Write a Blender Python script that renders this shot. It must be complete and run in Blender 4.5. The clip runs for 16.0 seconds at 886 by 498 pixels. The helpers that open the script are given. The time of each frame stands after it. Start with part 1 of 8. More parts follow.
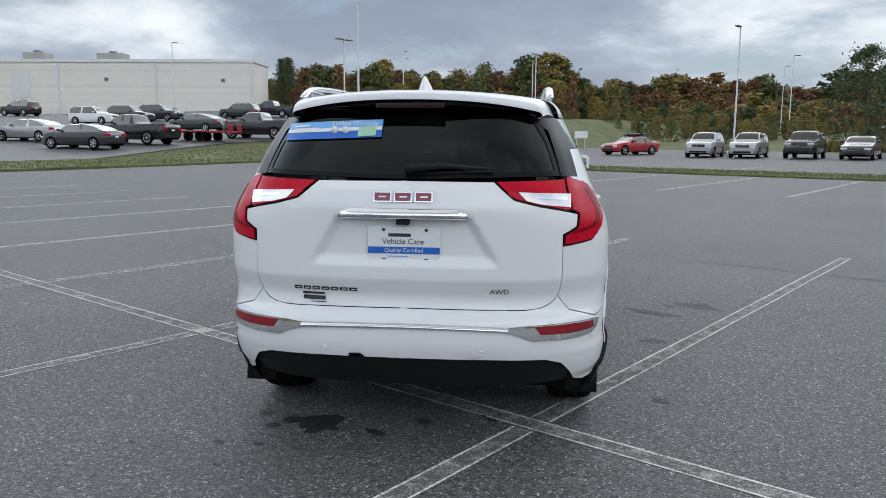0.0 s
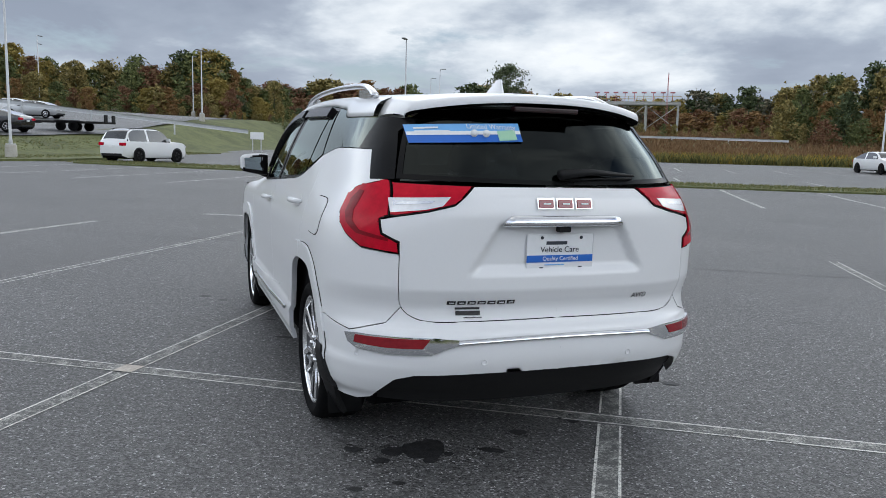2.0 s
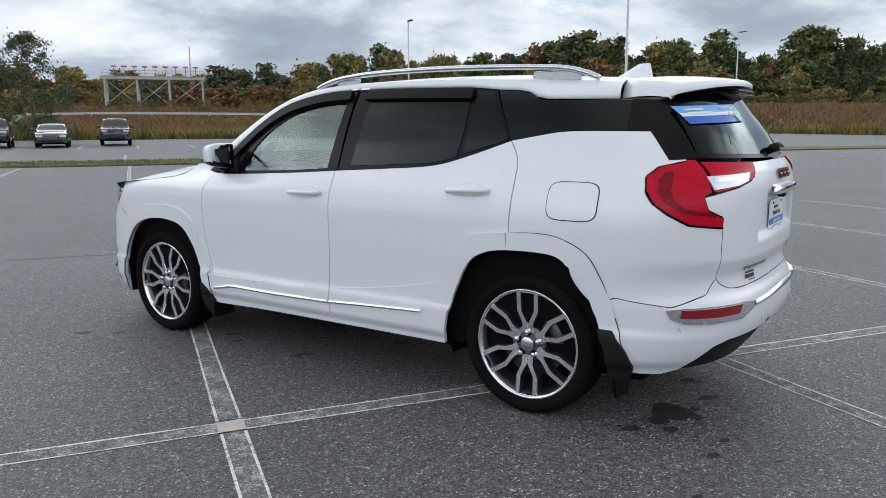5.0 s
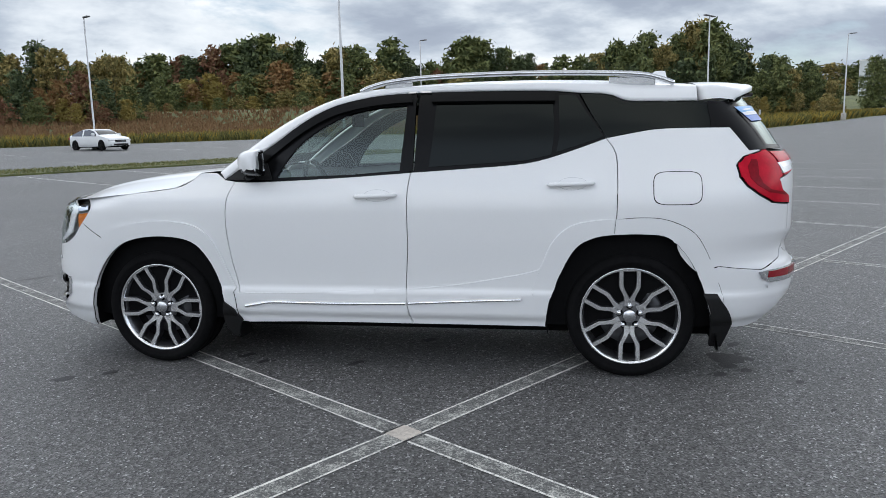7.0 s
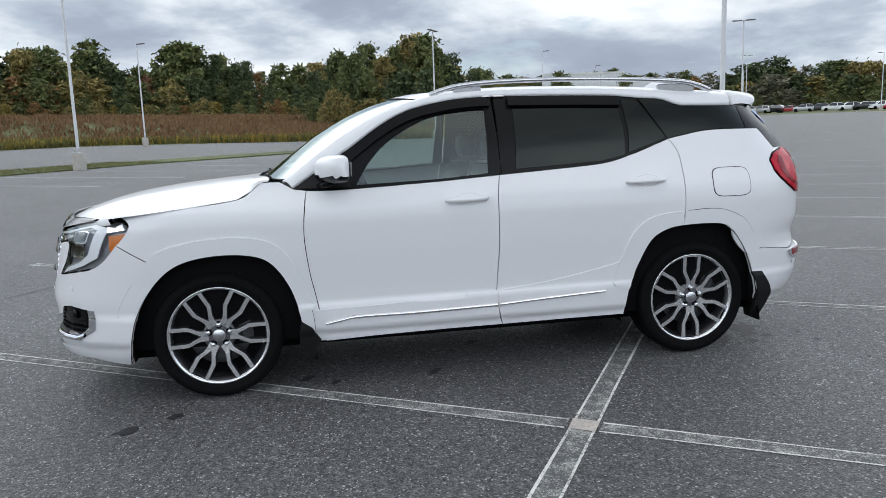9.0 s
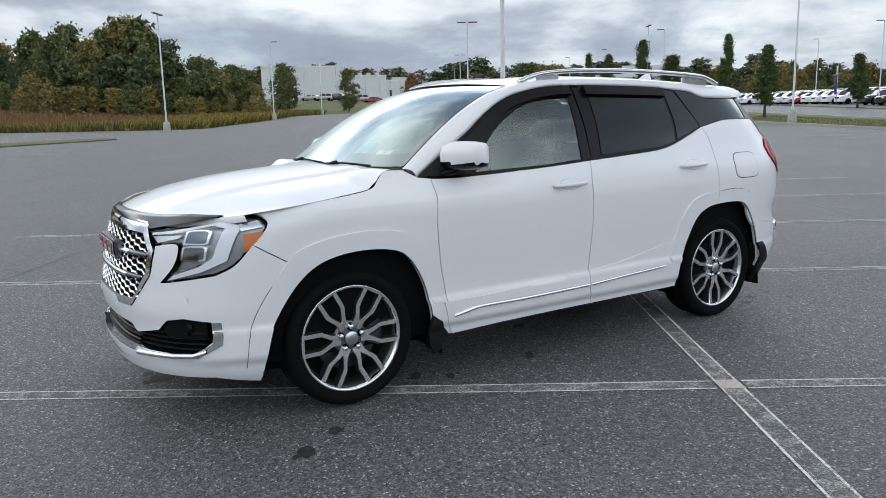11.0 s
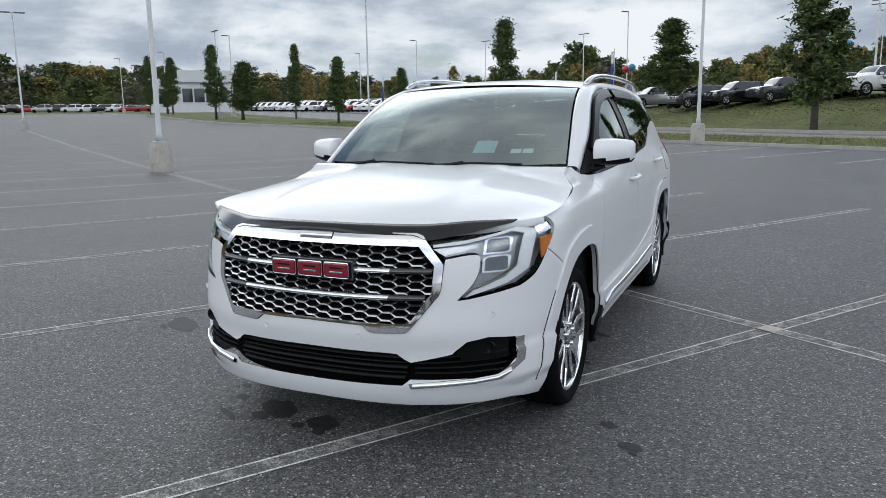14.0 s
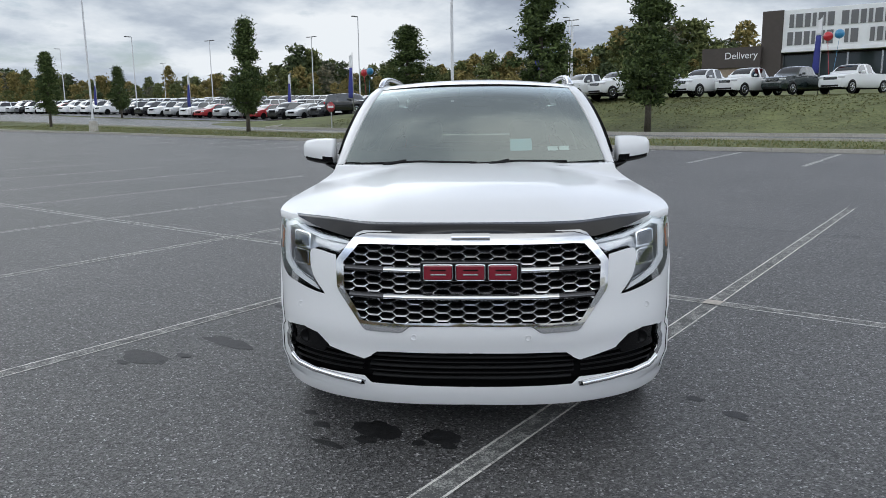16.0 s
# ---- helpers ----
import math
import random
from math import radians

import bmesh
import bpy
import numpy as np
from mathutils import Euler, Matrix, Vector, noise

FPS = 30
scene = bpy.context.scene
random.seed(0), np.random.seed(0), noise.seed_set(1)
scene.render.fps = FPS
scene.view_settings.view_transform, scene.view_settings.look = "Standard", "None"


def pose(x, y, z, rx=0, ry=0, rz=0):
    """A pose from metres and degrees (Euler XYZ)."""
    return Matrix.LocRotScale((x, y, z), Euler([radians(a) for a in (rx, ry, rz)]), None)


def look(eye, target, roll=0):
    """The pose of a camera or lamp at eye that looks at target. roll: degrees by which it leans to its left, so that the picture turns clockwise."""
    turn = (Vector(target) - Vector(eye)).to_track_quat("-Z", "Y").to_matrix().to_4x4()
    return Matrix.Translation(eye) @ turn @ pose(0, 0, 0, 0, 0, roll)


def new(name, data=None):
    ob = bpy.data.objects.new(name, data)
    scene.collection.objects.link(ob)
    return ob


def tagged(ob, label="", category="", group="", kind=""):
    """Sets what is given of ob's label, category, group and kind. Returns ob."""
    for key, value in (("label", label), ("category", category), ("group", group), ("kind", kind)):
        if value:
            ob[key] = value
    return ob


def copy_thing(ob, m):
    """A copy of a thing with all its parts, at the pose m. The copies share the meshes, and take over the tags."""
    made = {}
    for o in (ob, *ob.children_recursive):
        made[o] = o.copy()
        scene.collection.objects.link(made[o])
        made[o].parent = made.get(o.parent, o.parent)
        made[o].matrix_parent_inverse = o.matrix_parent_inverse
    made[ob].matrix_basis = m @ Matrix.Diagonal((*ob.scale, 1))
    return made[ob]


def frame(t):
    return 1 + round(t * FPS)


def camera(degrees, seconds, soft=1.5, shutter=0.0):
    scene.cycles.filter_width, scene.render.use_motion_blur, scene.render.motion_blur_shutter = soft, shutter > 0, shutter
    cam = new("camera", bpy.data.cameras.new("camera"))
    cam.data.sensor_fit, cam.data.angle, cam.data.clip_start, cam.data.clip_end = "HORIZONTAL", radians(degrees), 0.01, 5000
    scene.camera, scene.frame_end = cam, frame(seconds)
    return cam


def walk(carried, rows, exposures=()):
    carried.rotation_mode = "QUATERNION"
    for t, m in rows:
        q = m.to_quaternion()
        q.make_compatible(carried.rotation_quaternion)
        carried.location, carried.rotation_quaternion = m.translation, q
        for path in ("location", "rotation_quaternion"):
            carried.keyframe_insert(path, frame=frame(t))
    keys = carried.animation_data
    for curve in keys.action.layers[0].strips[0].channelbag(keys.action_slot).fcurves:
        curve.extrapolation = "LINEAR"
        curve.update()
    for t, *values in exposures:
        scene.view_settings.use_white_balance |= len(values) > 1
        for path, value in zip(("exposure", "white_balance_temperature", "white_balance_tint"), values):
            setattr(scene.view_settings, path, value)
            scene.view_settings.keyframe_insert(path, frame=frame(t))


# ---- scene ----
cam = camera(61.3, 16.0, 0.75)
PATH = [
    (0, (0.48, -5.326, 1.353), (0.278, -3.356, 1.068), 0.4),
    (0.5, (0.004, -5.28, 1.366), (0.044, -3.3, 1.087), 0.6),
    (1, (-0.519, -5.245, 1.363), (-0.251, -3.282, 1.093), 0.9),
    (1.5, (-1.007, -5.111, 1.34), (-0.525, -3.188, 1.077), 1.3),
    (2, (-1.505, -4.947, 1.332), (-0.819, -3.087, 1.067), 1.6),
    (2.5, (-1.946, -4.704, 1.32), (-1.064, -2.93, 1.046), 1.8),
    (3, (-2.373, -4.385, 1.331), (-1.311, -2.714, 1.046), 1.8),
    (3.5, (-2.818, -4.085, 1.34), (-1.589, -2.535, 1.048), 1.6),
    (4, (-3.172, -3.719, 1.326), (-1.793, -2.301, 1.031), 1.1),
    (4.2, (-3.324, -3.582, 1.332), (-1.893, -2.217, 1.033), 0.7),
    (6.3, (-4.546, -1.765, 1.329), (-2.672, -1.142, 1.013), -1.0),
    (6.5, (-4.632, -1.578, 1.34), (-2.734, -1.032, 1.025), -1.2),
    (7, (-4.847, -1.093, 1.348), (-2.904, -0.736, 1.032), -1.4),
    (7.5, (-4.937, -0.615, 1.344), (-2.97, -0.44, 1.029), -1.6),
    (8, (-4.984, -0.11, 1.35), (-3.008, -0.121, 1.038), -1.7),
    (8.5, (-4.954, 0.402, 1.347), (-2.988, 0.206, 1.036), -1.9),
    (9, (-4.855, 0.918, 1.374), (-2.916, 0.541, 1.06), -1.9),
    (9.5, (-4.757, 1.423, 1.395), (-2.862, 0.869, 1.075), -1.9),
    (9.7, (-4.689, 1.609, 1.392), (-2.817, 0.989, 1.06), -2.1),
    (11.8, (-3.513, 3.517, 1.394), (-2.035, 2.213, 1.05), -0.6),
    (12, (-3.363, 3.65, 1.379), (-1.937, 2.29, 1.033), -0.6),
    (12.5, (-2.961, 3.964, 1.394), (-1.672, 2.476, 1.043), -0.7),
    (13, (-2.579, 4.303, 1.407), (-1.44, 2.698, 1.054), -0.9),
    (13.5, (-2.149, 4.54, 1.401), (-1.172, 2.832, 1.045), -0.9),
    (14, (-1.718, 4.808, 1.409), (-0.916, 3.011, 1.052), -0.8),
    (14.5, (-1.288, 4.959, 1.39), (-0.675, 3.089, 1.033), -0.8),
    (15, (-0.835, 5.067, 1.4), (-0.413, 3.145, 1.043), -0.8),
    (15.5, (-0.401, 5.141, 1.41), (-0.157, 3.189, 1.052), -0.8),
    (16, (-0.047, 5.129, 1.405), (0.059, 3.164, 1.046), -0.7),
]
walk(cam, [(t, look(eye, target, roll)) for t, eye, target, roll in PATH], [(0, 0.52), (4, 0.54), (8, 0.60), (12.5, 0.44), (16, 0.38)])

# ---- light ----
SUN_DIR = Vector((-0.68, 0.05, 0.73)).normalized()
world = bpy.data.worlds.new("overcast_sky")
scene.world = world
world.use_nodes = True


def sky_nodes():
    nt = world.node_tree
    nt.nodes.clear()
    N, Lk = nt.nodes.new, nt.links.new
    out, bg = N("ShaderNodeOutputWorld"), N("ShaderNodeBackground")
    sky = N("ShaderNodeTexSky")
    sky.sky_type, sky.sun_disc = "NISHITA", False
    sky.sun_elevation = math.asin(SUN_DIR.z)
    sky.sun_rotation = math.atan2(SUN_DIR.x, SUN_DIR.y)
    tc = N("ShaderNodeTexCoord")
    sep = N("ShaderNodeSeparateXYZ")
    Lk(tc.outputs["Generated"], sep.inputs[0])

    def mth(op, a, b=None, clamp=False):
        n = N("ShaderNodeMath")
        n.operation, n.use_clamp = op, clamp
        for i, v in enumerate((a, b)):
            if v is None:
                continue
            if isinstance(v, (int, float)):
                n.inputs[i].default_value = v
            else:
                Lk(v, n.inputs[i])
        return n.outputs[0]

    # cloud deck: the direction is cast on a flat layer overhead
    h = mth("ADD", mth("MAXIMUM", sep.outputs[2], 0.0), 0.26)
    comb = N("ShaderNodeCombineXYZ")
    Lk(mth("DIVIDE", sep.outputs[0], h), comb.inputs[0])
    Lk(mth("DIVIDE", sep.outputs[1], h), comb.inputs[1])
    comb.inputs[2].default_value = 0.35

    def nz(scale, detail, rough, dist, off):
        mp = N("ShaderNodeMapping")
        mp.inputs["Location"].default_value = off
        mp.inputs["Rotation"].default_value = (0, 0, 0.6)
        mp.inputs["Scale"].default_value = (1.0, 1.0, 1.0)
        Lk(comb.outputs[0], mp.inputs[0])
        n = N("ShaderNodeTexNoise")
        n.inputs["Scale"].default_value, n.inputs["Detail"].default_value = scale, detail
        n.inputs["Roughness"].default_value, n.inputs["Distortion"].default_value = rough, dist
        Lk(mp.outputs[0], n.inputs["Vector"])
        return n.outputs["Fac"]

    def ramp(f, stops):
        r = N("ShaderNodeValToRGB")
        e = r.color_ramp.elements
        while len(e) < len(stops):
            e.new(0.5)
        for k, (p, c) in zip(e, stops):
            k.position, k.color = p, (*c, 1)
        Lk(f, r.inputs[0])
        return r.outputs[0]

    def mixc(f, a, b):
        m = N("ShaderNodeMix")
        m.data_type = "RGBA"
        Lk(f, m.inputs[0])
        Lk(a, m.inputs[6])
        Lk(b, m.inputs[7])
        return m.outputs[2]

    shade = ramp(nz(0.95, 10, 0.55, 0.1, (3.1, 1.7, 0)), [(0.39, (1.05, 1.07, 1.09)), (0.45, (0.78, 0.83, 0.89)), (0.495, (0.50, 0.56, 0.65)), (0.54, (0.34, 0.39, 0.49)), (0.63, (0.25, 0.295, 0.39))])
    cover = ramp(nz(1.5, 8, 0.6, 0.3, (9.3, 4.1, 2)), [(0.32, (0.1, 0.1, 0.1)), (0.42, (1, 1, 1))])
    blue = N("ShaderNodeVectorMath")
    blue.operation = "SCALE"
    Lk(sky.outputs[0], blue.inputs[0])
    blue.inputs["Scale"].default_value = 0.105
    low = ramp(sep.outputs[2], [(0.0, (1, 1, 1)), (0.10, (0.75, 0.75, 0.75)), (0.30, (0, 0, 0))])
    pale = N("ShaderNodeRGB")
    pale.outputs[0].default_value = (0.78, 0.85, 0.93, 1)
    cloud = mixc(cover, blue.outputs[0], shade)
    lowf = mth("MULTIPLY", low, 0.28)
    col = mixc(lowf, cloud, pale.outputs[0])
    # unseen bright band at middle height, added to light upright sides; dimmer overhead
    zen = ramp(sep.outputs[2], [(0.0, (0.275, 0.281, 0.286)), (0.19, (0.28, 0.286, 0.291)), (0.37, (0.86, 0.878, 0.891)), (0.52, (0.64, 0.654, 0.664)), (0.72, (0.23, 0.236, 0.24)), (1.0, (0.15, 0.154, 0.157))])
    lum = N("ShaderNodeVectorMath")
    lum.operation = "MULTIPLY"
    Lk(col, lum.inputs[0])
    Lk(zen, lum.inputs[1])
    Lk(lum.outputs[0], bg.inputs[0])
    bg.inputs[1].default_value = 2.35
    Lk(bg.outputs[0], out.inputs[0])


sky_nodes()
sun = new("sun", bpy.data.lights.new("sun", "SUN"))
sun.data.energy, sun.data.angle, sun.data.color = 0.5, radians(176), (1.0, 0.985, 0.96)
sun.matrix_world = look(SUN_DIR * 50, (0, 0, 0))
scene.view_settings.exposure = 0.0

# ---- materials ----
MATS = {}


def mat(name, color, rough=0.5, metal=0.0, coat=0.0, vary=0.0, vscale=20.0, bump=0.0, bscale=80.0, spec=0.5, emit=0.0, isl=0.0, rnd=0.0, detail=6, color2=None, big=0.0):
    """A surface with two scales of colour variation and fine relief."""
    if name in MATS:
        return MATS[name]
    m = bpy.data.materials.new(name)
    m.use_nodes = True
    nt = m.node_tree
    b = nt.nodes["Principled BSDF"]
    N, Lk = nt.nodes.new, nt.links.new
    b.inputs["Base Color"].default_value = (*color, 1)
    b.inputs["Roughness"].default_value = rough
    b.inputs["Metallic"].default_value = metal
    b.inputs["Coat Weight"].default_value = coat
    b.inputs["Coat Roughness"].default_value = 0.03
    b.inputs["Specular IOR Level"].default_value = spec
    if emit:
        b.inputs["Emission Color"].default_value = (*color, 1)
        b.inputs["Emission Strength"].default_value = emit
    tc = N("ShaderNodeTexCoord")
    src = None
    if vary or isl or rnd or big:
        hsv = N("ShaderNodeHueSaturation")
        hsv.inputs["Color"].default_value = (*color, 1)
        if color2:
            mx = N("ShaderNodeMix")
            mx.data_type = "RGBA"
            mx.inputs[6].default_value, mx.inputs[7].default_value = (*color, 1), (*color2, 1)
            Lk(mx.outputs[2], hsv.inputs["Color"])
        total = None
        for amp, sc in ((vary, vscale), (vary * 0.7, vscale * 0.13), (big, 0.25)):
            if not amp:
                continue
            n = N("ShaderNodeTexNoise")
            n.inputs["Scale"].default_value, n.inputs["Detail"].default_value = sc, detail
            n.inputs["Roughness"].default_value = 0.65
            Lk(tc.outputs["Object"], n.inputs["Vector"])
            mr = N("ShaderNodeMapRange")
            mr.inputs[1].default_value, mr.inputs[2].default_value = 0.3, 0.7
            mr.inputs[3].default_value, mr.inputs[4].default_value = -amp, amp
            Lk(n.outputs["Fac"], mr.inputs[0])
            if total is None:
                total = mr.outputs[0]
                first = n.outputs["Fac"]
            else:
                ad = N("ShaderNodeMath")
                Lk(total, ad.inputs[0])
                Lk(mr.outputs[0], ad.inputs[1])
                total = ad.outputs[0]
        for amt, node, sock in ((isl, "ShaderNodeNewGeometry", "Random Per Island"), (rnd, "ShaderNodeObjectInfo", "Random")):
            if not amt:
                continue
            g = N(node)
            mr = N("ShaderNodeMapRange")
            mr.inputs[3].default_value, mr.inputs[4].default_value = -amt, amt
            Lk(g.outputs[sock], mr.inputs[0])
            if total is None:
                total = mr.outputs[0]
            else:
                ad = N("ShaderNodeMath")
                Lk(total, ad.inputs[0])
                Lk(mr.outputs[0], ad.inputs[1])
                total = ad.outputs[0]
            if color2:
                Lk(g.outputs[sock], mx.inputs[0])
        one = N("ShaderNodeMath")
        one.inputs[1].default_value = 1.0
        Lk(total, one.inputs[0])
        Lk(one.outputs[0], hsv.inputs["Value"])
        Lk(hsv.outputs[0], b.inputs["Base Color"])
        if color2 and not isl and not rnd:
            Lk(first, mx.inputs[0])
    if bump:
        n = N("ShaderNodeTexNoise")
        n.inputs["Scale"].default_value, n.inputs["Detail"].default_value = bscale, 5
        Lk(tc.outputs["Object"], n.inputs["Vector"])
        bp = N("ShaderNodeBump")
        bp.inputs["Strength"].default_value = min(1.0, bump)
        bp.inputs["Distance"].default_value = 0.4 / bscale
        Lk(n.outputs["Fac"], bp.inputs["Height"])
        Lk(bp.outputs[0], b.inputs["Normal"])
    MATS[name] = m
    return m


def pane(name, tint, ior=1.5, rough=0.0):
    """Thin glass: tinted see-through with a mirror gloss on top."""
    if name in MATS:
        return MATS[name]
    m = bpy.data.materials.new(name)
    m.use_nodes = True
    nt = m.node_tree
    nt.nodes.clear()
    N, Lk = nt.nodes.new, nt.links.new
    out, mx = N("ShaderNodeOutputMaterial"), N("ShaderNodeMixShader")
    tr, gl, lw = N("ShaderNodeBsdfTransparent"), N("ShaderNodeBsdfGlossy"), N("ShaderNodeLayerWeight")
    tr.inputs[0].default_value = (*tint, 1)
    gl.inputs["Roughness"].default_value = rough
    gl.inputs["Color"].default_value = (0.86, 0.95, 0.92, 1)
    lw.inputs[0].default_value = 0.5
    r0 = ((ior - 1) / (ior + 1)) ** 2
    pw, ma = N("ShaderNodeMath"), N("ShaderNodeMath")
    pw.operation, ma.operation = "POWER", "MULTIPLY_ADD"
    pw.inputs[1].default_value = 4.0
    ma.inputs[1].default_value, ma.inputs[2].default_value = 1 - r0, r0
    Lk(lw.outputs["Facing"], pw.inputs[0])
    Lk(pw.outputs[0], ma.inputs[0])
    Lk(ma.outputs[0], mx.inputs[0])
    Lk(tr.outputs[0], mx.inputs[1])
    Lk(gl.outputs[0], mx.inputs[2])
    Lk(mx.outputs[0], out.inputs[0])
    MATS[name] = m
    return m


BARREL = mat("silver_wheel_barrel", (0.17, 0.172, 0.18), 0.38, 0.9, vary=0.1, vscale=30)
WHITE = mat("pearl_white_paint", (0.765, 0.77, 0.78), 0.35, 0.0, 0.55, vary=0.012, vscale=900)
BLACKGLOSS = mat("gloss_black_trim", (0.005, 0.005, 0.0055), 0.25, 0.0, 0.0, spec=0.14, vary=0.1, vscale=30)
BLACKPL = mat("grained_black_plastic", (0.009, 0.009, 0.0095), 0.6, spec=0.25, vary=0.15, vscale=60, bump=0.2, bscale=400)
DARKIN = mat("dark_cavity_plastic", (0.004, 0.004, 0.0045), 0.85, spec=0.1, vary=0.2, vscale=30)
CHROME = mat("bright_chrome", (0.80, 0.81, 0.83), 0.07, 1.0, vary=0.02, vscale=40)
GRILLECHROME = mat("brushed_grille_chrome", (0.88, 0.89, 0.91), 0.20, 1.0, vary=0.04, vscale=60)
SATIN = mat("satin_silver_metal", (0.62, 0.63, 0.65), 0.25, 1.0, vary=0.04, vscale=60)
MACHINED = mat("machined_alloy_face", (0.86, 0.865, 0.875), 0.26, 1.0, vary=0.04, vscale=120)
GUNMETAL = mat("dark_grey_wheel_paint", (0.045, 0.046, 0.05), 0.35, 0.5, 0.4)
RUBBER = mat("worn_tyre_rubber", (0.006, 0.006, 0.0065), 0.85, spec=0.08, vary=0.25, vscale=35, bump=0.25, bscale=250)
DARKLENS = mat("deep_red_light_guide", (0.20, 0.003, 0.010), 0.2, 0.0, 0.06, spec=0.12, vary=0.2, vscale=60)
REDLENS = mat("red_lamp_lens", (0.46, 0.004, 0.020), 0.2, 0.0, 0.06, spec=0.12, vary=0.18, vscale=25)
DARKRED = mat("dark_red_reflector", (0.22, 0.006, 0.012), 0.25, 0.0, 0.15, vary=0.15, vscale=60)
CLEARLENS = mat("frosted_clear_lens", (0.68, 0.68, 0.70), 0.18, 0.25, 1.0, vary=0.12, vscale=30)
AMBER = mat("amber_lens", (0.62, 0.17, 0.02), 0.15, 0.0, 0.8, vary=0.1, vscale=50)
FROST = mat("frosted_white_light_guide", (0.80, 0.81, 0.83), 0.35, 0.0, 0.5, vary=0.05, vscale=60)
LENSDARK = mat("projector_lens", (0.16, 0.165, 0.175), 0.08, 0.9, 0.6, vary=0.1, vscale=60)
DEFLECT = mat("smoked_gloss_plastic", (0.008, 0.008, 0.009), 0.15, 0.0, 0.25, spec=0.3, vary=0.05, vscale=20)
LAMPGREY = mat("lamp_housing_silver", (0.34, 0.35, 0.37), 0.28, 0.7, vary=0.12, vscale=40)
PRIVACY = pane("privacy_glass", (0.02, 0.021, 0.022), 1.4)
CLEARGLASS = pane("green_tinted_glass", (0.58, 0.71, 0.67), 4.3, 0.03)
SIDEGLASS = pane("green_side_glass", (0.60, 0.71, 0.67), 1.9)
LAMPGLASS = pane("clear_lamp_cover", (0.93, 0.94, 0.95), 1.45)
MIRRORGLASS = mat("mirror_glass", (0.75, 0.77, 0.79), 0.02, 1.0)
BLUE = mat("blue_print", (0.015, 0.13, 0.52), 0.35, vary=0.05, vscale=15)
LIGHTBLUE = mat("light_blue_print", (0.16, 0.42, 0.78), 0.35, vary=0.04, vscale=15)
PAPER = mat("white_print", (0.78, 0.79, 0.80), 0.4, vary=0.03, vscale=30)
DARKBADGE = mat("dark_chrome_badge", (0.10, 0.10, 0.105), 0.25, 0.8)
INK = mat("dark_print", (0.03, 0.035, 0.05), 0.4)
EMBRED = mat("red_enamel", (0.22, 0.008, 0.022), 0.2, 0.0, 0.8)
FABRIC = mat("black_leather", (0.025, 0.025, 0.026), 0.55, vary=0.12, vscale=40, bump=0.2, bscale=150)
DASH = mat("dark_dash_plastic", (0.03, 0.03, 0.032), 0.6, vary=0.1, vscale=40)
HEADLINER = mat("grey_headliner", (0.17, 0.168, 0.165), 0.9, vary=0.05, vscale=60)

# ---- mesh helpers ----
LOT = pose(-1.745, -0.324, 0, 0, 0, -33.35)


def bowl(x, y):
    """The land rises gently away from the car on every side."""
    r = math.hypot(x, y)
    return 0.00017 * r * r if r < 100 else 1.7 + 0.012 * (r - 100)


def uv(u, v, z=0.0):
    """A place in the world from the car park's own axes, z above the land's gentle bowl."""
    p = LOT @ Vector((u, v, z))
    p.z += bowl(p.x, p.y)
    return p


def stand(u, v, z=0.0, turn=0.0):
    """A pose in the car park's axes, z above the bowl."""
    return Matrix.Translation(uv(u, v, z)) @ LOT.to_3x3().to_4x4() @ pose(0, 0, 0, 0, 0, turn)


def finish(ob, smooth=False):
    if smooth:
        ob.data.polygons.foreach_set("use_smooth", [True] * len(ob.data.polygons))
    return ob


def part(name, bm, material, parent=None, label="", smooth=False):
    me = bpy.data.meshes.new(name)
    bm.to_mesh(me)
    bm.free()
    ob = new(name, me)
    for m in material if isinstance(material, (list, tuple)) else (material,):
        me.materials.append(m)
    if parent:
        ob.parent = parent
    if label:
        ob["label"] = label
    return finish(ob, smooth)


def thing(name, label, category, group="", m=None):
    ob = new(name)
    ob.empty_display_size = 0.2
    if m is not None:
        ob.matrix_world = m
    return tagged(ob, label, category, group)


def grid_mesh(rows, close_u=False, close_v=False, bm=None, flip=False, mi=0):
    """Faces over a grid of points: rows[i][j]."""
    bm = bm or bmesh.new()
    vs = [[bm.verts.new(p) for p in r] for r in rows]
    n, k = len(vs), len(vs[0])
    for i in range(n if close_u else n - 1):
        for j in range(k if close_v else k - 1):
            q = [vs[i][j], vs[(i + 1) % n][j], vs[(i + 1) % n][(j + 1) % k], vs[i][(j + 1) % k]]
            if flip:
                q.reverse()
            f = bm.faces.new(q)
            f.material_index, f.smooth = mi, True
    return bm


def box(x0, y0, z0, x1, y1, z1, bevel=0.0, bm=None, m=None, mi=0, segs=2):
    bm = bm or bmesh.new()
    r = bmesh.ops.create_cube(bm, size=1.0)
    mm = Matrix.LocRotScale(((x0 + x1) / 2, (y0 + y1) / 2, (z0 + z1) / 2), None, (abs(x1 - x0), abs(y1 - y0), abs(z1 - z0)))
    bmesh.ops.transform(bm, matrix=(m @ mm) if m is not None else mm, verts=r["verts"])
    faces = {f for v in r["verts"] for f in v.link_faces}
    for f in faces:
        f.material_index = mi
    if bevel:
        edges = list({e for v in r["verts"] for e in v.link_edges})
        bmesh.ops.bevel(bm, geom=edges, offset=bevel, segments=segs, affect="EDGES", profile=0.5)
    return bm


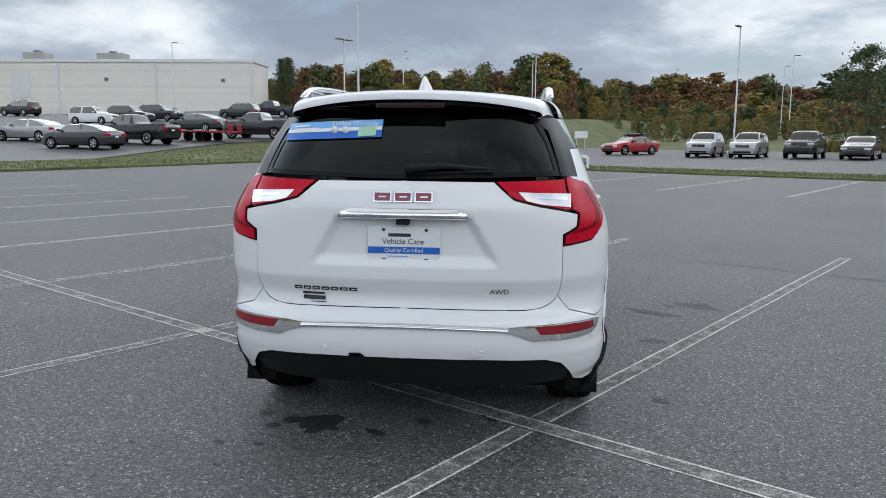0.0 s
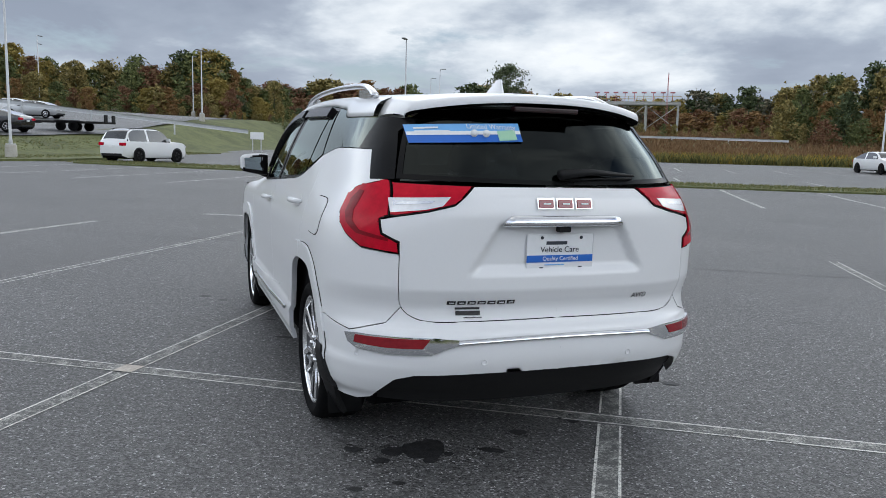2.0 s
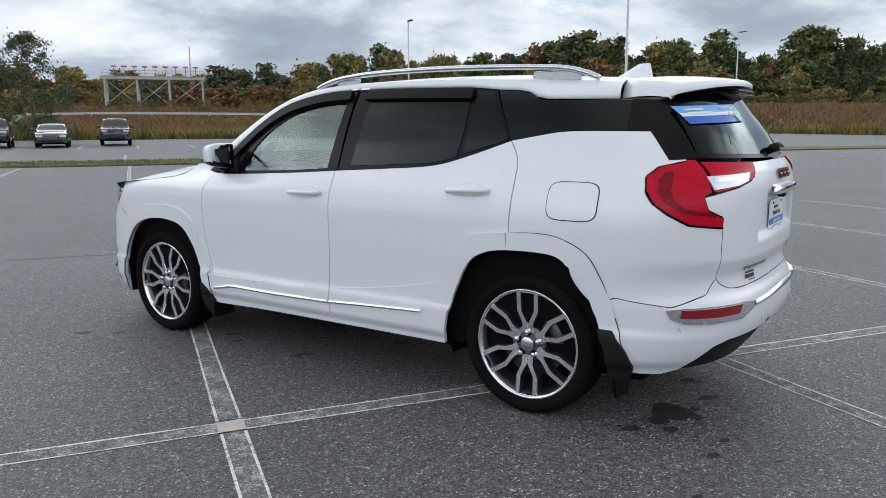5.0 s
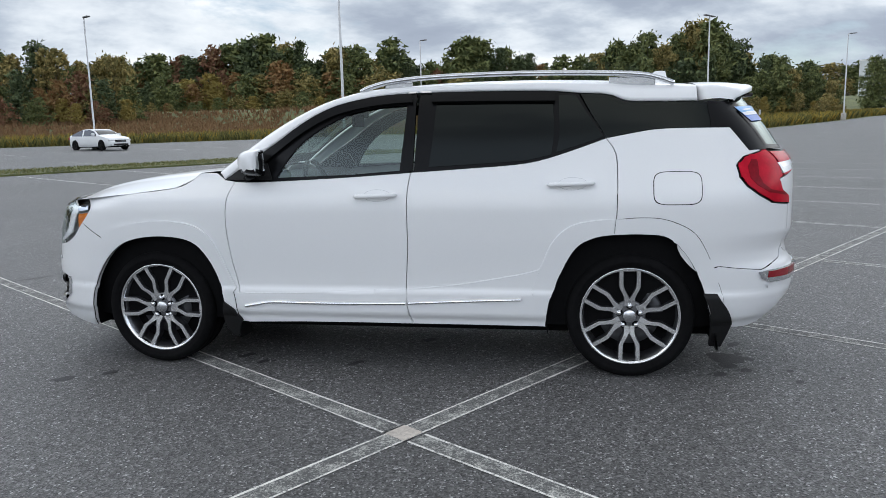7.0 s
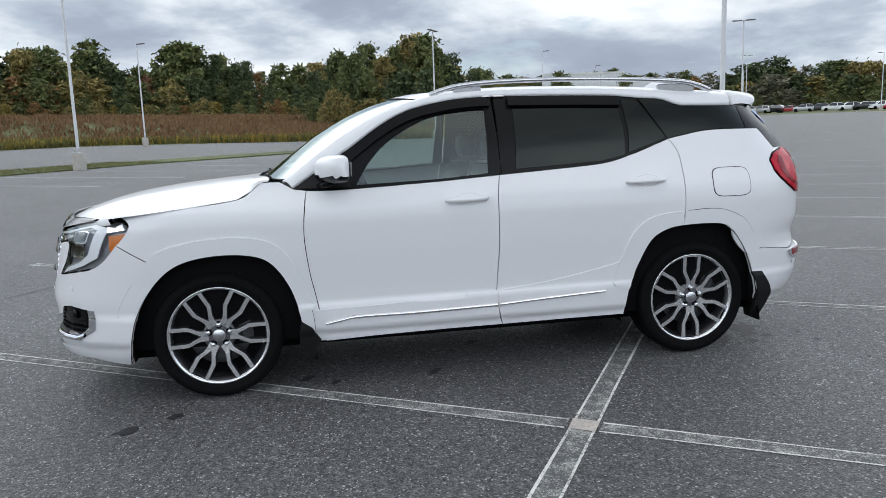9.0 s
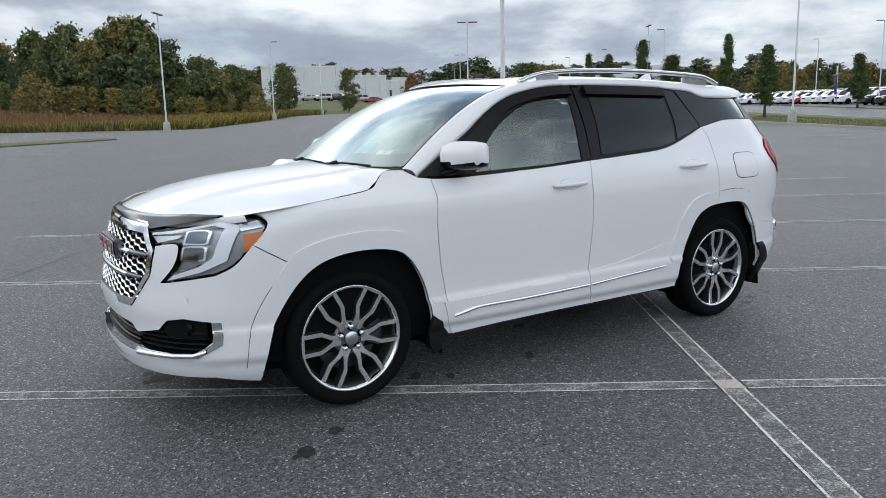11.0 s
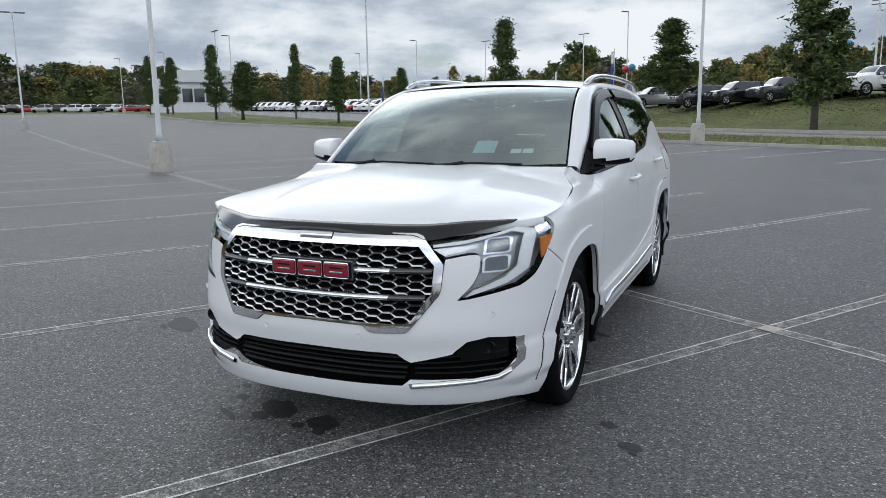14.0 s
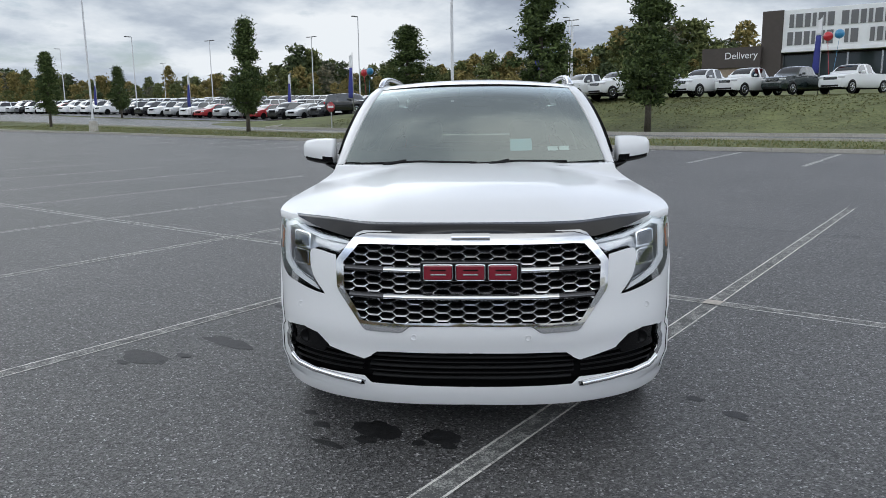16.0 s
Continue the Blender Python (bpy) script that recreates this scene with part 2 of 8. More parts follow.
def tube(points, radii, sides=10, bm=None, cap=True, mi=0, squash=None):
    """A round bar along points. radii: one or many."""
    bm = bm or bmesh.new()
    pts = [Vector(p) for p in points]
    if isinstance(radii, (int, float)):
        radii = [radii] * len(pts)
    rings = []
    up = None
    for i, p in enumerate(pts):
        d = (pts[min(i + 1, len(pts) - 1)] - pts[max(i - 1, 0)]).normalized()
        if up is None:
            up = Vector((0, 0, 1)) if abs(d.z) < 0.9 else Vector((1, 0, 0))
        side = d.cross(up).normalized()
        upp = side.cross(d).normalized()
        ring = []
        for k in range(sides):
            a = 2 * math.pi * k / sides
            c, s = math.cos(a) * radii[i], math.sin(a) * radii[i]
            if squash:
                s *= squash
            ring.append(bm.verts.new(p + side * c + upp * s))
        rings.append(ring)
    for a, b in zip(rings, rings[1:]):
        for k in range(sides):
            f = bm.faces.new((a[k], a[(k + 1) % sides], b[(k + 1) % sides], b[k]))
            f.smooth, f.material_index = True, mi
    if cap:
        for f in (bm.faces.new(rings[0][::-1]), bm.faces.new(rings[-1])):
            f.material_index = mi
    return bm


def lathe(profile, sides=32, axis="x", bm=None, mi=0, close=True):
    """profile: (along, radius) pairs turned about an axis."""
    rows = []
    for a, r in profile:
        row = []
        for k in range(sides):
            t = 2 * math.pi * k / sides
            c, s = math.cos(t) * r, math.sin(t) * r
            row.append((a, c, s) if axis == "x" else ((c, s, a) if axis == "z" else (c, a, s)))
        rows.append(row)
    return grid_mesh(rows, close_u=False, close_v=True, bm=bm, mi=mi, flip=axis == "y")


def spline(pts, n=5):
    """A smooth curve through the points (Catmull-Rom), ends kept."""
    pts = [np.array(p, float) for p in pts]
    out = []
    for i in range(len(pts) - 1):
        p0, p1, p2, p3 = pts[max(i - 1, 0)], pts[i], pts[i + 1], pts[min(i + 2, len(pts) - 1)]
        for k in range(n):
            t = k / n
            out.append(0.5 * (2 * p1 + (p2 - p0) * t + (2 * p0 - 5 * p1 + 4 * p2 - p3) * t * t + (3 * p1 - p0 - 3 * p2 + p3) * t ** 3))
    out.append(pts[-1])
    return [tuple(float(c) for c in p) for p in out]


def curve1(tab):
    """A smooth function through (x, value) pairs, without overshoot."""
    xs, ys = [p[0] for p in tab], [p[1] for p in tab]
    n = len(xs)
    h = [xs[i + 1] - xs[i] for i in range(n - 1)]
    d = [(ys[i + 1] - ys[i]) / h[i] for i in range(n - 1)]
    m = [d[0]] + [0.0 if d[i - 1] * d[i] <= 0 else 2 * d[i - 1] * d[i] / (d[i - 1] + d[i]) for i in range(1, n - 1)] + [d[-1]]

    def f(x):
        if x <= xs[0]:
            return ys[0]
        if x >= xs[-1]:
            return ys[-1]
        i = 0
        while x > xs[i + 1]:
            i += 1
        t = (x - xs[i]) / h[i]
        return ys[i] * (1 + 2 * t) * (1 - t) ** 2 + h[i] * m[i] * t * (1 - t) ** 2 + ys[i + 1] * t * t * (3 - 2 * t) + h[i] * m[i + 1] * t * t * (t - 1)

    return f


def sstep(a, b, x):
    t = min(1.0, max(0.0, (x - a) / (b - a)))
    return t * t * (3 - 2 * t)


def panel(name, poly, fn, material, parent, side=1, step=0.03, gap=0.002, depth=0.016, lift=0.0, label="", keep=None):
    """A sheet-metal or glass panel: a flat outline laid on a curved surface fn(a, b), with a turned-in edge."""
    area = sum(poly[i][0] * poly[(i + 1) % len(poly)][1] - poly[(i + 1) % len(poly)][0] * poly[i][1] for i in range(len(poly)))
    if area < 0:
        poly = poly[::-1]
    bm = bmesh.new()
    vs = []
    for a, b in poly:
        if not vs or (Vector((a, b, 0)) - vs[-1].co).length > 1e-4:
            vs.append(bm.verts.new((a, b, 0)))
    if (vs[0].co - vs[-1].co).length < 1e-4:
        bm.verts.remove(vs.pop())
    bm.faces.new(vs)
    for k, axis in ((0, (1, 0, 0)), (1, (0, 1, 0))):
        lo, hi = min(p[k] for p in poly), max(p[k] for p in poly)
        c = math.ceil(lo / step + 0.05) * step
        while c < hi - 0.05 * step:
            bmesh.ops.bisect_plane(bm, geom=bm.verts[:] + bm.edges[:] + bm.faces[:], dist=1e-5, plane_co=[v * c for v in axis], plane_no=axis)
            c += step
    edge = [e for e in bm.edges if len(e.link_faces) == 1]
    if gap:
        move = {}
        for e in edge:
            f = e.link_faces[0]
            d = e.verts[1].co - e.verts[0].co
            nrm = Vector((-d.y, d.x, 0)).normalized()
            if nrm.dot(f.calc_center_median() - (e.verts[0].co + e.verts[1].co) / 2) < 0:
                nrm = -nrm
            for v in e.verts:
                move.setdefault(v, []).append(nrm)
        for v, ns in move.items():
            if keep and keep(v.co.x, v.co.y):
                continue
            s = ns[0]
            for q in ns[1:]:
                s = s + q
            if s.length > 1e-6:
                v.co += s.normalized() * gap

    def place(a, b):
        p = Vector(fn(a, b))
        e = 2e-3
        n = (Vector(fn(a + e, b)) - Vector(fn(a - e, b))).cross(Vector(fn(a, b + e)) - Vector(fn(a, b - e)))
        if n.length < 1e-12:
            n = Vector((p.x, p.y, 0))
        n.normalize()
        if n.dot(Vector((p.x, p.y * 0.35, (p.z - 0.6) * 0.9))) < 0:
            n = -n
        return p, n

    info = {}
    for v in bm.verts:
        p, n = place(v.co.x, v.co.y)
        p = p + n * lift
        if side < 0:
            p.x, n.x = -p.x, -n.x
        info[v] = (p, n)
    for v, (p, n) in info.items():
        v.co = p
    bm.normal_update()
    agree = sum(f.normal.dot(info[f.verts[0]][1]) for f in bm.faces)
    if agree < 0:
        bmesh.ops.reverse_faces(bm, faces=bm.faces[:])
    for f in bm.faces:
        f.smooth = True
    main = len(bm.faces)
    if depth:
        low = {}
        for e in edge:
            for v in e.verts:
                if v not in low:
                    p, n = info[v]
                    low[v] = bm.verts.new(p - n * depth)
        for e in edge:
            if keep and all(keep(*uvp) for uvp in ()):
                continue
            lp = e.link_faces[0]
            a, b = e.verts
            for lo_ in e.link_loops:
                if lo_.vert == b:
                    a, b = b, a
                break
            f = bm.faces.new((b, a, low[a], low[b]))
            f.smooth = True
            e.smooth = False
    bm.verts.index_update()
    true_n = {v.index: tuple(n) for v, (p, n) in info.items()}
    ob = part(name, bm, material, parent, label)
    me = ob.data
    ln = []
    for k, pl in enumerate(me.polygons):
        for vi in pl.vertices:
            ln.append(true_n[vi] if k < main and vi in true_n else tuple(pl.normal))
    me.normals_split_custom_set(ln)
    return ob

# ---- ground ----
def worn(name, paint, under, lo, hi, scale):
    """Line paint worn through to the asphalt in a broken pattern."""
    m = bpy.data.materials.new(name)
    m.use_nodes = True
    nt = m.node_tree
    b = nt.nodes["Principled BSDF"]
    N, Lk = nt.nodes.new, nt.links.new
    b.inputs["Roughness"].default_value = 0.85
    tc = N("ShaderNodeTexCoord")
    fac = None
    for sc, w in ((scale, 0.6), (scale * 0.08, 0.4)):
        n = N("ShaderNodeTexNoise")
        n.inputs["Scale"].default_value, n.inputs["Detail"].default_value, n.inputs["Roughness"].default_value = sc, 7, 0.7
        Lk(tc.outputs["Object"], n.inputs["Vector"])
        k = N("ShaderNodeMath")
        k.operation = "MULTIPLY"
        k.inputs[1].default_value = w
        Lk(n.outputs["Fac"], k.inputs[0])
        if fac is None:
            fac = k.outputs[0]
        else:
            a = N("ShaderNodeMath")
            Lk(fac, a.inputs[0])
            Lk(k.outputs[0], a.inputs[1])
            fac = a.outputs[0]
    r = N("ShaderNodeValToRGB")
    e = r.color_ramp.elements
    e[0].position, e[0].color, e[1].position, e[1].color = lo, (*under, 1), hi, (*paint, 1)
    Lk(fac, r.inputs[0])
    Lk(r.outputs[0], b.inputs["Base Color"])
    bp = N("ShaderNodeBump")
    bp.inputs["Strength"].default_value, bp.inputs["Distance"].default_value = 0.5, 0.003
    Lk(fac, bp.inputs["Height"])
    Lk(bp.outputs[0], b.inputs["Normal"])
    return m


def asphalt(name, base, grit, patch):
    """Asphalt: pale and dark stones in a grey binder, broad patches, fine relief."""
    m = bpy.data.materials.new(name)
    m.use_nodes = True
    nt = m.node_tree
    b = nt.nodes["Principled BSDF"]
    N, Lk = nt.nodes.new, nt.links.new
    b.inputs["Roughness"].default_value = 0.60
    b.inputs["Specular IOR Level"].default_value = 0.50
    tc = N("ShaderNodeTexCoord")
    vo = N("ShaderNodeTexVoronoi")
    vo.inputs["Scale"].default_value = 125
    vo.inputs["Randomness"].default_value = 1.0
    Lk(tc.outputs["Object"], vo.inputs["Vector"])
    sepc = N("ShaderNodeSeparateColor")
    Lk(vo.outputs["Color"], sepc.inputs[0])
    rp = N("ShaderNodeValToRGB")
    e = rp.color_ramp.elements
    e[0].position, e[0].color = 0.0, (0.22, 0.22, 0.22, 1)
    e[1].position, e[1].color = 1.0, (grit, grit, grit, 1)
    for pos, c in ((0.25, 0.55), (0.68, 0.93), (0.87, 1.32), (0.955, 1.75)):
        k = e.new(pos)
        k.color = (c, c, c, 1)
    Lk(sepc.outputs[0], rp.inputs[0])
    n1 = N("ShaderNodeTexNoise")
    n1.inputs["Scale"].default_value, n1.inputs["Detail"].default_value, n1.inputs["Roughness"].default_value = 0.35, 8, 0.6
    Lk(tc.outputs["Object"], n1.inputs["Vector"])
    mr = N("ShaderNodeMapRange")
    mr.inputs[1].default_value, mr.inputs[2].default_value, mr.inputs[3].default_value, mr.inputs[4].default_value = 0.3, 0.7, 1 - patch, 1 + patch
    Lk(n1.outputs["Fac"], mr.inputs[0])
    n2 = N("ShaderNodeTexNoise")
    n2.inputs["Scale"].default_value, n2.inputs["Detail"].default_value = 30, 6
    Lk(tc.outputs["Object"], n2.inputs["Vector"])
    mr2 = N("ShaderNodeMapRange")
    mr2.inputs[1].default_value, mr2.inputs[2].default_value, mr2.inputs[3].default_value, mr2.inputs[4].default_value = 0.3, 0.7, 0.66, 1.34
    Lk(n2.outputs["Fac"], mr2.inputs[0])
    mu = N("ShaderNodeMath")
    mu.operation = "MULTIPLY"
    Lk(mr.outputs[0], mu.inputs[0])
    Lk(mr2.outputs[0], mu.inputs[1])
    mx = N("ShaderNodeMix")
    mx.data_type, mx.blend_type = "RGBA", "MULTIPLY"
    mx.inputs[0].default_value = 1.0
    mx.inputs[6].default_value = (*base, 1)
    Lk(rp.outputs[0], mx.inputs[7])
    hs = N("ShaderNodeHueSaturation")
    Lk(mx.outputs[2], hs.inputs["Color"])
    Lk(mu.outputs[0], hs.inputs["Value"])
    Lk(hs.outputs[0], b.inputs["Base Color"])
    bp = N("ShaderNodeBump")
    bp.inputs["Strength"].default_value, bp.inputs["Distance"].default_value = 0.6, 0.004
    Lk(vo.outputs["Distance"], bp.inputs["Height"])
    Lk(bp.outputs[0], b.inputs["Normal"])
    return m


ASPHALT = asphalt("worn_grey_asphalt", (0.114, 0.1125, 0.1125), 4.0, 0.16)
ROADTOP = asphalt("pale_road_asphalt", (0.155, 0.156, 0.158), 2.6, 0.12)
LINE_EDGE = worn("line_paint_edge", (0.74, 0.73, 0.69), (0.13, 0.13, 0.13), 0.38, 0.51, 90)
LINE_MID = worn("line_paint_worn", (0.66, 0.65, 0.60), (0.10, 0.10, 0.10), 0.45, 0.59, 110)
LINE_FAINT = worn("line_paint_faint", (0.56, 0.56, 0.52), (0.092, 0.092, 0.092), 0.48, 0.63, 120)
LINE_THIN = worn("line_paint_thin_edge", (0.74, 0.73, 0.69), (0.11, 0.11, 0.11), 0.39, 0.52, 80)
STAIN = mat("oil_stain", (0.020, 0.020, 0.021), 0.6, vary=0.5, vscale=30, bump=0.5, bscale=120)
TAR = mat("crack_tar", (0.045, 0.045, 0.047), 0.6, vary=0.2, vscale=60)
GRASS = mat("mown_grass_ground", (0.096, 0.126, 0.040), 0.95, vary=0.38, vscale=6, bump=0.6, bscale=25, big=0.30, color2=(0.128, 0.125, 0.050))
MEADOWSOIL = mat("wild_meadow_ground", (0.13, 0.095, 0.045), 0.95, vary=0.4, vscale=3, bump=0.6, bscale=12, big=0.3, color2=(0.10, 0.10, 0.035))
CONCRETE = mat("pale_concrete", (0.40, 0.38, 0.34), 0.85, vary=0.18, vscale=18, bump=0.3, bscale=90)
BANKGRASS = mat("bank_grass_blades", (0.098, 0.112, 0.038), 0.95, isl=0.25, color2=(0.135, 0.12, 0.05))
DRYGRASS = mat("grass_blades", (0.110, 0.145, 0.045), 0.9, isl=0.35, color2=(0.19, 0.17, 0.07))


def meadow_edge(u):
    """Where the asphalt ends and the meadow begins."""
    return 63.0 - 6.0 * sstep(20, 52, u) - 34.0 * sstep(51, 62, u)


def hill(u, v):
    """Height of the land over the bowl, in the car park's axes."""
    z = -0.03
    # bank up to the showroom's forecourt
    b = sstep(-30.2, -41, v)
    z += 1.82 * sstep(58, 24, u) * b + 0.35 * sstep(10, -20, u) * b
    z += 0.5 * sstep(-46, -60, v) + 1.3 * sstep(-58, -95, v) * sstep(95, 40, u)
    # the yard before the warehouse climbs from the lawn
    e = -26.5 - 0.2 * max(0, v - 40)
    z += sstep(e, e - 8, u) * (0.15 + 0.03 * min(50, max(0, -u - 34)) + 0.045 * min(50, max(-3, v - 17))) * sstep(-8, 6, v)
    # rise below the far halls
    z += 2.6 * sstep(138, 172, u) * sstep(4, 28, v)
    # the meadow rises to the wood
    z += 3.2 * sstep(2, 78, v - meadow_edge(u)) * sstep(-28, -8, u)
    r = math.hypot(u, v)
    z += 0.02 * max(0, r - 170) * (0.6 + 0.4 * math.sin(u * 0.013 + v * 0.017))
    if r > 60 and (v > meadow_edge(u) + 3 or v < -84):
        z += 0.10 * noise.noise(Vector((u * 0.05, v * 0.05, 0.3)))
    return z


def land(x, y):
    """Height of the ground at a place in the world."""
    q = LOT.inverted() @ Vector((x, y, 0))
    return hill(q.x, q.y) + bowl(x, y)


def axis(lo, hi, fine_lo, fine_hi, fine, coarse):
    a = [lo]
    while a[-1] < hi:
        a.append(a[-1] + (fine if fine_lo <= a[-1] < fine_hi else coarse))
    return a


us, vs_ = axis(-420, 420, -100, 100, 3.0, 12.0), axis(-420, 420, -50, 110, 2.5, 12.0)
bm = grid_mesh([[uv(u, v, hill(u, v)) for v in vs_] for u in us], flip=True)
bmesh.ops.recalc_face_normals(bm, faces=bm.faces[:])
ground = part("ground", bm, GRASS, smooth=True)
tagged(ground, "mown and wild grass ground around the car park", "ground", kind="structure")


def sheet(name, pts, z, material, thick=0.25):
    """A slab with an outline in the car park's axes, top at z over the bowl, cut into cells that follow it."""
    bm = bmesh.new()
    bm.faces.new([bm.verts.new((u, v, 0)) for u, v in pts])
    for k, ax in ((0, (1, 0, 0)), (1, (0, 1, 0))):
        lo, hi = min(p[k] for p in pts), max(p[k] for p in pts)
        c = math.ceil(lo / 3 + 0.01) * 3
        while c < hi:
            bmesh.ops.bisect_plane(bm, geom=bm.verts[:] + bm.edges[:] + bm.faces[:], plane_co=[c * a for a in ax], plane_no=ax)
            c += 3
    for v in bm.verts:
        v.co = uv(v.co.x, v.co.y, z)
    r = bmesh.ops.extrude_face_region(bm, geom=bm.faces[:])
    for v in r["geom"]:
        if isinstance(v, bmesh.types.BMVert):
            v.co.z -= thick
    bmesh.ops.recalc_face_normals(bm, faces=bm.faces[:])
    return part(name, bm, material)


tagged(sheet("car_park", [(-26, -19.5), (44, -19.5), (66, -16), (132, -16), (132, 22), (62, 22.5), (60.5, 35), (50, 57), (30, 62.3), (8, 65.5), (-34, 62), (-36, 68), (-46, 72), (-46, 68), (-30, 50), (-24.5, 38), (-23.9, 27.5), (-27.3, 21), (-25.3, 8.4)], 0.0, ASPHALT), "worn grey asphalt car park surface with oil stains", "pavement", kind="structure")


def yard_edge(v):
    return -32.8 - 5.9 * sstep(11, 29, v) + 5.0 * sstep(29, 38, v) - 0.3 * max(0, v - 44)


bm = grid_mesh([[uv(yard_edge(v) - 72 * q / 24, v, hill(yard_edge(v) - 72 * q / 24, v) + 0.05) for q in range(25)] for v in np.arange(4, 92, 2.5)])
bmesh.ops.recalc_face_normals(bm, faces=bm.faces[:])
tagged(part("far_car_park", bm, ROADTOP, smooth=True), "asphalt yard climbing to the warehouse", "pavement", kind="structure")
tagged(sheet("road", [(-45, -25.5), (36, -25.5), (42, -27.0), (150, -27.0), (150, -39), (46, -39), (40, -30.0), (-45, -30.0)], 0.02, ROADTOP), "pale asphalt access road beside the grass", "road", kind="structure")
bm = grid_mesh([[uv(u_, v_, hill(u_, v_) + 0.05) for v_ in np.arange(-86, -40, 2.5)] for u_ in np.arange(44, 150, 3.0)])
bmesh.ops.recalc_face_normals(bm, faces=bm.faces[:])
tagged(part("dealer_lot", bm, ROADTOP, smooth=True), "asphalt sales yard", "pavement", kind="structure")


def kerb(pts, w=0.15, h=0.14, z=0.0):
    bm = bmesh.new()
    for (u0, v0), (u1, v1) in zip(pts, pts[1:]):
        a, b = uv(u0, v0, z), uv(u1, v1, z)
        d = (b - a).normalized()
        s = Vector((-d.y, d.x, 0)) * w / 2
        n = max(1, int((b - a).length / 3))
        for i in range(n):
            p, q = [uv(u0 + (u1 - u0) * k, v0 + (v1 - v0) * k, z) for k in ((i + 0.004) / n, (i + 0.996) / n)]
            vs = [bm.verts.new(c) for c in (p - s, p + s, q + s, q - s)]
            up = [bm.verts.new(c.co + Vector((0, 0, h))) for c in vs]
            bm.faces.new(up)
            for k in range(4):
                bm.faces.new((vs[k], vs[(k + 1) % 4], up[(k + 1) % 4], up[k]))
    bmesh.ops.recalc_face_normals(bm, faces=bm.faces[:])
    return tagged(part("kerb", bm, CONCRETE), "pale concrete kerb stones", "kerb", kind="structure")


def lawn(name, pts, z, label):
    return tagged(sheet(name, pts, z, GRASS, 0.4), label, "grass", kind="structure")


lawn("grass_strip", [(-22, 26.3), (25, 26.3), (34, 24.4), (42, 21.8), (43.6, 23.2), (42, 24.8), (34, 27.6), (25, 29.6), (-22, 29.6), (-23.4, 28)], 0.06, "narrow mown grass strip between parking rows")
lawn("lawn", [(-32.8, 4), (-25.3, 8.2), (-27.4, 21), (-24.0, 27.5), (-24.6, 38), (-30, 50), (-34.5, 50), (-33.6, 38), (-38.7, 29.3), (-35.5, 18), (-32.8, 11.3)], 0.10, "mown lawn before the warehouse yard")
lawn("verge", [(-45, -19.7), (44, -19.7), (66, -16.2), (135, -16.2), (135, -26.8), (42, -26.8), (36, -25.3), (-45, -25.3)], 0.08, "mown grass verge with street trees")
kerb([(-45, -19.6), (44, -19.6), (66, -16.1), (132, -16.1)], 0.16, 0.12)
kerb([(-45, -25.4), (36, -25.4), (42, -26.9), (135, -26.9)], 0.2, 0.17)
kerb([(-45, -30.1), (40, -30.1), (46, -39.1)], 0.2, 0.17)

# painted stall lines, worn
def stripe(bm, u0, v0, u1, v1, w=0.105, mid=True):
    L = math.hypot(u1 - u0, v1 - v0)
    s = (LOT.to_3x3() @ Vector((v0 - v1, u1 - u0, 0))).normalized()
    n = max(2, int(L / 0.6))
    cols = (-0.5, -0.39, 0.39, 0.5)
    rows = [[uv(u0 + (u1 - u0) * i / n, v0 + (v1 - v0) * i / n, 0.003) + s * w * (c + 0.05 * noise.noise(Vector((i * 0.7 + u0, c * 3, v0)))) for c in cols] for i in range(n + 1)]
    vsx = [[bm.verts.new(p) for p in r] for r in rows]
    for i in range(n):
        for j in range(3):
            f = bm.faces.new((vsx[i][j], vsx[i][j + 1], vsx[i + 1][j + 1], vsx[i + 1][j]))
            f.material_index = 1 if j == 1 else 0
            if f.calc_center_median().z and f.normal.z < 0:
                f.normal_flip()


def stripes(name, label, segs, w=0.105, faint=False):
    bm = bmesh.new()
    for s in segs:
        stripe(bm, *s, w)
    bmesh.ops.recalc_face_normals(bm, faces=bm.faces[:])
    for f in bm.faces:
        if f.normal.z < 0:
            f.normal_flip()
    return tagged(part(name, bm, [LINE_THIN, LINE_FAINT] if faint else [LINE_EDGE, LINE_MID]), label, "line marking", kind="structure")


SP = 2.7616
stripes("row_line", "long worn white line between two parking rows", [(-30, 0, 66, 0)], 0.125, True)
for k in range(-7, 24):
    if k < -1:
        stripes("stall_line", "worn white stall line", [(k * SP, 0.08, k * SP, 6.8)])
    else:
        stripes("stall_line", "worn white stall line", [(k * SP, 0.08, k * SP, 6.9), (k * SP, -0.08, k * SP, -6.3)], 0.115, k > -2)
for k in range(-6, 12):
    stripes("stall_line", "worn white stall line", [(-0.5 + k * 3.45, 16.9, -0.5 + k * 3.45, 25.9 - 0.33 * max(0, -0.5 + k * 3.45 - 25))])
for k in range(-3, 20):
    stripes("stall_line", "worn white stall line", [(2.1 + k * SP, -14.0, 2.1 + k * SP, -19.0)])
for k in range(0, 16):
    stripes("stall_line", "worn white stall line", [(-22.9 + k * 3.26, 45.5, -22.9 + k * 3.26, 52.0)])
for k in range(0, 6):
    stripes("stall_line", "worn white stall line", [(-19 + k * 6.1, 32.0, -19 + k * 6.1, 36.2)])
bm = bmesh.new()
bm.faces.new([bm.verts.new(uv(a_, b_, 0.0055)) for a_, b_ in ((-0.062, -0.066), (0.060, -0.062), (0.064, 0.064), (-0.060, 0.060))])
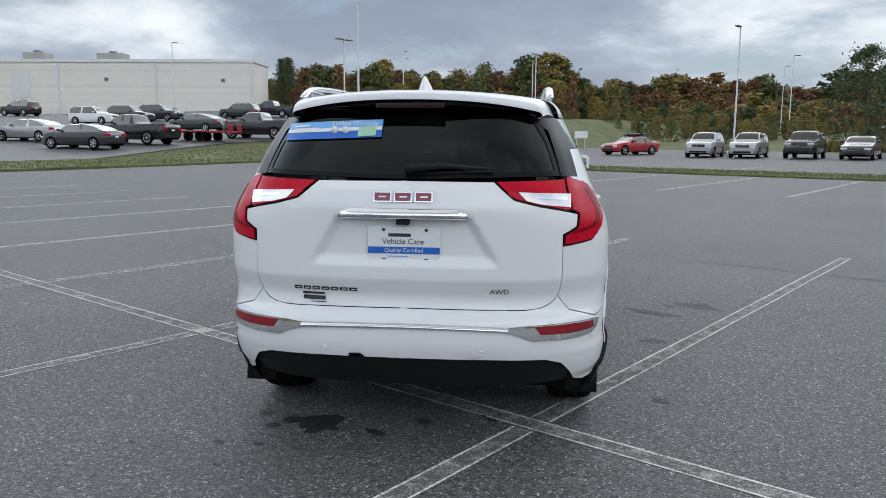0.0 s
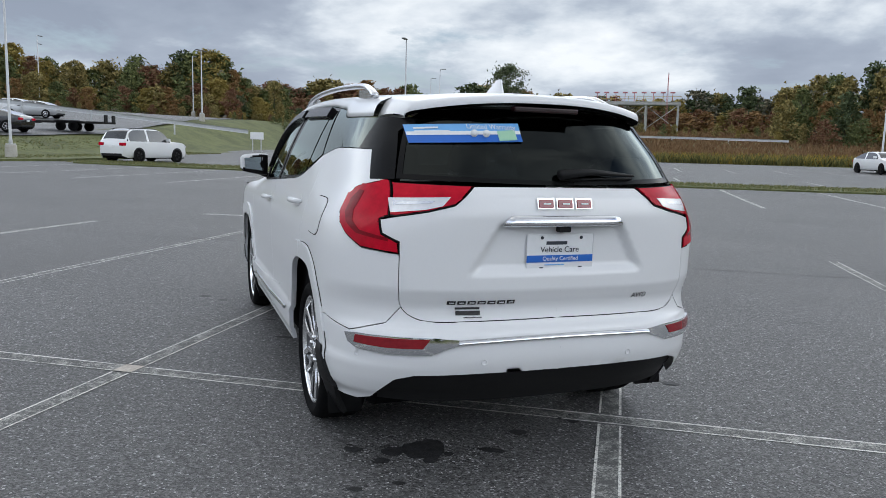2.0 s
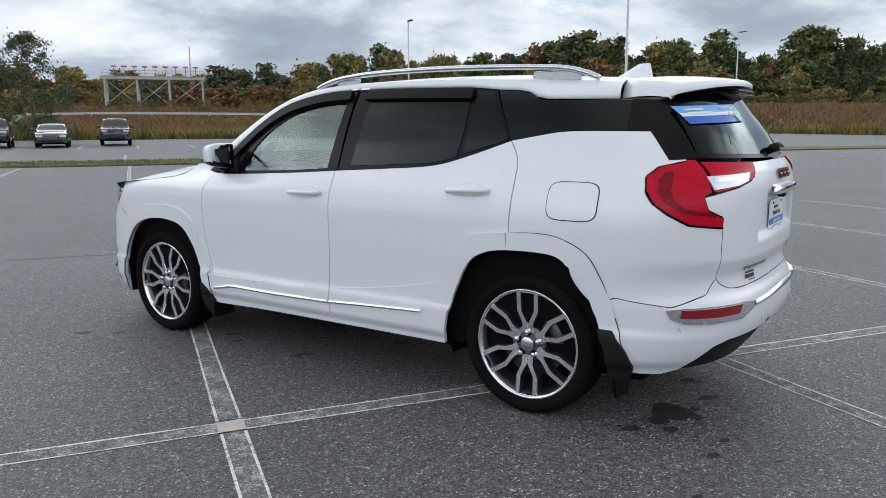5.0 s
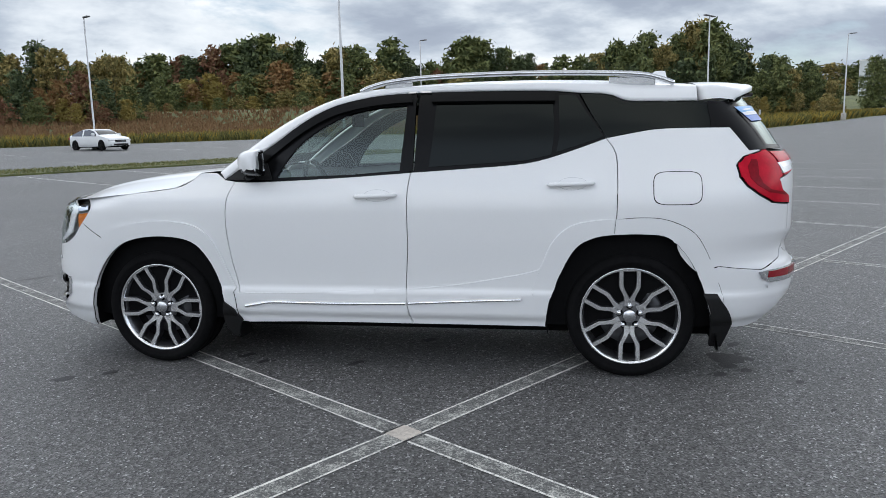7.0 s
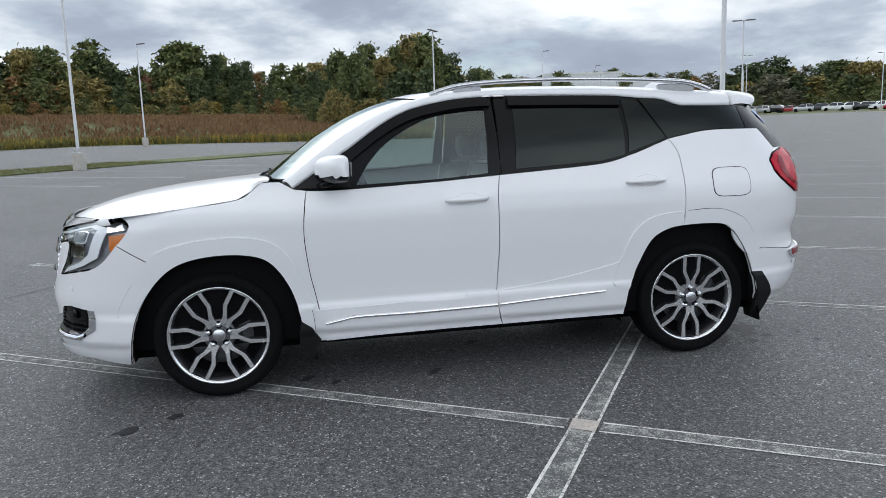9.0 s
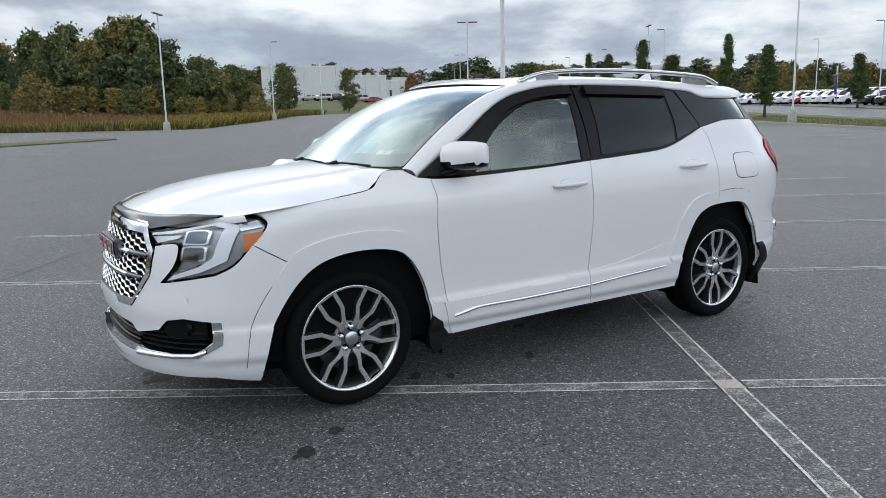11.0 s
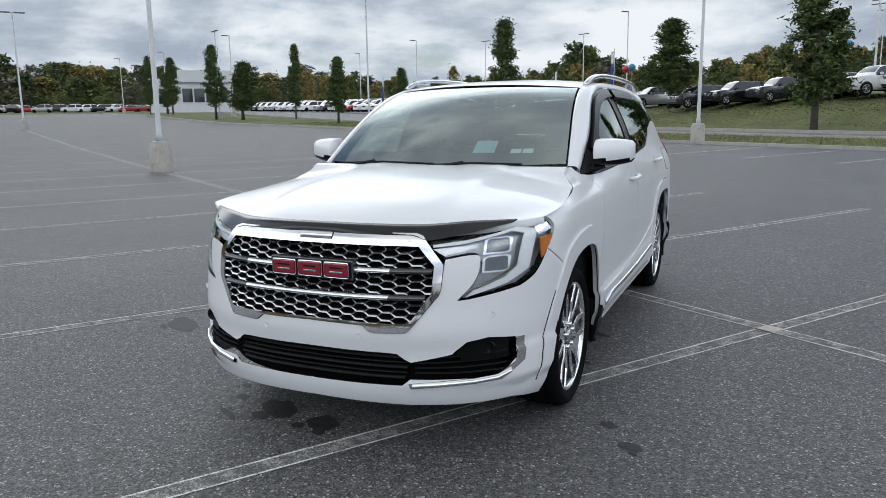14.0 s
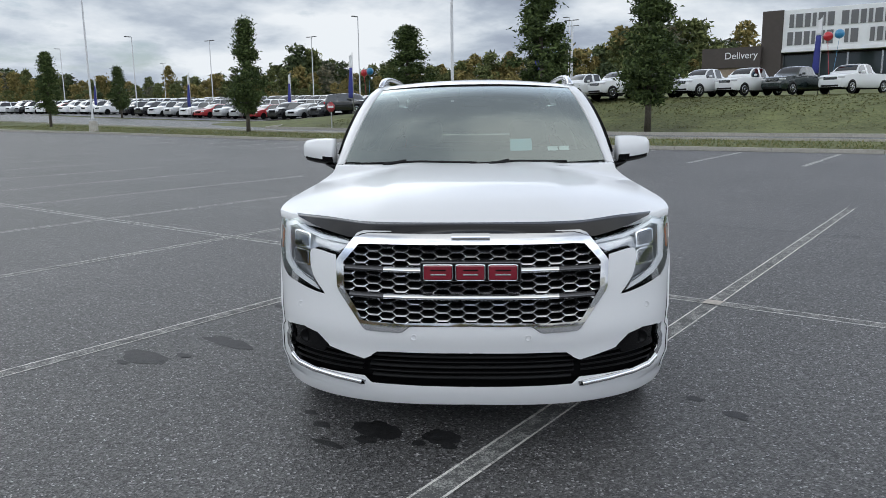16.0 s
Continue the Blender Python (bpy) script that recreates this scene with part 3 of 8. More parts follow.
tagged(part("paint_patch", bm, mat("pale_pink_paint", (0.52, 0.47, 0.42), 0.85, vary=0.25, vscale=70)), "pale square of fresher paint where two lines cross", "line marking", kind="structure")
# arrow stub and short marks
stripes("lane_mark", "faded white lane mark", [(-4.7, 8.7, -2.95, 8.95), (-4.6, 12.1, -3.1, 12.4)], 0.12)

# tar-filled cracks along the paving joints
def crack(name, u0, v0, u1, v1, w=0.03, seed=0):
    bm = bmesh.new()
    L = math.hypot(u1 - u0, v1 - v0)
    n = int(L / 0.35)
    d = Vector((u1 - u0, v1 - v0, 0)).normalized()
    s = Vector((-d.y, d.x, 0))
    prev = None
    for i in range(n + 1):
        t = i / n
        off = 0.05 * noise.noise(Vector((i * 0.31, seed, 0))) + 0.02 * noise.noise(Vector((i * 1.3, seed, 5)))
        ww = w * (0.6 + 0.5 * noise.noise(Vector((i * 0.9, seed, 9))))
        c = Vector((u0, v0, 0)) + d * L * t + s * off
        pr = [bm.verts.new(uv(*(c + s * k * ww).xy, 0.003)) for k in (-1, 1)]
        if prev:
            bm.faces.new((prev[0], pr[0], pr[1], prev[1]))
        prev = pr
    bmesh.ops.recalc_face_normals(bm, faces=bm.faces[:])
    for f in bm.faces:
        if f.normal.z < 0:
            f.normal_flip()
    return tagged(part(name, bm, TAR), "dark tar-filled joint in the asphalt", "crack", kind="structure")


crack("crack", -26, 5.55, 60, 5.4, 0.022, 1)
crack("crack", -20, -3.75, 110, -3.7, 0.022, 2)
crack("crack", -24, 15.9, 40, 15.7, 0.02, 3)

# oil stains: (u, v, radius, stretch)
for i, (u_, v_, r_, q_) in enumerate([(1.97, -0.64, 0.13, 1.0), (1.66, -0.73, 0.045, 1.3), (1.82, -0.81, 0.04, 1.2), (2.25, -0.56, 0.05, 1.4), (2.34, -0.31, 0.05, 1), (2.59, -0.03, 0.07, 0.8), (2.36, 3.13, 0.16, 1.6), (2.58, 1.86, 0.07, 1.5), (3.1, 0.73, 0.05, 1.2),
                                      (-0.71, 2.04, 0.06, 1.2), (-0.5, 1.95, 0.045, 1.3), (0.21, 1.62, 0.05, 1.4), (0.53, 0.97, 0.05, 1.6), (1.8, -1.1, 0.03, 1.5), (0.55, 3.12, 0.12, 1.2), (0.26, 3.02, 0.10, 1.1), (0.8, 3.22, 0.05, 1.3), (0.95, 3.15, 0.035, 1.2), (0.0, 2.88, 0.05, 1.6), (0.2, 1.43, 0.04, 1.3), (1.15, 0.97, 0.05, 1.2), (2.18, 2.67, 0.15, 2.0), (0.63, 3.35, 0.05, 2.2), (1.95, -1.0, 0.025, 1.2), (2.0, -1.25, 0.02, 1.6), (2.75, -0.6, 0.03, 1.1), (1.5, -1.35, 0.02, 1.5)]):
    bm = bmesh.new()
    rng = random.Random(40 + i)
    for b in range(1 + (3 if r_ > 0.06 else 1)):
        cu, cv_, rr = u_ + (b > 0) * rng.uniform(-1.1, 1.1) * r_, v_ + (b > 0) * rng.uniform(-1.1, 1.1) * r_, r_ * (1 if b == 0 else rng.uniform(0.2, 0.5))
        ring = []
        for k in range(28):
            a = 2 * math.pi * k / 28
            rad = 0.8 * rr * (1 + 0.35 * noise.noise(Vector((math.cos(a) * 1.6, math.sin(a) * 1.6, i * 3.1 + b))) + 0.10 * noise.noise(Vector((math.cos(a) * 6, math.sin(a) * 6, i))))
            ring.append(bm.verts.new(uv(cu + rad * math.cos(a) * q_, cv_ + rad * math.sin(a) / q_, 0.0025 + 0.0003 * b)))
        f = bm.faces.new(ring)
        if f.normal.z < 0:
            f.normal_flip()
    bm.normal_update()
    for f in bm.faces:
        if f.normal.z < 0:
            f.normal_flip()
    tagged(part("oil_stain", bm, STAIN), "dark dried oil stain on the asphalt", "stain", kind="structure")

# ---- grass blades and meadow ----
def tufts(name, spots, material, hmin, hmax, wid, label, seed, blades=4):
    rng = random.Random(seed)
    verts, faces = [], []
    for (u, v, z) in spots:
        for b in range(blades):
            a = rng.uniform(0, math.pi)
            h = rng.uniform(hmin, hmax)
            w = wid * rng.uniform(0.6, 1.2)
            du, dv = math.cos(a) * w, math.sin(a) * w
            ou, ov = rng.uniform(-1, 1) * wid * 2, rng.uniform(-1, 1) * wid * 2
            lu, lv = rng.uniform(-0.4, 0.4) * h, rng.uniform(-0.4, 0.4) * h
            k = len(verts)
            verts += [uv(u + ou - du, v + ov - dv, z - 0.02), uv(u + ou + du, v + ov + dv, z - 0.02), uv(u + ou + lu + du * 0.5, v + ov + lv + dv * 0.5, z + h * 0.65), uv(u + ou + lu * 1.6, v + ov + lv * 1.6, z + h), uv(u + ou + lu - du * 0.6, v + ov + lv - dv * 0.6, z + h * 0.6)]
            faces.append((k, k + 1, k + 2, k + 3, k + 4))
    me = bpy.data.meshes.new(name)
    me.from_pydata(verts, [], faces)
    me.materials.append(material)
    return tagged(new(name, me), label, "grass", kind="stuff")


rng = random.Random(5)
tufts("strip_grass", [(rng.uniform(-22.8, 26), rng.uniform(26.25, 29.65), 0.06) for _ in range(9000)], DRYGRASS, 0.03, 0.09, 0.012, "short mown grass with dry patches", 6, 3)
pts = []
while len(pts) < 7000:
    u_, v_ = rng.uniform(-38, -25.2), rng.uniform(8, 46)
    if yard_edge(v_) + 0.3 < u_ < -25.4 - 1.9 * sstep(8, 21, v_) * sstep(27.5, 21, v_):
        pts.append((u_, v_, max(0.10, hill(u_, v_))))
tufts("lawn_grass", pts, DRYGRASS, 0.03, 0.07, 0.02, "short mown lawn grass", 7, 3)
tufts("verge_grass", [(rng.uniform(-25, 60), rng.uniform(-25.2, -19.8), 0.08) for _ in range(11000)], DRYGRASS, 0.03, 0.09, 0.014, "short mown verge grass", 8, 3)
pts = []
while len(pts) < 17000:
    u_, v_ = rng.uniform(-30, 38), rng.uniform(-46, -30.3)
    pts.append((u_, v_, hill(u_, v_)))
tufts("bank_grass", pts, BANKGRASS, 0.02, 0.055, 0.03, "rough mown grass on the bank", 9, 3)
M1 = mat("dry_meadow_stems", (0.23, 0.125, 0.055), 0.95, isl=0.4, color2=(0.16, 0.10, 0.05))
M2 = mat("green_meadow_stems", (0.085, 0.095, 0.028), 0.95, isl=0.4, color2=(0.17, 0.15, 0.04))
M3 = mat("goldenrod_heads", (0.42, 0.27, 0.03), 0.95, isl=0.3, color2=(0.26, 0.20, 0.04))


def meadow_spot(front, back):
    while True:
        u_ = rng.uniform(-12, 125)
        v_ = meadow_edge(u_) + 2.0 + front + (back - front) * rng.random() ** 1.5
        return (u_, v_, hill(u_, v_))


tufts("meadow", [meadow_spot(5, 62) for _ in range(26000)], M1, 0.35, 0.7, 0.10, "russet dry meadow grass", 11, 3)
tufts("meadow", [meadow_spot(0, 7) for _ in range(9000)], M2, 0.35, 0.95, 0.06, "green weeds at the meadow's edge", 12, 3)
tufts("goldenrod", [meadow_spot(0.3, 8) for _ in range(2600)], M3, 0.5, 1.0, 0.05, "yellow goldenrod at the meadow's edge", 13, 3)

edge_spots = [(rng.uniform(56, 128), 0.4 + 5.5 * rng.random() ** 1.4) for _ in range(7000)]
tufts("meadow", [(a_, meadow_edge(a_) + b_, hill(a_, meadow_edge(a_) + b_)) for a_, b_ in edge_spots[:5000]], M2, 0.4, 1.0, 0.07, "green weeds beside the far end of the car park", 14, 3)
tufts("goldenrod", [(a_, meadow_edge(a_) + b_, hill(a_, meadow_edge(a_) + b_)) for a_, b_ in edge_spots[5000:]], M3, 0.5, 1.05, 0.06, "yellow goldenrod beside the far end of the car park", 15, 3)

# ---- the white suv ----
SW = curve1([(0.18, 0.84), (0.28, 0.872), (0.325, 0.880), (0.345, 0.893), (0.465, 0.898), (0.482, 0.887), (0.62, 0.892), (0.78, 0.902), (0.92, 0.904), (1.02, 0.890), (1.12, 0.862), (1.22, 0.828), (1.32, 0.792), (1.45, 0.732), (1.55, 0.675), (1.64, 0.60)])
NOSE = curve1([(0.18, 2.20), (0.27, 2.295), (0.34, 2.315), (0.45, 2.305), (0.55, 2.318), (0.66, 2.300), (0.80, 2.275), (0.93, 2.235), (1.0, 2.16), (1.06, 2.05)])
TAIL = curve1([(0.18, 2.16), (0.30, 2.24), (0.42, 2.315), (0.52, 2.342), (0.60, 2.335), (0.64, 2.305), (0.71, 2.288), (0.765, 2.308), (0.80, 2.319), (0.95, 2.319), (1.08, 2.322), (1.16, 2.306), (1.22, 2.262), (1.34, 2.185), (1.46, 2.09), (1.56, 2.02)])
BEND, POW, POWR, S0 = 0.72, 2.5, 3.05, 1.56
ANG = np.linspace(0, math.pi / 2, 400)
ARC = np.concatenate([[0], np.cumsum(np.hypot(np.diff(BEND * np.sin(ANG) ** (2 / POW)), np.diff(0.9 * np.cos(ANG) ** (2 / POW))))])
SMAX = S0 + float(ARC[-1])


def half_width(y, z):
    w = SW(z)
    if y > 0:
        w -= 0.085 * min(1.3, (y / 0.9) ** 2) * sstep(0.99, 1.13, z)
    else:
        w -= 0.03 * min(1.0, (y / 1.9) ** 2) * sstep(1.0, 1.2, z)
    return w


def hull(s, z):
    """The car's skin. s runs round the car at one height: 0 beside the middle, +SMAX at the nose, -SMAX at the tail."""
    a, e, k = abs(s), (NOSE(z) if s >= 0 else TAIL(z)), 2 / (POW if s >= 0 else POWR)
    if a <= S0:
        y, r = a / S0 * (e - BEND), 1.0
    else:
        ang = float(np.interp(min(a, SMAX) - S0, ARC, ANG))
        y, r = e - BEND + BEND * math.sin(ang) ** k, max(0.0, math.cos(ang)) ** k
    y = math.copysign(y, s)
    w = half_width(y, z)
    x = w * r
    if a > SMAX:
        x = -(a - SMAX)
    if s < 0:
        # the number plate's recess and the swage of the tailgate
        k = sstep(0.30 + 0.6 * max(0, 1.05 - z), 0.25 + 0.55 * max(0, 1.05 - z), abs(x)) * sstep(1.068, 1.045, z) * sstep(0.84, 0.90, z)
        y += 0.032 * k
    return (x, y, z)


def at_y(y, z):
    e = NOSE(z) if y >= 0 else TAIL(z)
    a = abs(y)
    if a <= e - BEND:
        s = a / (e - BEND) * S0
    else:
        t = min(1.0, (a - e + BEND) / BEND)
        s = S0 + float(np.interp(math.asin(t ** ((POW if y >= 0 else POWR) / 2)), ANG, ARC))
    return (math.copysign(s, y), z)


def at_x(x, z, front):
    y0 = 1.9 if front else -1.9
    r = min(1.0, abs(x) / half_width(y0, z))
    s = S0 + float(np.interp(math.acos(r ** ((POW if front else POWR) / 2)), ANG, ARC))
    return (s if front else -s, z)


def YP(*pts):
    return [at_y(*p) for p in pts]


def FP(*pts):
    return [at_x(x, z, True) for x, z in pts]


def RP(*pts):
    return [at_x(x, z, False) for x, z in pts]


def mid_f(a, b):
    return a > SMAX - 0.004


def mid_r(a, b):
    return a < -SMAX + 0.004


def strip(name, pts, h, out, material, parent, sd, label="", keep_mid=False):
    """A moulding with a bright upper facet that follows a line on the skin."""
    rows = []
    for a, b in pts:
        sec = []
        for dz, o in ((0.5, 0.0), (0.42, 0.55), (0.0, 1.0), (-0.3, 0.95), (-0.5, 0.2)):
            p = Vector(hull(a, b + dz * h))
            e = 2e-3
            n = (Vector(hull(a + e, b)) - Vector(hull(a - e, b))).cross(Vector((0, 0, 1)))
            n.normalize()
            if n.dot(Vector((p.x, p.y * 0.35, 0))) < 0:
                n = -n
            p = p + n * (0.002 + out * o)
            sec.append((p.x * sd, p.y, p.z))
        rows.append(sec)
    bm = grid_mesh(rows)
    bmesh.ops.recalc_face_normals(bm, faces=bm.faces[:])
    c = sum((f.normal.x * sd + (0.0 if abs(pts[0][0]) < S0 else f.normal.y * math.copysign(1, pts[0][0])) for f in bm.faces))
    if c < 0:
        bmesh.ops.reverse_faces(bm, faces=bm.faces[:])
    return part(name, bm, material, parent, label)


suv = thing("suv", "pearl white compact SUV with chrome trim parked across stall lines", "car")

# seams, bottom to top or front to back
SEAM_F = YP(*spline([(0.80, 0.272), (0.822, 0.398), (0.848, 0.543), (0.872, 0.672), (0.889, 0.863), (0.877, 1.019), (0.862, 1.098)]))
SEAM_M = YP(*spline([(-0.187, 0.284), (-0.168, 0.343), (-0.154, 0.428), (-0.155, 0.524), (-0.171, 0.749), (-0.172, 1.0), (-0.19, 1.14)]))
SEAM_R = YP(*spline([(-1.276, 0.80), (-1.287, 0.887), (-1.291, 1.103), (-1.281, 1.227), (-1.232, 1.305)]))
BELT_F = YP(*spline([(0.862, 1.098), (0.763, 1.095), (0.576, 1.10), (0.139, 1.12), (-0.19, 1.14)]))
BELT_R = YP(*spline([(-0.19, 1.14), (-0.489, 1.157), (-0.804, 1.179), (-0.996, 1.225), (-1.232, 1.305)]))
BELT_Q = YP(*spline([(-1.232, 1.305), (-1.449, 1.342), (-1.611, 1.350), (-1.885, 1.347)]))
ARCH_F = YP(*spline([(1.815, 0.225), (1.785, 0.397), (1.740, 0.526), (1.64, 0.671), (1.522, 0.755), (1.345, 0.788), (1.16, 0.774), (1.057, 0.718), (0.972, 0.577), (0.931, 0.417), (0.915, 0.275)]))
ARCH_R1 = YP(*spline([(-0.917, 0.284), (-0.943, 0.445), (-1.006, 0.604), (-1.082, 0.732), (-1.18, 0.785), (-1.276, 0.80)]))
ARCH_R2 = YP(*spline([(-1.276, 0.80), (-1.42, 0.803), (-1.554, 0.785), (-1.654, 0.689), (-1.726, 0.557), (-1.775, 0.40), (-1.80, 0.30)]))
SILL_F = YP((0.80, 0.272), (0.48, 0.281), (0.1, 0.284), (-0.187, 0.284))
SILL_R = YP((-0.187, 0.284), (-0.55, 0.285), (-0.917, 0.284))
HOODSEAM = YP(*spline([(1.80, 1.008), (1.476, 1.038), (1.228, 1.066), (1.15, 1.105), (1.10, 1.15)]))
LAMP_SIDE = YP(*spline([(1.80, 1.008), (1.757, 0.96), (1.80, 0.891), (1.827, 0.866)]))
LAMP_LOW = YP(*spline([(1.827, 0.866), (1.906, 0.778), (1.985, 0.735)])) + FP((-0.60, 0.691))
LAMP_IN = FP(*spline([(-0.60, 0.691), (-0.655, 0.761), (-0.672, 0.83), (-0.655, 0.874), (-0.548, 0.858)], 4))
GRILLE_OUT = FP(*[(-0.43, 0.955), (-0.458, 0.945), (-0.535, 0.850), (-0.545, 0.835), (-0.540, 0.735), (-0.533, 0.715), (-0.43, 0.575), (-0.416, 0.566)]) + FP((-0.29, 0.563), (-0.27, 0.567), (-0.243, 0.588), (-0.23, 0.591), (0, 0.594))
INTAKE_TOP = FP((0, 0.478), (-0.375, 0.475), (-0.405, 0.450), (-0.432, 0.437), (-0.587, 0.472), (-0.639, 0.522), (-0.708, 0.535), (-0.79, 0.52))
INTAKE_LOW = FP((-0.79, 0.52), (-0.79, 0.43), (-0.745, 0.372), (-0.431, 0.372), (-0.40, 0.345), (0, 0.343))
LIP = FP((0, 0.268), (-0.42, 0.262), (-0.684, 0.262)) + YP((2.0, 0.262), (1.90, 0.24), (1.815, 0.225))
GATE = RP(*spline([(0, 0.664), (0.342, 0.662), (0.52, 0.660), (0.60, 0.675), (0.647, 0.717), (0.664, 0.80), (0.664, 0.935)]))
TL_LOW_IN = RP((0.664, 0.935), (0.664, 0.985), (0.722, 1.016), (0.726, 1.070), (0.676, 1.083))
TL_GATE = RP((0.676, 1.083), (0.559, 1.106), (0.458, 1.133), (0.371, 1.209))
TL_OUT = RP((0.668, 1.222), (0.692, 1.222)) + YP((-1.945, 1.195), (-1.912, 1.160), (-1.908, 1.148), (-1.920, 1.09), (-1.955, 1.045), (-2.02, 0.998), (-2.10, 0.952)) + RP((0.664, 0.935))
BUMP_SEAM = YP((-1.705, 0.60), (-1.823, 0.630), (-1.9, 0.620), (-2.05, 0.604))
WIN_LOW = RP((0.71, 1.226), (0.37, 1.219), (0, 1.211))

for sd in (-1, 1):
    fender = panel("fender", HOODSEAM + YP((1.0, 1.148), (0.93, 1.108)) + SEAM_F[::-1] + ARCH_F[::-1][:-26] + YP((1.685, 0.776)) + LAMP_SIDE[::-1], hull, WHITE, suv, sd)
    fdoor = panel("front_door", SEAM_F + BELT_F[1:] + SEAM_M[::-1][1:] + SILL_F[::-1][1:], hull, WHITE, suv, sd, gap=0.0024)
    rdoor = panel("rear_door", SEAM_M + BELT_R[1:] + SEAM_R[::-1][1:] + ARCH_R1[::-1][1:] + SILL_R[::-1][1:], hull, WHITE, suv, sd, gap=0.0024)
    quarter = panel("quarter_panel", SEAM_R + BELT_Q[1:] + TL_OUT[1:] + GATE[::-1][1:11] + RP((0.70, 0.650)) + BUMP_SEAM[::-1] + ARCH_R2[::-1][18:], hull, WHITE, suv, sd)
    # flared arches and the stepped lower cladding
    panel("arch_trim", ARCH_F + YP(*spline([(0.857, 0.300), (0.872, 0.46), (0.939, 0.609), (1.008, 0.739), (1.113, 0.822), (1.267, 0.851), (1.454, 0.842), (1.613, 0.798), (1.765, 0.655), (1.86, 0.469), (1.88, 0.25)])), hull, WHITE, fender, sd, gap=0, depth=0.03, lift=0.008)
    panel("arch_seam", ARCH_F + YP(*spline([(0.857, 0.300), (0.872, 0.46), (0.939, 0.609), (1.008, 0.739), (1.113, 0.822), (1.267, 0.851), (1.454, 0.842), (1.613, 0.798), (1.765, 0.655), (1.86, 0.469), (1.88, 0.25)])), hull, DARKIN, fender, sd, gap=-0.0022, depth=0.004, lift=0.003)
    CLAD = YP(*spline([(0.857, 0.457), (0.471, 0.462), (0.1, 0.477), (-0.157, 0.490)]))
    panel("lower_cladding", CLAD + SEAM_M[8:0:-1] + SILL_F[::-1] + YP((0.80, 0.272)), hull, WHITE, fdoor, sd, gap=0.0022, depth=0.010, lift=0.006)
    CLADR = YP(*spline([(-0.157, 0.490), (-0.419, 0.516), (-0.673, 0.559), (-0.863, 0.601), (-0.91, 0.639), (-0.986, 0.766), (-1.09, 0.848), (-1.278, 0.880)]))
    panel("lower_cladding", CLADR + ARCH_R1[::-1] + SILL_R[::-1][1:] + SEAM_M[1:9], hull, WHITE, rdoor, sd, gap=0.0022, depth=0.010, lift=0.006)
    panel("arch_trim", ARCH_R2 + YP(*spline([(-1.86, 0.30), (-1.85, 0.45), (-1.80, 0.60), (-1.75, 0.718), (-1.68, 0.816), (-1.551, 0.876), (-1.425, 0.889), (-1.285, 0.880)])), hull, WHITE, quarter, sd, gap=0.001, depth=0.03, lift=0.008)
    panel("arch_seam", ARCH_R2 + YP(*spline([(-1.86, 0.30), (-1.85, 0.45), (-1.80, 0.60), (-1.75, 0.718), (-1.68, 0.816), (-1.551, 0.876), (-1.425, 0.889), (-1.285, 0.880)])), hull, DARKIN, quarter, sd, gap=-0.0016, depth=0.004, lift=0.003)
    # raised lips of the wheel arches
    FLARE = spline([(0.851, 0.479), (0.922, 0.645), (0.982, 0.770), (1.078, 0.847), (1.224, 0.877), (1.36, 0.876), (1.505, 0.859), (1.653, 0.806), (1.765, 0.655), (1.820, 0.545)])
    panel("arch_lip", YP(*FLARE) + YP((1.745, 0.535)) + ARCH_F[10:-8] + YP((0.905, 0.44), (0.868, 0.46)), hull, WHITE, fender, sd, gap=0.0, depth=0.016, lift=0.011, step=0.02)
    FL1 = YP(*spline([(-0.842, 0.479), (-0.905, 0.645), (-0.966, 0.772), (-1.06, 0.849), (-1.18, 0.876), (-1.274, 0.882)]))
    panel("arch_lip", FL1 + ARCH_R1[::-1][:-8] + YP((-0.94, 0.44), (-0.86, 0.455)), hull, WHITE, rdoor, sd, gap=0.0, depth=0.016, lift=0.011, step=0.02)
    FL2 = YP(*spline([(-1.284, 0.882), (-1.42, 0.884), (-1.56, 0.872), (-1.685, 0.80), (-1.775, 0.665), (-1.825, 0.545)]))
    panel("arch_lip", FL2 + YP((-1.735, 0.545)) + ARCH_R2[:21][::-1], hull, WHITE, quarter, sd, gap=0.0, depth=0.016, lift=0.011, step=0.02)
    # bright strip along the doors
    strip("chrome_strip", YP(*spline([(0.80, 0.376), (0.72, 0.390), (0.62, 0.403), (0.30, 0.401), (-0.150, 0.408)])), 0.024, 0.015, CHROME, fdoor, sd)
    strip("chrome_strip", YP((-0.164, 0.409), (-0.45, 0.425), (-0.70, 0.436), (-0.79, 0.440)), 0.022, 0.015, CHROME, rdoor, sd)
    # fuel flap
    if sd < 0:
        ring_ = [(-1.60 + 0.122 * math.copysign(abs(math.cos(a)) ** 0.45, math.cos(a)), 1.04 + 0.082 * math.copysign(abs(math.sin(a)) ** 0.45, math.sin(a))) for a in np.linspace(0, 2 * math.pi, 49)[:-1]]
        panel("fuel_flap_gap", YP(*[(-1.60 + (y + 1.60) * 1.035, 1.04 + (z - 1.04) * 1.05) for y, z in ring_]), hull, DARKIN, quarter, sd, gap=0, depth=0.002, lift=0.0012)
        panel("fuel_flap", YP(*ring_), hull, WHITE, quarter, sd, gap=0, depth=0.003, lift=0.0035)
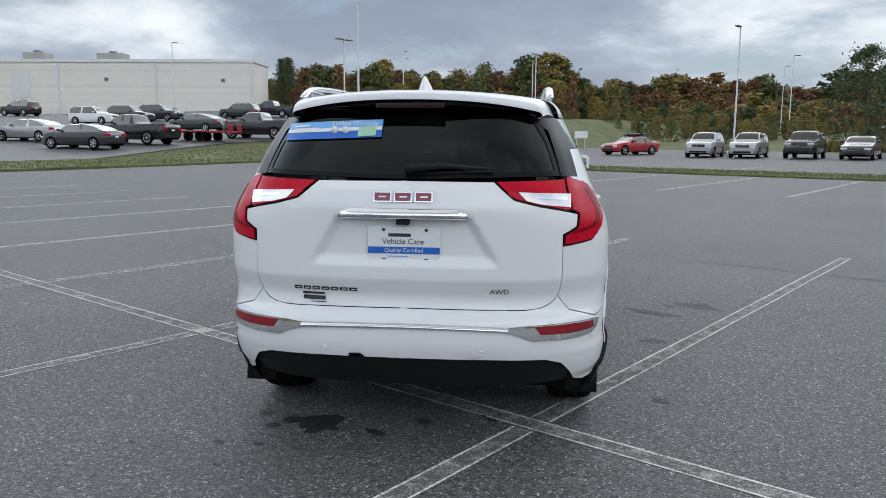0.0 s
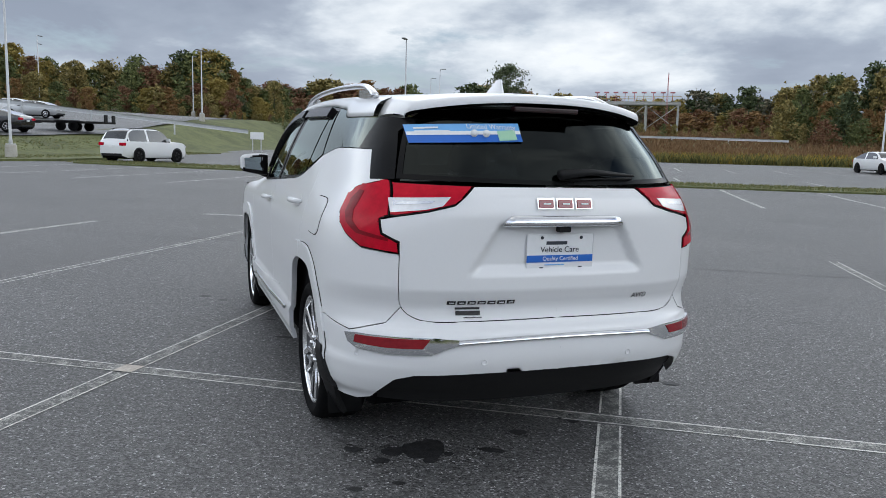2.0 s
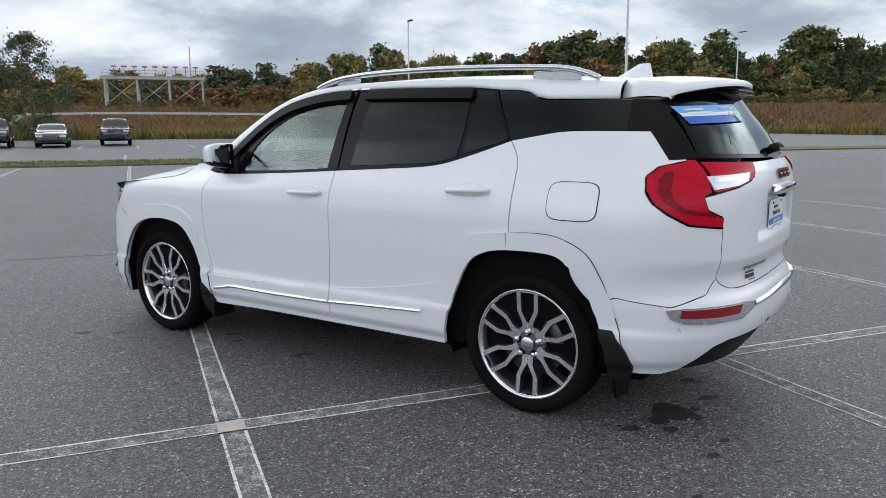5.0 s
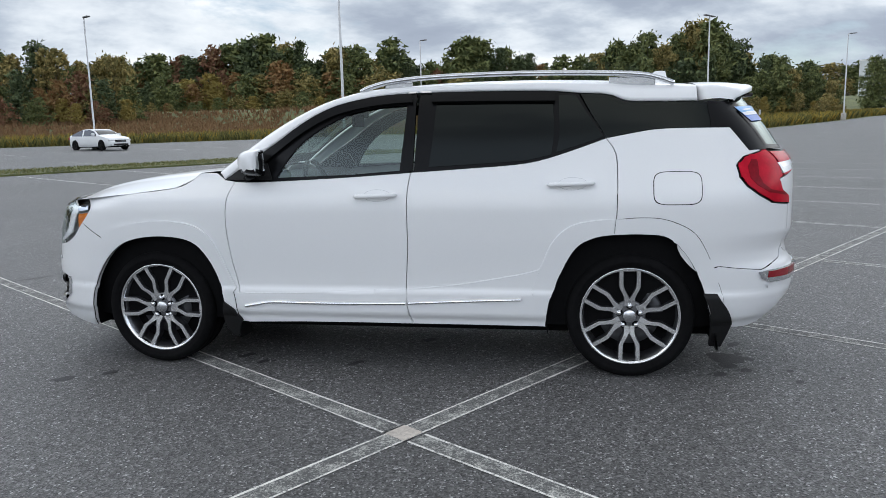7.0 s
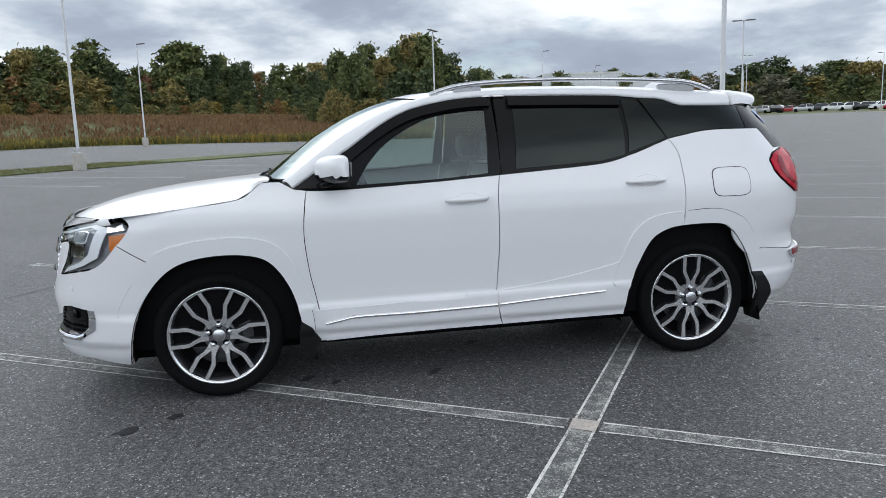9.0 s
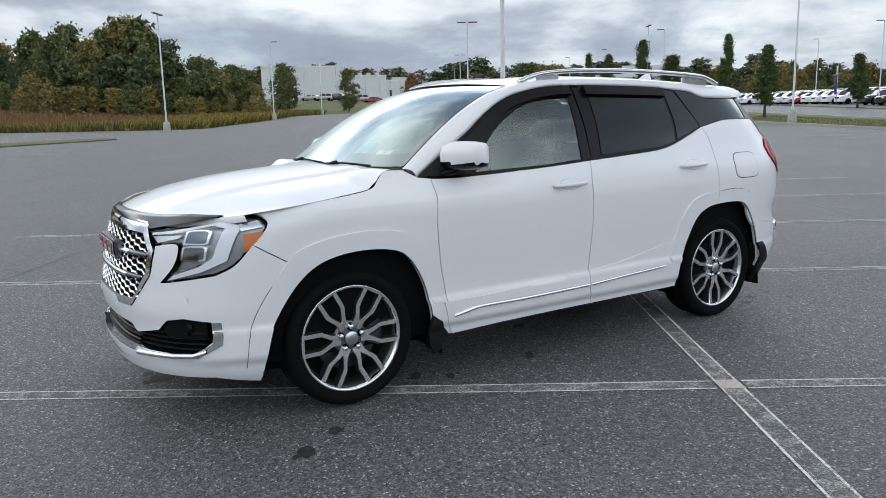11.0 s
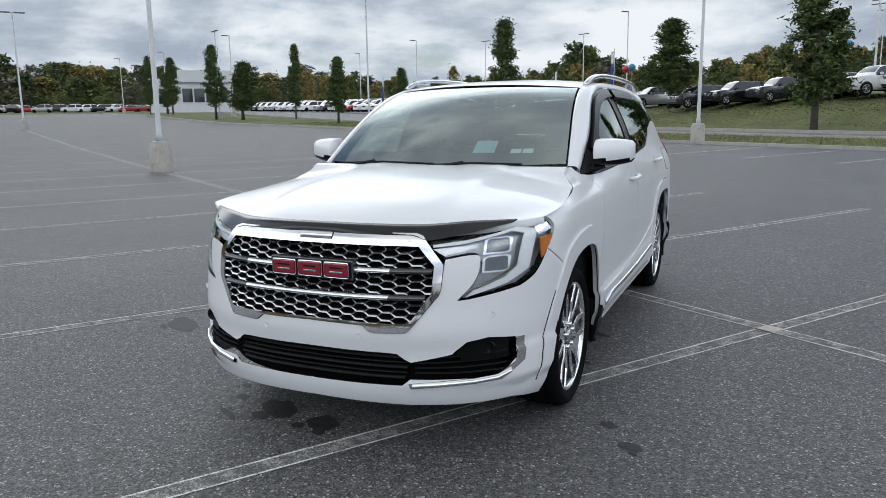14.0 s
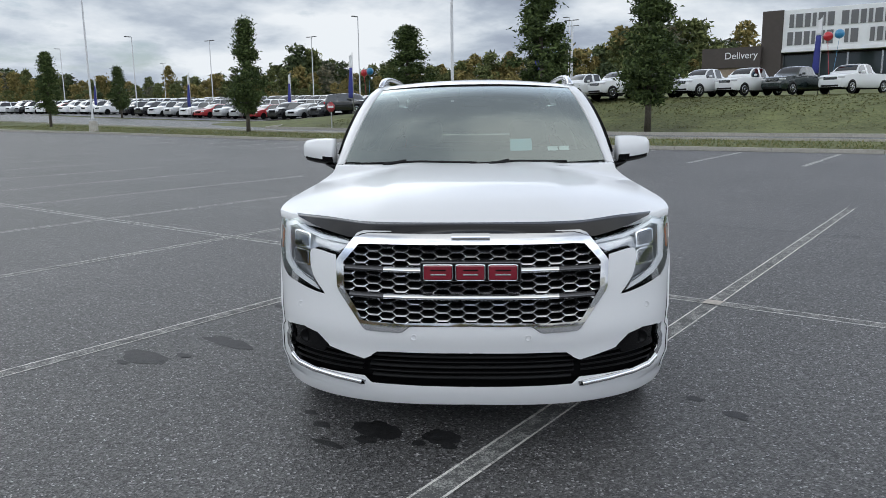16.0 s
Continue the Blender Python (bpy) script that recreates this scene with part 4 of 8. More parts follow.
    # door handles with their hollows
    for door, y0, y1, zc in ((fdoor, 0.125, -0.115, 1.013), (rdoor, -0.93, -1.172, 1.066)):
        cx = half_width((y0 + y1) / 2, zc)
        bm = bmesh.new()
        pts = []
        for k in range(13):
            t = k / 12
            out = 0.036 * math.sin(math.pi * min(1, max(0, t))) ** 0.35 + 0.003
            pts.append(((cx + out) * sd, y0 + (y1 - y0) * t, zc + 0.006 * t))
        tube(pts, [0.006] + [0.0145] * 11 + [0.007], 10, bm, squash=0.9)
        part("handle", bm, WHITE, door, "white pull handle", True)
        hol = [((y0 + y1) / 2 - 0.01 + 0.075 * math.cos(a), zc + 0.003 + 0.032 * math.sin(a)) for a in np.linspace(0, 2 * math.pi, 25)[:-1]]
        # thin grey outline painted for the shade at the hollow's edge; no recess
        panel("hollow_rim", YP(*hol), hull, LAMPGREY, door, sd, gap=-0.0012, depth=0.0008, lift=0.0008, step=0.05)
        panel("handle_hollow", YP(*hol), hull, WHITE, door, sd, gap=0, depth=0.001, lift=0.0015, step=0.05)
    # black daylight band with the panes
    TOPB = YP(*spline([(0.93, 1.108), (0.765, 1.222), (0.615, 1.318), (0.453, 1.430), (0.296, 1.509), (0.136, 1.549), (-0.025, 1.572), (-0.20, 1.580)]))
    GL_F = YP(*spline([(0.60, 1.112), (0.514, 1.245), (0.389, 1.362), (0.2, 1.462), (0.03, 1.500), (-0.15, 1.512)]))
    panel("window_frame", TOPB + YP((-0.20, 1.148), (-0.125, 1.138)) + GL_F[::-1] + YP((0.56, 1.108)) + BELT_F[::-1][20:], hull, BLACKGLOSS, fdoor, sd, gap=0.001, depth=0.02, lift=-0.001)
    panel("window_sill_strip", BELT_F[2:] + YP((-0.125, 1.150), (0.139, 1.132), (0.58, 1.118)), hull, BLACKGLOSS, fdoor, sd, gap=0.0, depth=0.02, lift=0.001)
    gl = panel("window", GL_F + YP((-0.13, 1.14), (0.2, 1.126)), hull, SIDEGLASS, fdoor, sd, gap=0, depth=0, lift=-0.006)
    gl.visible_shadow = False
    TOPR = YP(*spline([(-0.215, 1.580), (-0.55, 1.577), (-0.929, 1.566), (-1.09, 1.550)]))
    panel("window_frame", TOPR + BELT_R[::-1] + YP((-0.205, 1.15)), hull, BLACKGLOSS, rdoor, sd, gap=0.002, depth=0.02, lift=-0.004)
    panel("window", YP((-0.315, 1.515), (-0.955, 1.500), (-0.948, 1.222), (-0.80, 1.192), (-0.29, 1.168)), hull, PRIVACY, rdoor, sd, gap=0, depth=0.004, lift=0.0)
    panel("window", YP((-0.985, 1.543), (-1.075, 1.540), (-1.215, 1.316), (-1.20, 1.306), (-0.975, 1.236)), hull, PRIVACY, rdoor, sd, gap=0, depth=0.004, lift=0.0)
    panel("pillar_glass", YP(*spline([(-1.095, 1.552), (-1.247, 1.538), (-1.32, 1.506), (-1.40, 1.496), (-1.75, 1.490), (-1.95, 1.480)])) + RP((0.60, 1.425), (0.625, 1.34), (0.655, 1.228), (0.70, 1.226)) + YP((-1.985, 1.224)) + BELT_Q[::-1] + YP((-1.215, 1.335)), hull, PRIVACY, quarter, sd, gap=0.003, depth=0.02, lift=-0.002)
    panel("pillar_trim", YP((-1.775, 1.489), (-1.95, 1.480)) + RP((0.60, 1.425), (0.625, 1.34), (0.655, 1.228), (0.70, 1.226)) + YP((-1.985, 1.224), (-1.885, 1.347), (-1.785, 1.349)), hull, BLACKGLOSS, quarter, sd, gap=0.0, depth=0.004, lift=0.001)
    panel("pillar_backing", YP(*spline([(-1.095, 1.545), (-1.247, 1.53), (-1.32, 1.50), (-1.40, 1.49), (-1.75, 1.484), (-1.95, 1.474)])) + RP((0.59, 1.42), (0.615, 1.34), (0.645, 1.235)) + YP((-1.985, 1.232)) + BELT_Q[::-1] + YP((-1.215, 1.335)), hull, DARKIN, quarter, sd, gap=0.0, depth=0.0, lift=-0.03)
    # rain guards over the doors
    VF = spline([(0.70, 1.232), (0.60, 1.312), (0.44, 1.425), (0.29, 1.500), (0.13, 1.540), (-0.02, 1.560), (-0.17, 1.566)])
    panel("rain_guard", YP(*VF) + YP(*[(y - 0.012, z - 0.048) for y, z in VF[::-1]]), hull, BLACKGLOSS, fdoor, sd, gap=0, depth=0.03, lift=0.020, label="smoked plastic rain guard")
    panel("rain_guard", YP((-0.29, 1.566), (-0.62, 1.561), (-0.965, 1.551), (-0.965, 1.503), (-0.62, 1.512), (-0.29, 1.517)), hull, BLACKGLOSS, rdoor, sd, gap=0, depth=0.03, lift=0.020, label="smoked plastic rain guard")
    # chrome tabs at the top of the pillars
    panel("chrome_tab", YP((-0.15, 1.582), (-0.197, 1.584), (-0.197, 1.576), (-0.15, 1.574)), hull, CHROME, fdoor, sd, gap=0, depth=0.004, lift=0.006, step=0.1)
    panel("chrome_tab", YP((-0.218, 1.584), (-0.28, 1.584), (-0.28, 1.576), (-0.218, 1.576)), hull, CHROME, rdoor, sd, gap=0, depth=0.004, lift=0.006, step=0.1)
    # front bumper half
    bumper = panel("front_bumper", GRILLE_OUT[4:][::-1] + LAMP_IN[::-1] + LAMP_LOW[::-1][1:] + YP((1.685, 0.776)) + ARCH_F[26::-1] + LIP[::-1] + INTAKE_LOW[::-1] + INTAKE_TOP[::-1][1:], hull, WHITE, suv, sd, keep=mid_f)
    panel("lip", LIP + YP((1.83, 0.285), (1.90, 0.305)) + FP((-0.80, 0.335), (-0.70, 0.318), (-0.41, 0.298), (0, 0.296)), hull, WHITE, bumper, sd, gap=0, depth=0.03, lift=0.012, keep=mid_f)
    panel("chrome_blade", FP((-0.425, 0.352), (-0.60, 0.366), (-0.735, 0.372), (-0.79, 0.42), (-0.79, 0.52), (-0.812, 0.52), (-0.815, 0.415), (-0.75, 0.352), (-0.60, 0.344), (-0.43, 0.332)), hull, CHROME, bumper, sd, gap=0, depth=0.02, lift=0.004, step=0.02)
    strip("chrome_blade_sweep", FP((-0.44, 0.342), (-0.55, 0.352), (-0.66, 0.358), (-0.735, 0.364), (-0.775, 0.385)), 0.026, 0.012, CHROME, bumper, sd)
    panel("fog_housing", FP((-0.60, 0.475), (-0.648, 0.522), (-0.71, 0.530), (-0.775, 0.518), (-0.775, 0.44), (-0.62, 0.44)), hull, BLACKGLOSS, bumper, sd, gap=0, depth=0.02, lift=-0.012)
    fx, fy, fz = hull(*at_x(-0.70, 0.49, True))
    bm = lathe([(-0.03, 0.030), (-0.012, 0.030), (-0.010, 0.026), (-0.016, 0.022), (-0.014, 0.0)], 20, "y")
    bmesh.ops.transform(bm, matrix=Matrix.Translation((fx * sd, fy, fz)), verts=bm.verts)
    part("fog_lamp", bm, BLACKGLOSS, bumper, "round clear fog lamp", True)
    for px, pz in ((-0.225, 0.545), (-0.72, 0.63)):
        sx, sy, sz = hull(*at_x(px, pz, True))
        n = Vector((sx * sd * 0.5, sy, 0)).normalized()
        bm = lathe([(0.0, 0.0135), (0.003, 0.0135), (0.003, 0.0105), (0.002, 0.010), (0.004, 0.0)], 16, "y")
        bmesh.ops.transform(bm, matrix=Matrix.Translation((sx * sd, sy, sz)) @ n.to_track_quat("Y", "Z").to_matrix().to_4x4(), verts=bm.verts)
        part("parking_sensor", bm, WHITE, bumper, smooth=True)
    # headlamp
    lamp_poly = LAMP_SIDE + LAMP_LOW[1:] + LAMP_IN[1:] + FP((-0.480, 0.924), (-0.62, 0.952), (-0.745, 0.985))
    lamp = panel("headlamp", lamp_poly, hull, BLACKGLOSS, suv, sd, gap=0.001, depth=0.03, lift=-0.036, label="clear headlamp with twin square projectors and amber corner")
    panel("reflector", lamp_poly, hull, LAMPGREY, lamp, sd, gap=0.009, depth=0.004, lift=-0.030, step=0.02)
    cov = panel("lens", lamp_poly, hull, LAMPGLASS, lamp, sd, gap=0.007, depth=0.0, lift=-0.001)
    cov.visible_shadow = False
    panel("amber_corner", YP((1.777, 0.925), (1.80, 0.878), (1.861, 0.832), (1.861, 0.915)), hull, AMBER, lamp, sd, gap=0, depth=0.008, lift=-0.003, step=0.02)
    panel("chrome_band", YP((1.868, 0.962), (1.79, 0.975), (1.776, 0.945), (1.867, 0.930)), hull, CHROME, lamp, sd, gap=0, depth=0.008, lift=-0.003, step=0.02)
    panel("light_guide", FP((-0.835, 0.955), (-0.825, 0.80), (-0.765, 0.752), (-0.63, 0.705), (-0.655, 0.730), (-0.755, 0.775), (-0.79, 0.815), (-0.80, 0.945), (-0.76, 0.958), (-0.62, 0.918), (-0.50, 0.905), (-0.50, 0.915), (-0.62, 0.932), (-0.77, 0.972)), hull, FROST, lamp, sd, gap=0, depth=0.006, lift=-0.006, step=0.02)
    for k in range(3):
        q = 0.016 * k
        panel("light_stripe", FP((-0.775 + q * 0.3, 0.795 - q), (-0.735, 0.765 - q * 0.9), (-0.655 + q * 0.6, 0.738 - q * 0.9), (-0.66 + q * 0.6, 0.744 - q * 0.9), (-0.735, 0.772 - q * 0.9), (-0.775 + q * 0.3, 0.803 - q)), hull, CHROME, lamp, sd, gap=0, depth=0.004, lift=-0.010, step=0.02)
    panel("inner_reflector", FP((-0.545, 0.872), (-0.655, 0.900), (-0.66, 0.915), (-0.60, 0.908), (-0.50, 0.900)), hull, CLEARLENS, lamp, sd, gap=0, depth=0.006, lift=-0.014, step=0.02)
    for zc in (0.905, 0.832):
        panel("projector_frame", FP((-0.680, zc - 0.034), (-0.680, zc + 0.024), (-0.70, zc + 0.034), (-0.752, zc + 0.036), (-0.770, zc + 0.028), (-0.770, zc - 0.028), (-0.752, zc - 0.034)), hull, CHROME, lamp, sd, gap=0, depth=0.02, lift=-0.010, step=0.02)
        panel("projector", FP((-0.690, zc - 0.027), (-0.690, zc + 0.021), (-0.70, zc + 0.027), (-0.752, zc + 0.029), (-0.761, zc + 0.022), (-0.761, zc - 0.022), (-0.752, zc - 0.027)), hull, LENSDARK, lamp, sd, gap=0, depth=0.004, lift=-0.006, step=0.02)
    # tail lamp: body side and tailgate pieces
    tl_poly = TL_OUT + TL_LOW_IN[1:4] + RP((0.697, 1.083))
    tl = panel("tail_lamp", tl_poly, hull, BLACKGLOSS, suv, sd, gap=0.001, depth=0.03, lift=0.003, step=0.02, label="red wrap-round tail lamp with a clear inner bar")
    panel("red_lens", tl_poly, hull, REDLENS, tl, sd, gap=0.0075, depth=0.01, lift=0.009, step=0.02)
    panel("lamp_core", YP((-1.985, 1.175), (-1.962, 1.14), (-1.972, 1.085), (-2.01, 1.045), (-2.075, 1.008)) + RP((0.70, 0.985), (0.70, 0.998)) + YP((-2.085, 1.022), (-2.04, 1.055), (-2.02, 1.095), (-2.015, 1.172)), hull, DARKLENS, tl, sd, gap=0, depth=0.004, lift=0.0105, step=0.02, label="darker red light guide")
    tg_poly = RP((0.665, 1.216)) + TL_GATE[::-1] + RP((0.694, 1.085))
    tg = panel("tail_lamp_bar", tg_poly, hull, BLACKGLOSS, suv, sd, gap=0.001, depth=0.03, lift=0.003, step=0.02, label="red tail lamp piece on the tailgate")
    panel("red_lens", tg_poly, hull, REDLENS, tg, sd, gap=0.006, depth=0.01, lift=0.009, step=0.02)
    panel("clear_bar", RP((0.688, 1.152), (0.472, 1.163), (0.505, 1.128), (0.57, 1.112), (0.688, 1.097)), hull, CLEARLENS, tg, sd, gap=0, depth=0.008, lift=0.0115, step=0.02)
    panel("clear_bar_core", RP((0.675, 1.142), (0.53, 1.147), (0.545, 1.137), (0.675, 1.125)), hull, SATIN, tg, sd, gap=0, depth=0.004, lift=0.013, step=0.02)
    # tailgate half and rear bumper half
    gate = panel("tailgate", GATE + TL_LOW_IN[1:] + TL_GATE[1:] + RP((0, 1.211)), hull, WHITE, suv, sd, keep=mid_r, step=0.02)
    BSK = RP((0, 0.448), (0.35, 0.448), (0.60, 0.440), (0.675, 0.415), (0.712, 0.36), (0.735, 0.31), (0.77, 0.292))
    rb = panel("rear_bumper", GATE[:21] + RP((0.70, 0.650)) + BUMP_SEAM[::-1] + ARCH_R2[-7:] + YP((-1.83, 0.295), (-1.92, 0.288), (-2.0, 0.288)) + BSK[::-1], hull, WHITE, suv, sd, keep=mid_r)
    strip("chrome_line", RP(*[(0.0, 0.594), (0.12, 0.593), (0.24, 0.591), (0.34, 0.588), (0.44, 0.583)]), 0.022, 0.016, CHROME, rb, sd)
    panel("chrome_frame", RP((0.435, 0.594), (0.53, 0.602), (0.70, 0.602)) + YP((-2.09, 0.600), (-2.030, 0.592), (-2.05, 0.556), (-2.10, 0.534)) + RP((0.70, 0.530), (0.545, 0.533), (0.49, 0.556), (0.435, 0.573)), hull, CHROME, rb, sd, gap=0, depth=0.016, lift=0.010, step=0.02)
    panel("reflector", RP((0.548, 0.596), (0.70, 0.596)) + YP((-2.09, 0.593), (-2.085, 0.560)) + RP((0.70, 0.556), (0.575, 0.559)), hull, DARKRED, rb, sd, gap=0, depth=0.006, lift=0.014, step=0.02)
    for px in (0.335, 0.80):
        sx, sy, sz = hull(*at_x(px, 0.50 if px < 0.5 else 0.515, False))
        n = Vector((sx * sd * 0.5 if px > 0.5 else 0, sy, 0)).normalized()
        bm = lathe([(0.0, 0.0135), (0.003, 0.0135), (0.003, 0.0105), (0.002, 0.010), (0.004, 0.0)], 16, "y")
        bmesh.ops.transform(bm, matrix=Matrix.Translation((sx * sd, sy, sz)) @ n.to_track_quat("Y", "Z").to_matrix().to_4x4(), verts=bm.verts)
        part("parking_sensor", bm, WHITE, rb, smooth=True)
    # rear window half-sheets meet in one pane below; side mirror
    def shell(keep):
        rows = []
        for k in range(13):
            t = k / 12
            xx = 0.820 + 0.194 * t
            hgt = 0.078 * (1 - 0.30 * t ** 2.5) * (1 if t < 0.98 else 0.75)
            dep = 0.115 * (1 - 0.50 * t ** 2.5) * (1 if t < 0.98 else 0.7)
            zc, yc = 1.205 + 0.010 * t, 0.70 - 0.04 * t
            row = []
            for j in range(28):
                a = 2 * math.pi * j / 28
                c, s = math.cos(a), math.sin(a)
                row.append((xx * sd, yc + dep * (abs(c) ** 0.8 if c > 0 else -0.30 * abs(c) ** 0.3), zc + hgt * math.copysign(abs(s) ** 0.75, s)))
            rows.append(row)
        bm = grid_mesh(rows, close_v=True, flip=sd > 0)
        ends = bm.verts[:]
        bm.faces.new(ends[:28])
        bm.faces.new(ends[-28:])
        bmesh.ops.recalc_face_normals(bm, faces=bm.faces[:])
        bmesh.ops.delete(bm, geom=[f for f in bm.faces if not keep(f.calc_center_median())], context="FACES")
        return bm
    def is_cap(c):
        return c.z > 1.176 and c.y > 0.672 - 0.20 * (abs(c.x) - 0.82)
    mirror = part("mirror", shell(lambda c: not is_cap(c)), BLACKGLOSS, suv, "door mirror with a white cap on a black shell", True)
    part("cap", shell(is_cap), WHITE, mirror, "white mirror cap", True)
    bm = bmesh.new()
    tube([(0.76 * sd, 0.80, 1.112), (0.81 * sd, 0.76, 1.122), (0.86 * sd, 0.73, 1.140)], [0.036, 0.034, 0.030], 10, bm, squash=0.62)
    part("arm", bm, BLACKGLOSS, mirror, "black mirror arm", True)
    panel("mirror_pane", [(0.855, 1.16), (0.985, 1.175), (0.99, 1.25), (0.86, 1.262)], lambda a, b: (a, 0.663 - 0.20 * (a - 0.835), b), MIRRORGLASS, mirror, sd, gap=0, depth=0.004, step=0.05)
    panel("sail", YP((0.93, 1.106), (0.75, 1.225), (0.66, 1.20), (0.62, 1.105)), hull, BLACKPL, mirror, sd, gap=0, depth=0.02, lift=0.006)
    # mud flaps
    for y0, lean, zt in ((0.905, -0.07, 0.42), (-1.775, -0.09, 0.47)):
        bm = bmesh.new()
        rows = [[((0.865 - 0.15 * q) * sd, y0 + lean * (1 - (zz - 0.17) / (zt - 0.17)) * 0.55 - th, zz) for q in (0, 0.25, 0.5, 0.75, 1)] for th in (0, 0.012) for zz in ((0.17, 0.26, 0.34, zt) if th == 0 else (zt, 0.34, 0.26, 0.17))]
        grid_mesh(rows, close_u=True, bm=bm)
        bmesh.ops.recalc_face_normals(bm, faces=bm.faces[:])
        part("mud_flap", bm, BLACKPL, suv)
    panel("mud_flap_face", YP((0.93, 0.40), (0.875, 0.36), (0.83, 0.285), (0.865, 0.185), (0.90, 0.175)), hull, BLACKPL, suv, sd, gap=0, depth=0.02, lift=0.018)
    panel("mud_flap_face", YP((-1.745, 0.478), (-1.815, 0.475), (-1.90, 0.326), (-1.853, 0.182), (-1.79, 0.190)), hull, BLACKPL, suv, sd, gap=0, depth=0.02, lift=0.018)
    # wheel-house liners
    for yc in (1.3625, -1.3625):
        bm = bmesh.new()
        rows = [[((0.825 if q == 0 else 0.52) * sd, yc + 0.452 * math.cos(a), 0.35 + 0.458 * math.sin(a)) for q in (0, 1)] for a in np.linspace(-0.28, math.pi + 0.28, 28)]
        grid_mesh(rows, bm=bm)
        part("arch_liner", bm, DARKIN, suv, smooth=True)

# lower black apron at the tail and the underside
for sd in (-1, 1):
    panel("apron", RP((0, 0.47), (0.60, 0.455), (0.69, 0.43), (0.735, 0.35), (0.72, 0.285), (0, 0.275)), hull, BLACKPL, suv, sd, gap=0, depth=0.02, lift=-0.03, keep=mid_r)
bm = box(-0.70, -1.90, 0.205, 0.70, 1.85, 0.30, 0.03)
part("underbody", bm, DARKIN, suv)
# inner dark bulkheads, so that no daylight runs through the seams
bm = bmesh.new()
for sd in (-1, 1):
    rows = []
    for zz in (0.28, 0.5, 0.7, 0.86):
        rows.append([(lambda p: ((max(0.0, p[0] - 0.06)) * sd, p[1] * (0.955 if p[1] > 0 else 0.965), zz))(hull(s, zz)) for s in np.linspace(-SMAX, SMAX, 90)])
    grid_mesh(rows, bm=bm)
part("inner_shell", bm, DARKIN, suv)

# upper edge: windscreen side, then roof side; (y, z, x)
EDGE = spline([(0.985, 1.150, 0.728), (0.78, 1.305, 0.690), (0.597, 1.425, 0.655), (0.40, 1.522, 0.622), (0.22, 1.578, 0.600), (0.05, 1.605, 0.592), (-0.4, 1.622, 0.592), (-1.0, 1.615, 0.590), (-1.5, 1.592, 0.580), (-1.72, 1.578, 0.575)], 8)
TOPALL = spline([(0.93, 1.108), (0.765, 1.222), (0.615, 1.318), (0.453, 1.430), (0.296, 1.509), (0.136, 1.549), (-0.025, 1.572), (-0.20, 1.580), (-0.55, 1.578), (-0.929, 1.568), (-1.09, 1.552), (-1.247, 1.540), (-1.33, 1.506), (-1.40, 1.498), (-1.72, 1.492)], 8)
edge_y = [e[0] for e in EDGE]
for sd in (-1, 1):
    rows = []
    for k in range(90):
        t = k / 89
        i = t * (len(EDGE) - 1)
        i0 = min(int(i), len(EDGE) - 2)
        e = [EDGE[i0][c] + (EDGE[i0 + 1][c] - EDGE[i0][c]) * (i - i0) for c in range(3)]
        j = t * (len(TOPALL) - 1)
        # match the lower curve by nearest y with an offset near the pillar's foot
        yt = e[0] - 0.055 * sstep(0.3, 0.95, e[0])
        best = min(range(len(TOPALL) - 1), key=lambda q: 0 if (TOPALL[q][0] - yt) * (TOPALL[q + 1][0] - yt) <= 0 else min(abs(TOPALL[q][0] - yt), abs(TOPALL[q + 1][0] - yt)))
        p, q = TOPALL[best], TOPALL[best + 1]
        f = min(1, max(0, (yt - p[0]) / (q[0] - p[0] + 1e-9)))
        ly, lz = p[0] + (q[0] - p[0]) * f, p[1] + (q[1] - p[1]) * f
        A = Vector(hull(*at_y(ly, lz)))
        A.x -= 0.0
        B = Vector((e[2], e[0], e[1]))
        row = [A - Vector((0.02, 0, 0))]
        for g in range(7):
            w = g / 6
            P_ = A.lerp(B, w)
            bulge = 0.016 * math.sin(math.pi * w)
            row.append(P_ + Vector((bulge, 0, bulge * 0.9)))
        row.append(B + Vector((-0.004, 0, -0.02)))
        rows.append([(p_.x * sd, p_.y, p_.z) for p_ in row])
    bm = grid_mesh(rows, flip=sd > 0)
    bmesh.ops.recalc_face_normals(bm, faces=bm.faces[:])
    part("roof_side", bm, WHITE, suv, smooth=True)


def edge_at(y):
    i = 0
    while i < len(EDGE) - 2 and EDGE[i + 1][0] > y:
        i += 1
    p, q = EDGE[i], EDGE[i + 1]
    f = min(1, max(0, (y - p[0]) / (q[0] - p[0])))
    return [p[c] + (q[c] - p[c]) * f for c in range(3)]


def crown(y0, y1, n, bow_y, bow_z, inset=0.0, lift=0.0, m=21, xs=1.0):
    """A top sheet between both upper edges with a crown."""
    rows = []
    for k in range(n):
        t = k / (n - 1)
        y, z, x = edge_at(y0 + (y1 - y0) * t)
        x = (x - inset) * xs
        by, bz = bow_y(t), bow_z(t)
        rows.append([(x * r, y + by * (1 - r * r), z + bz * (1 - abs(r) ** 2.2) + lift) for r in np.linspace(-1, 1, m)])
    return rows


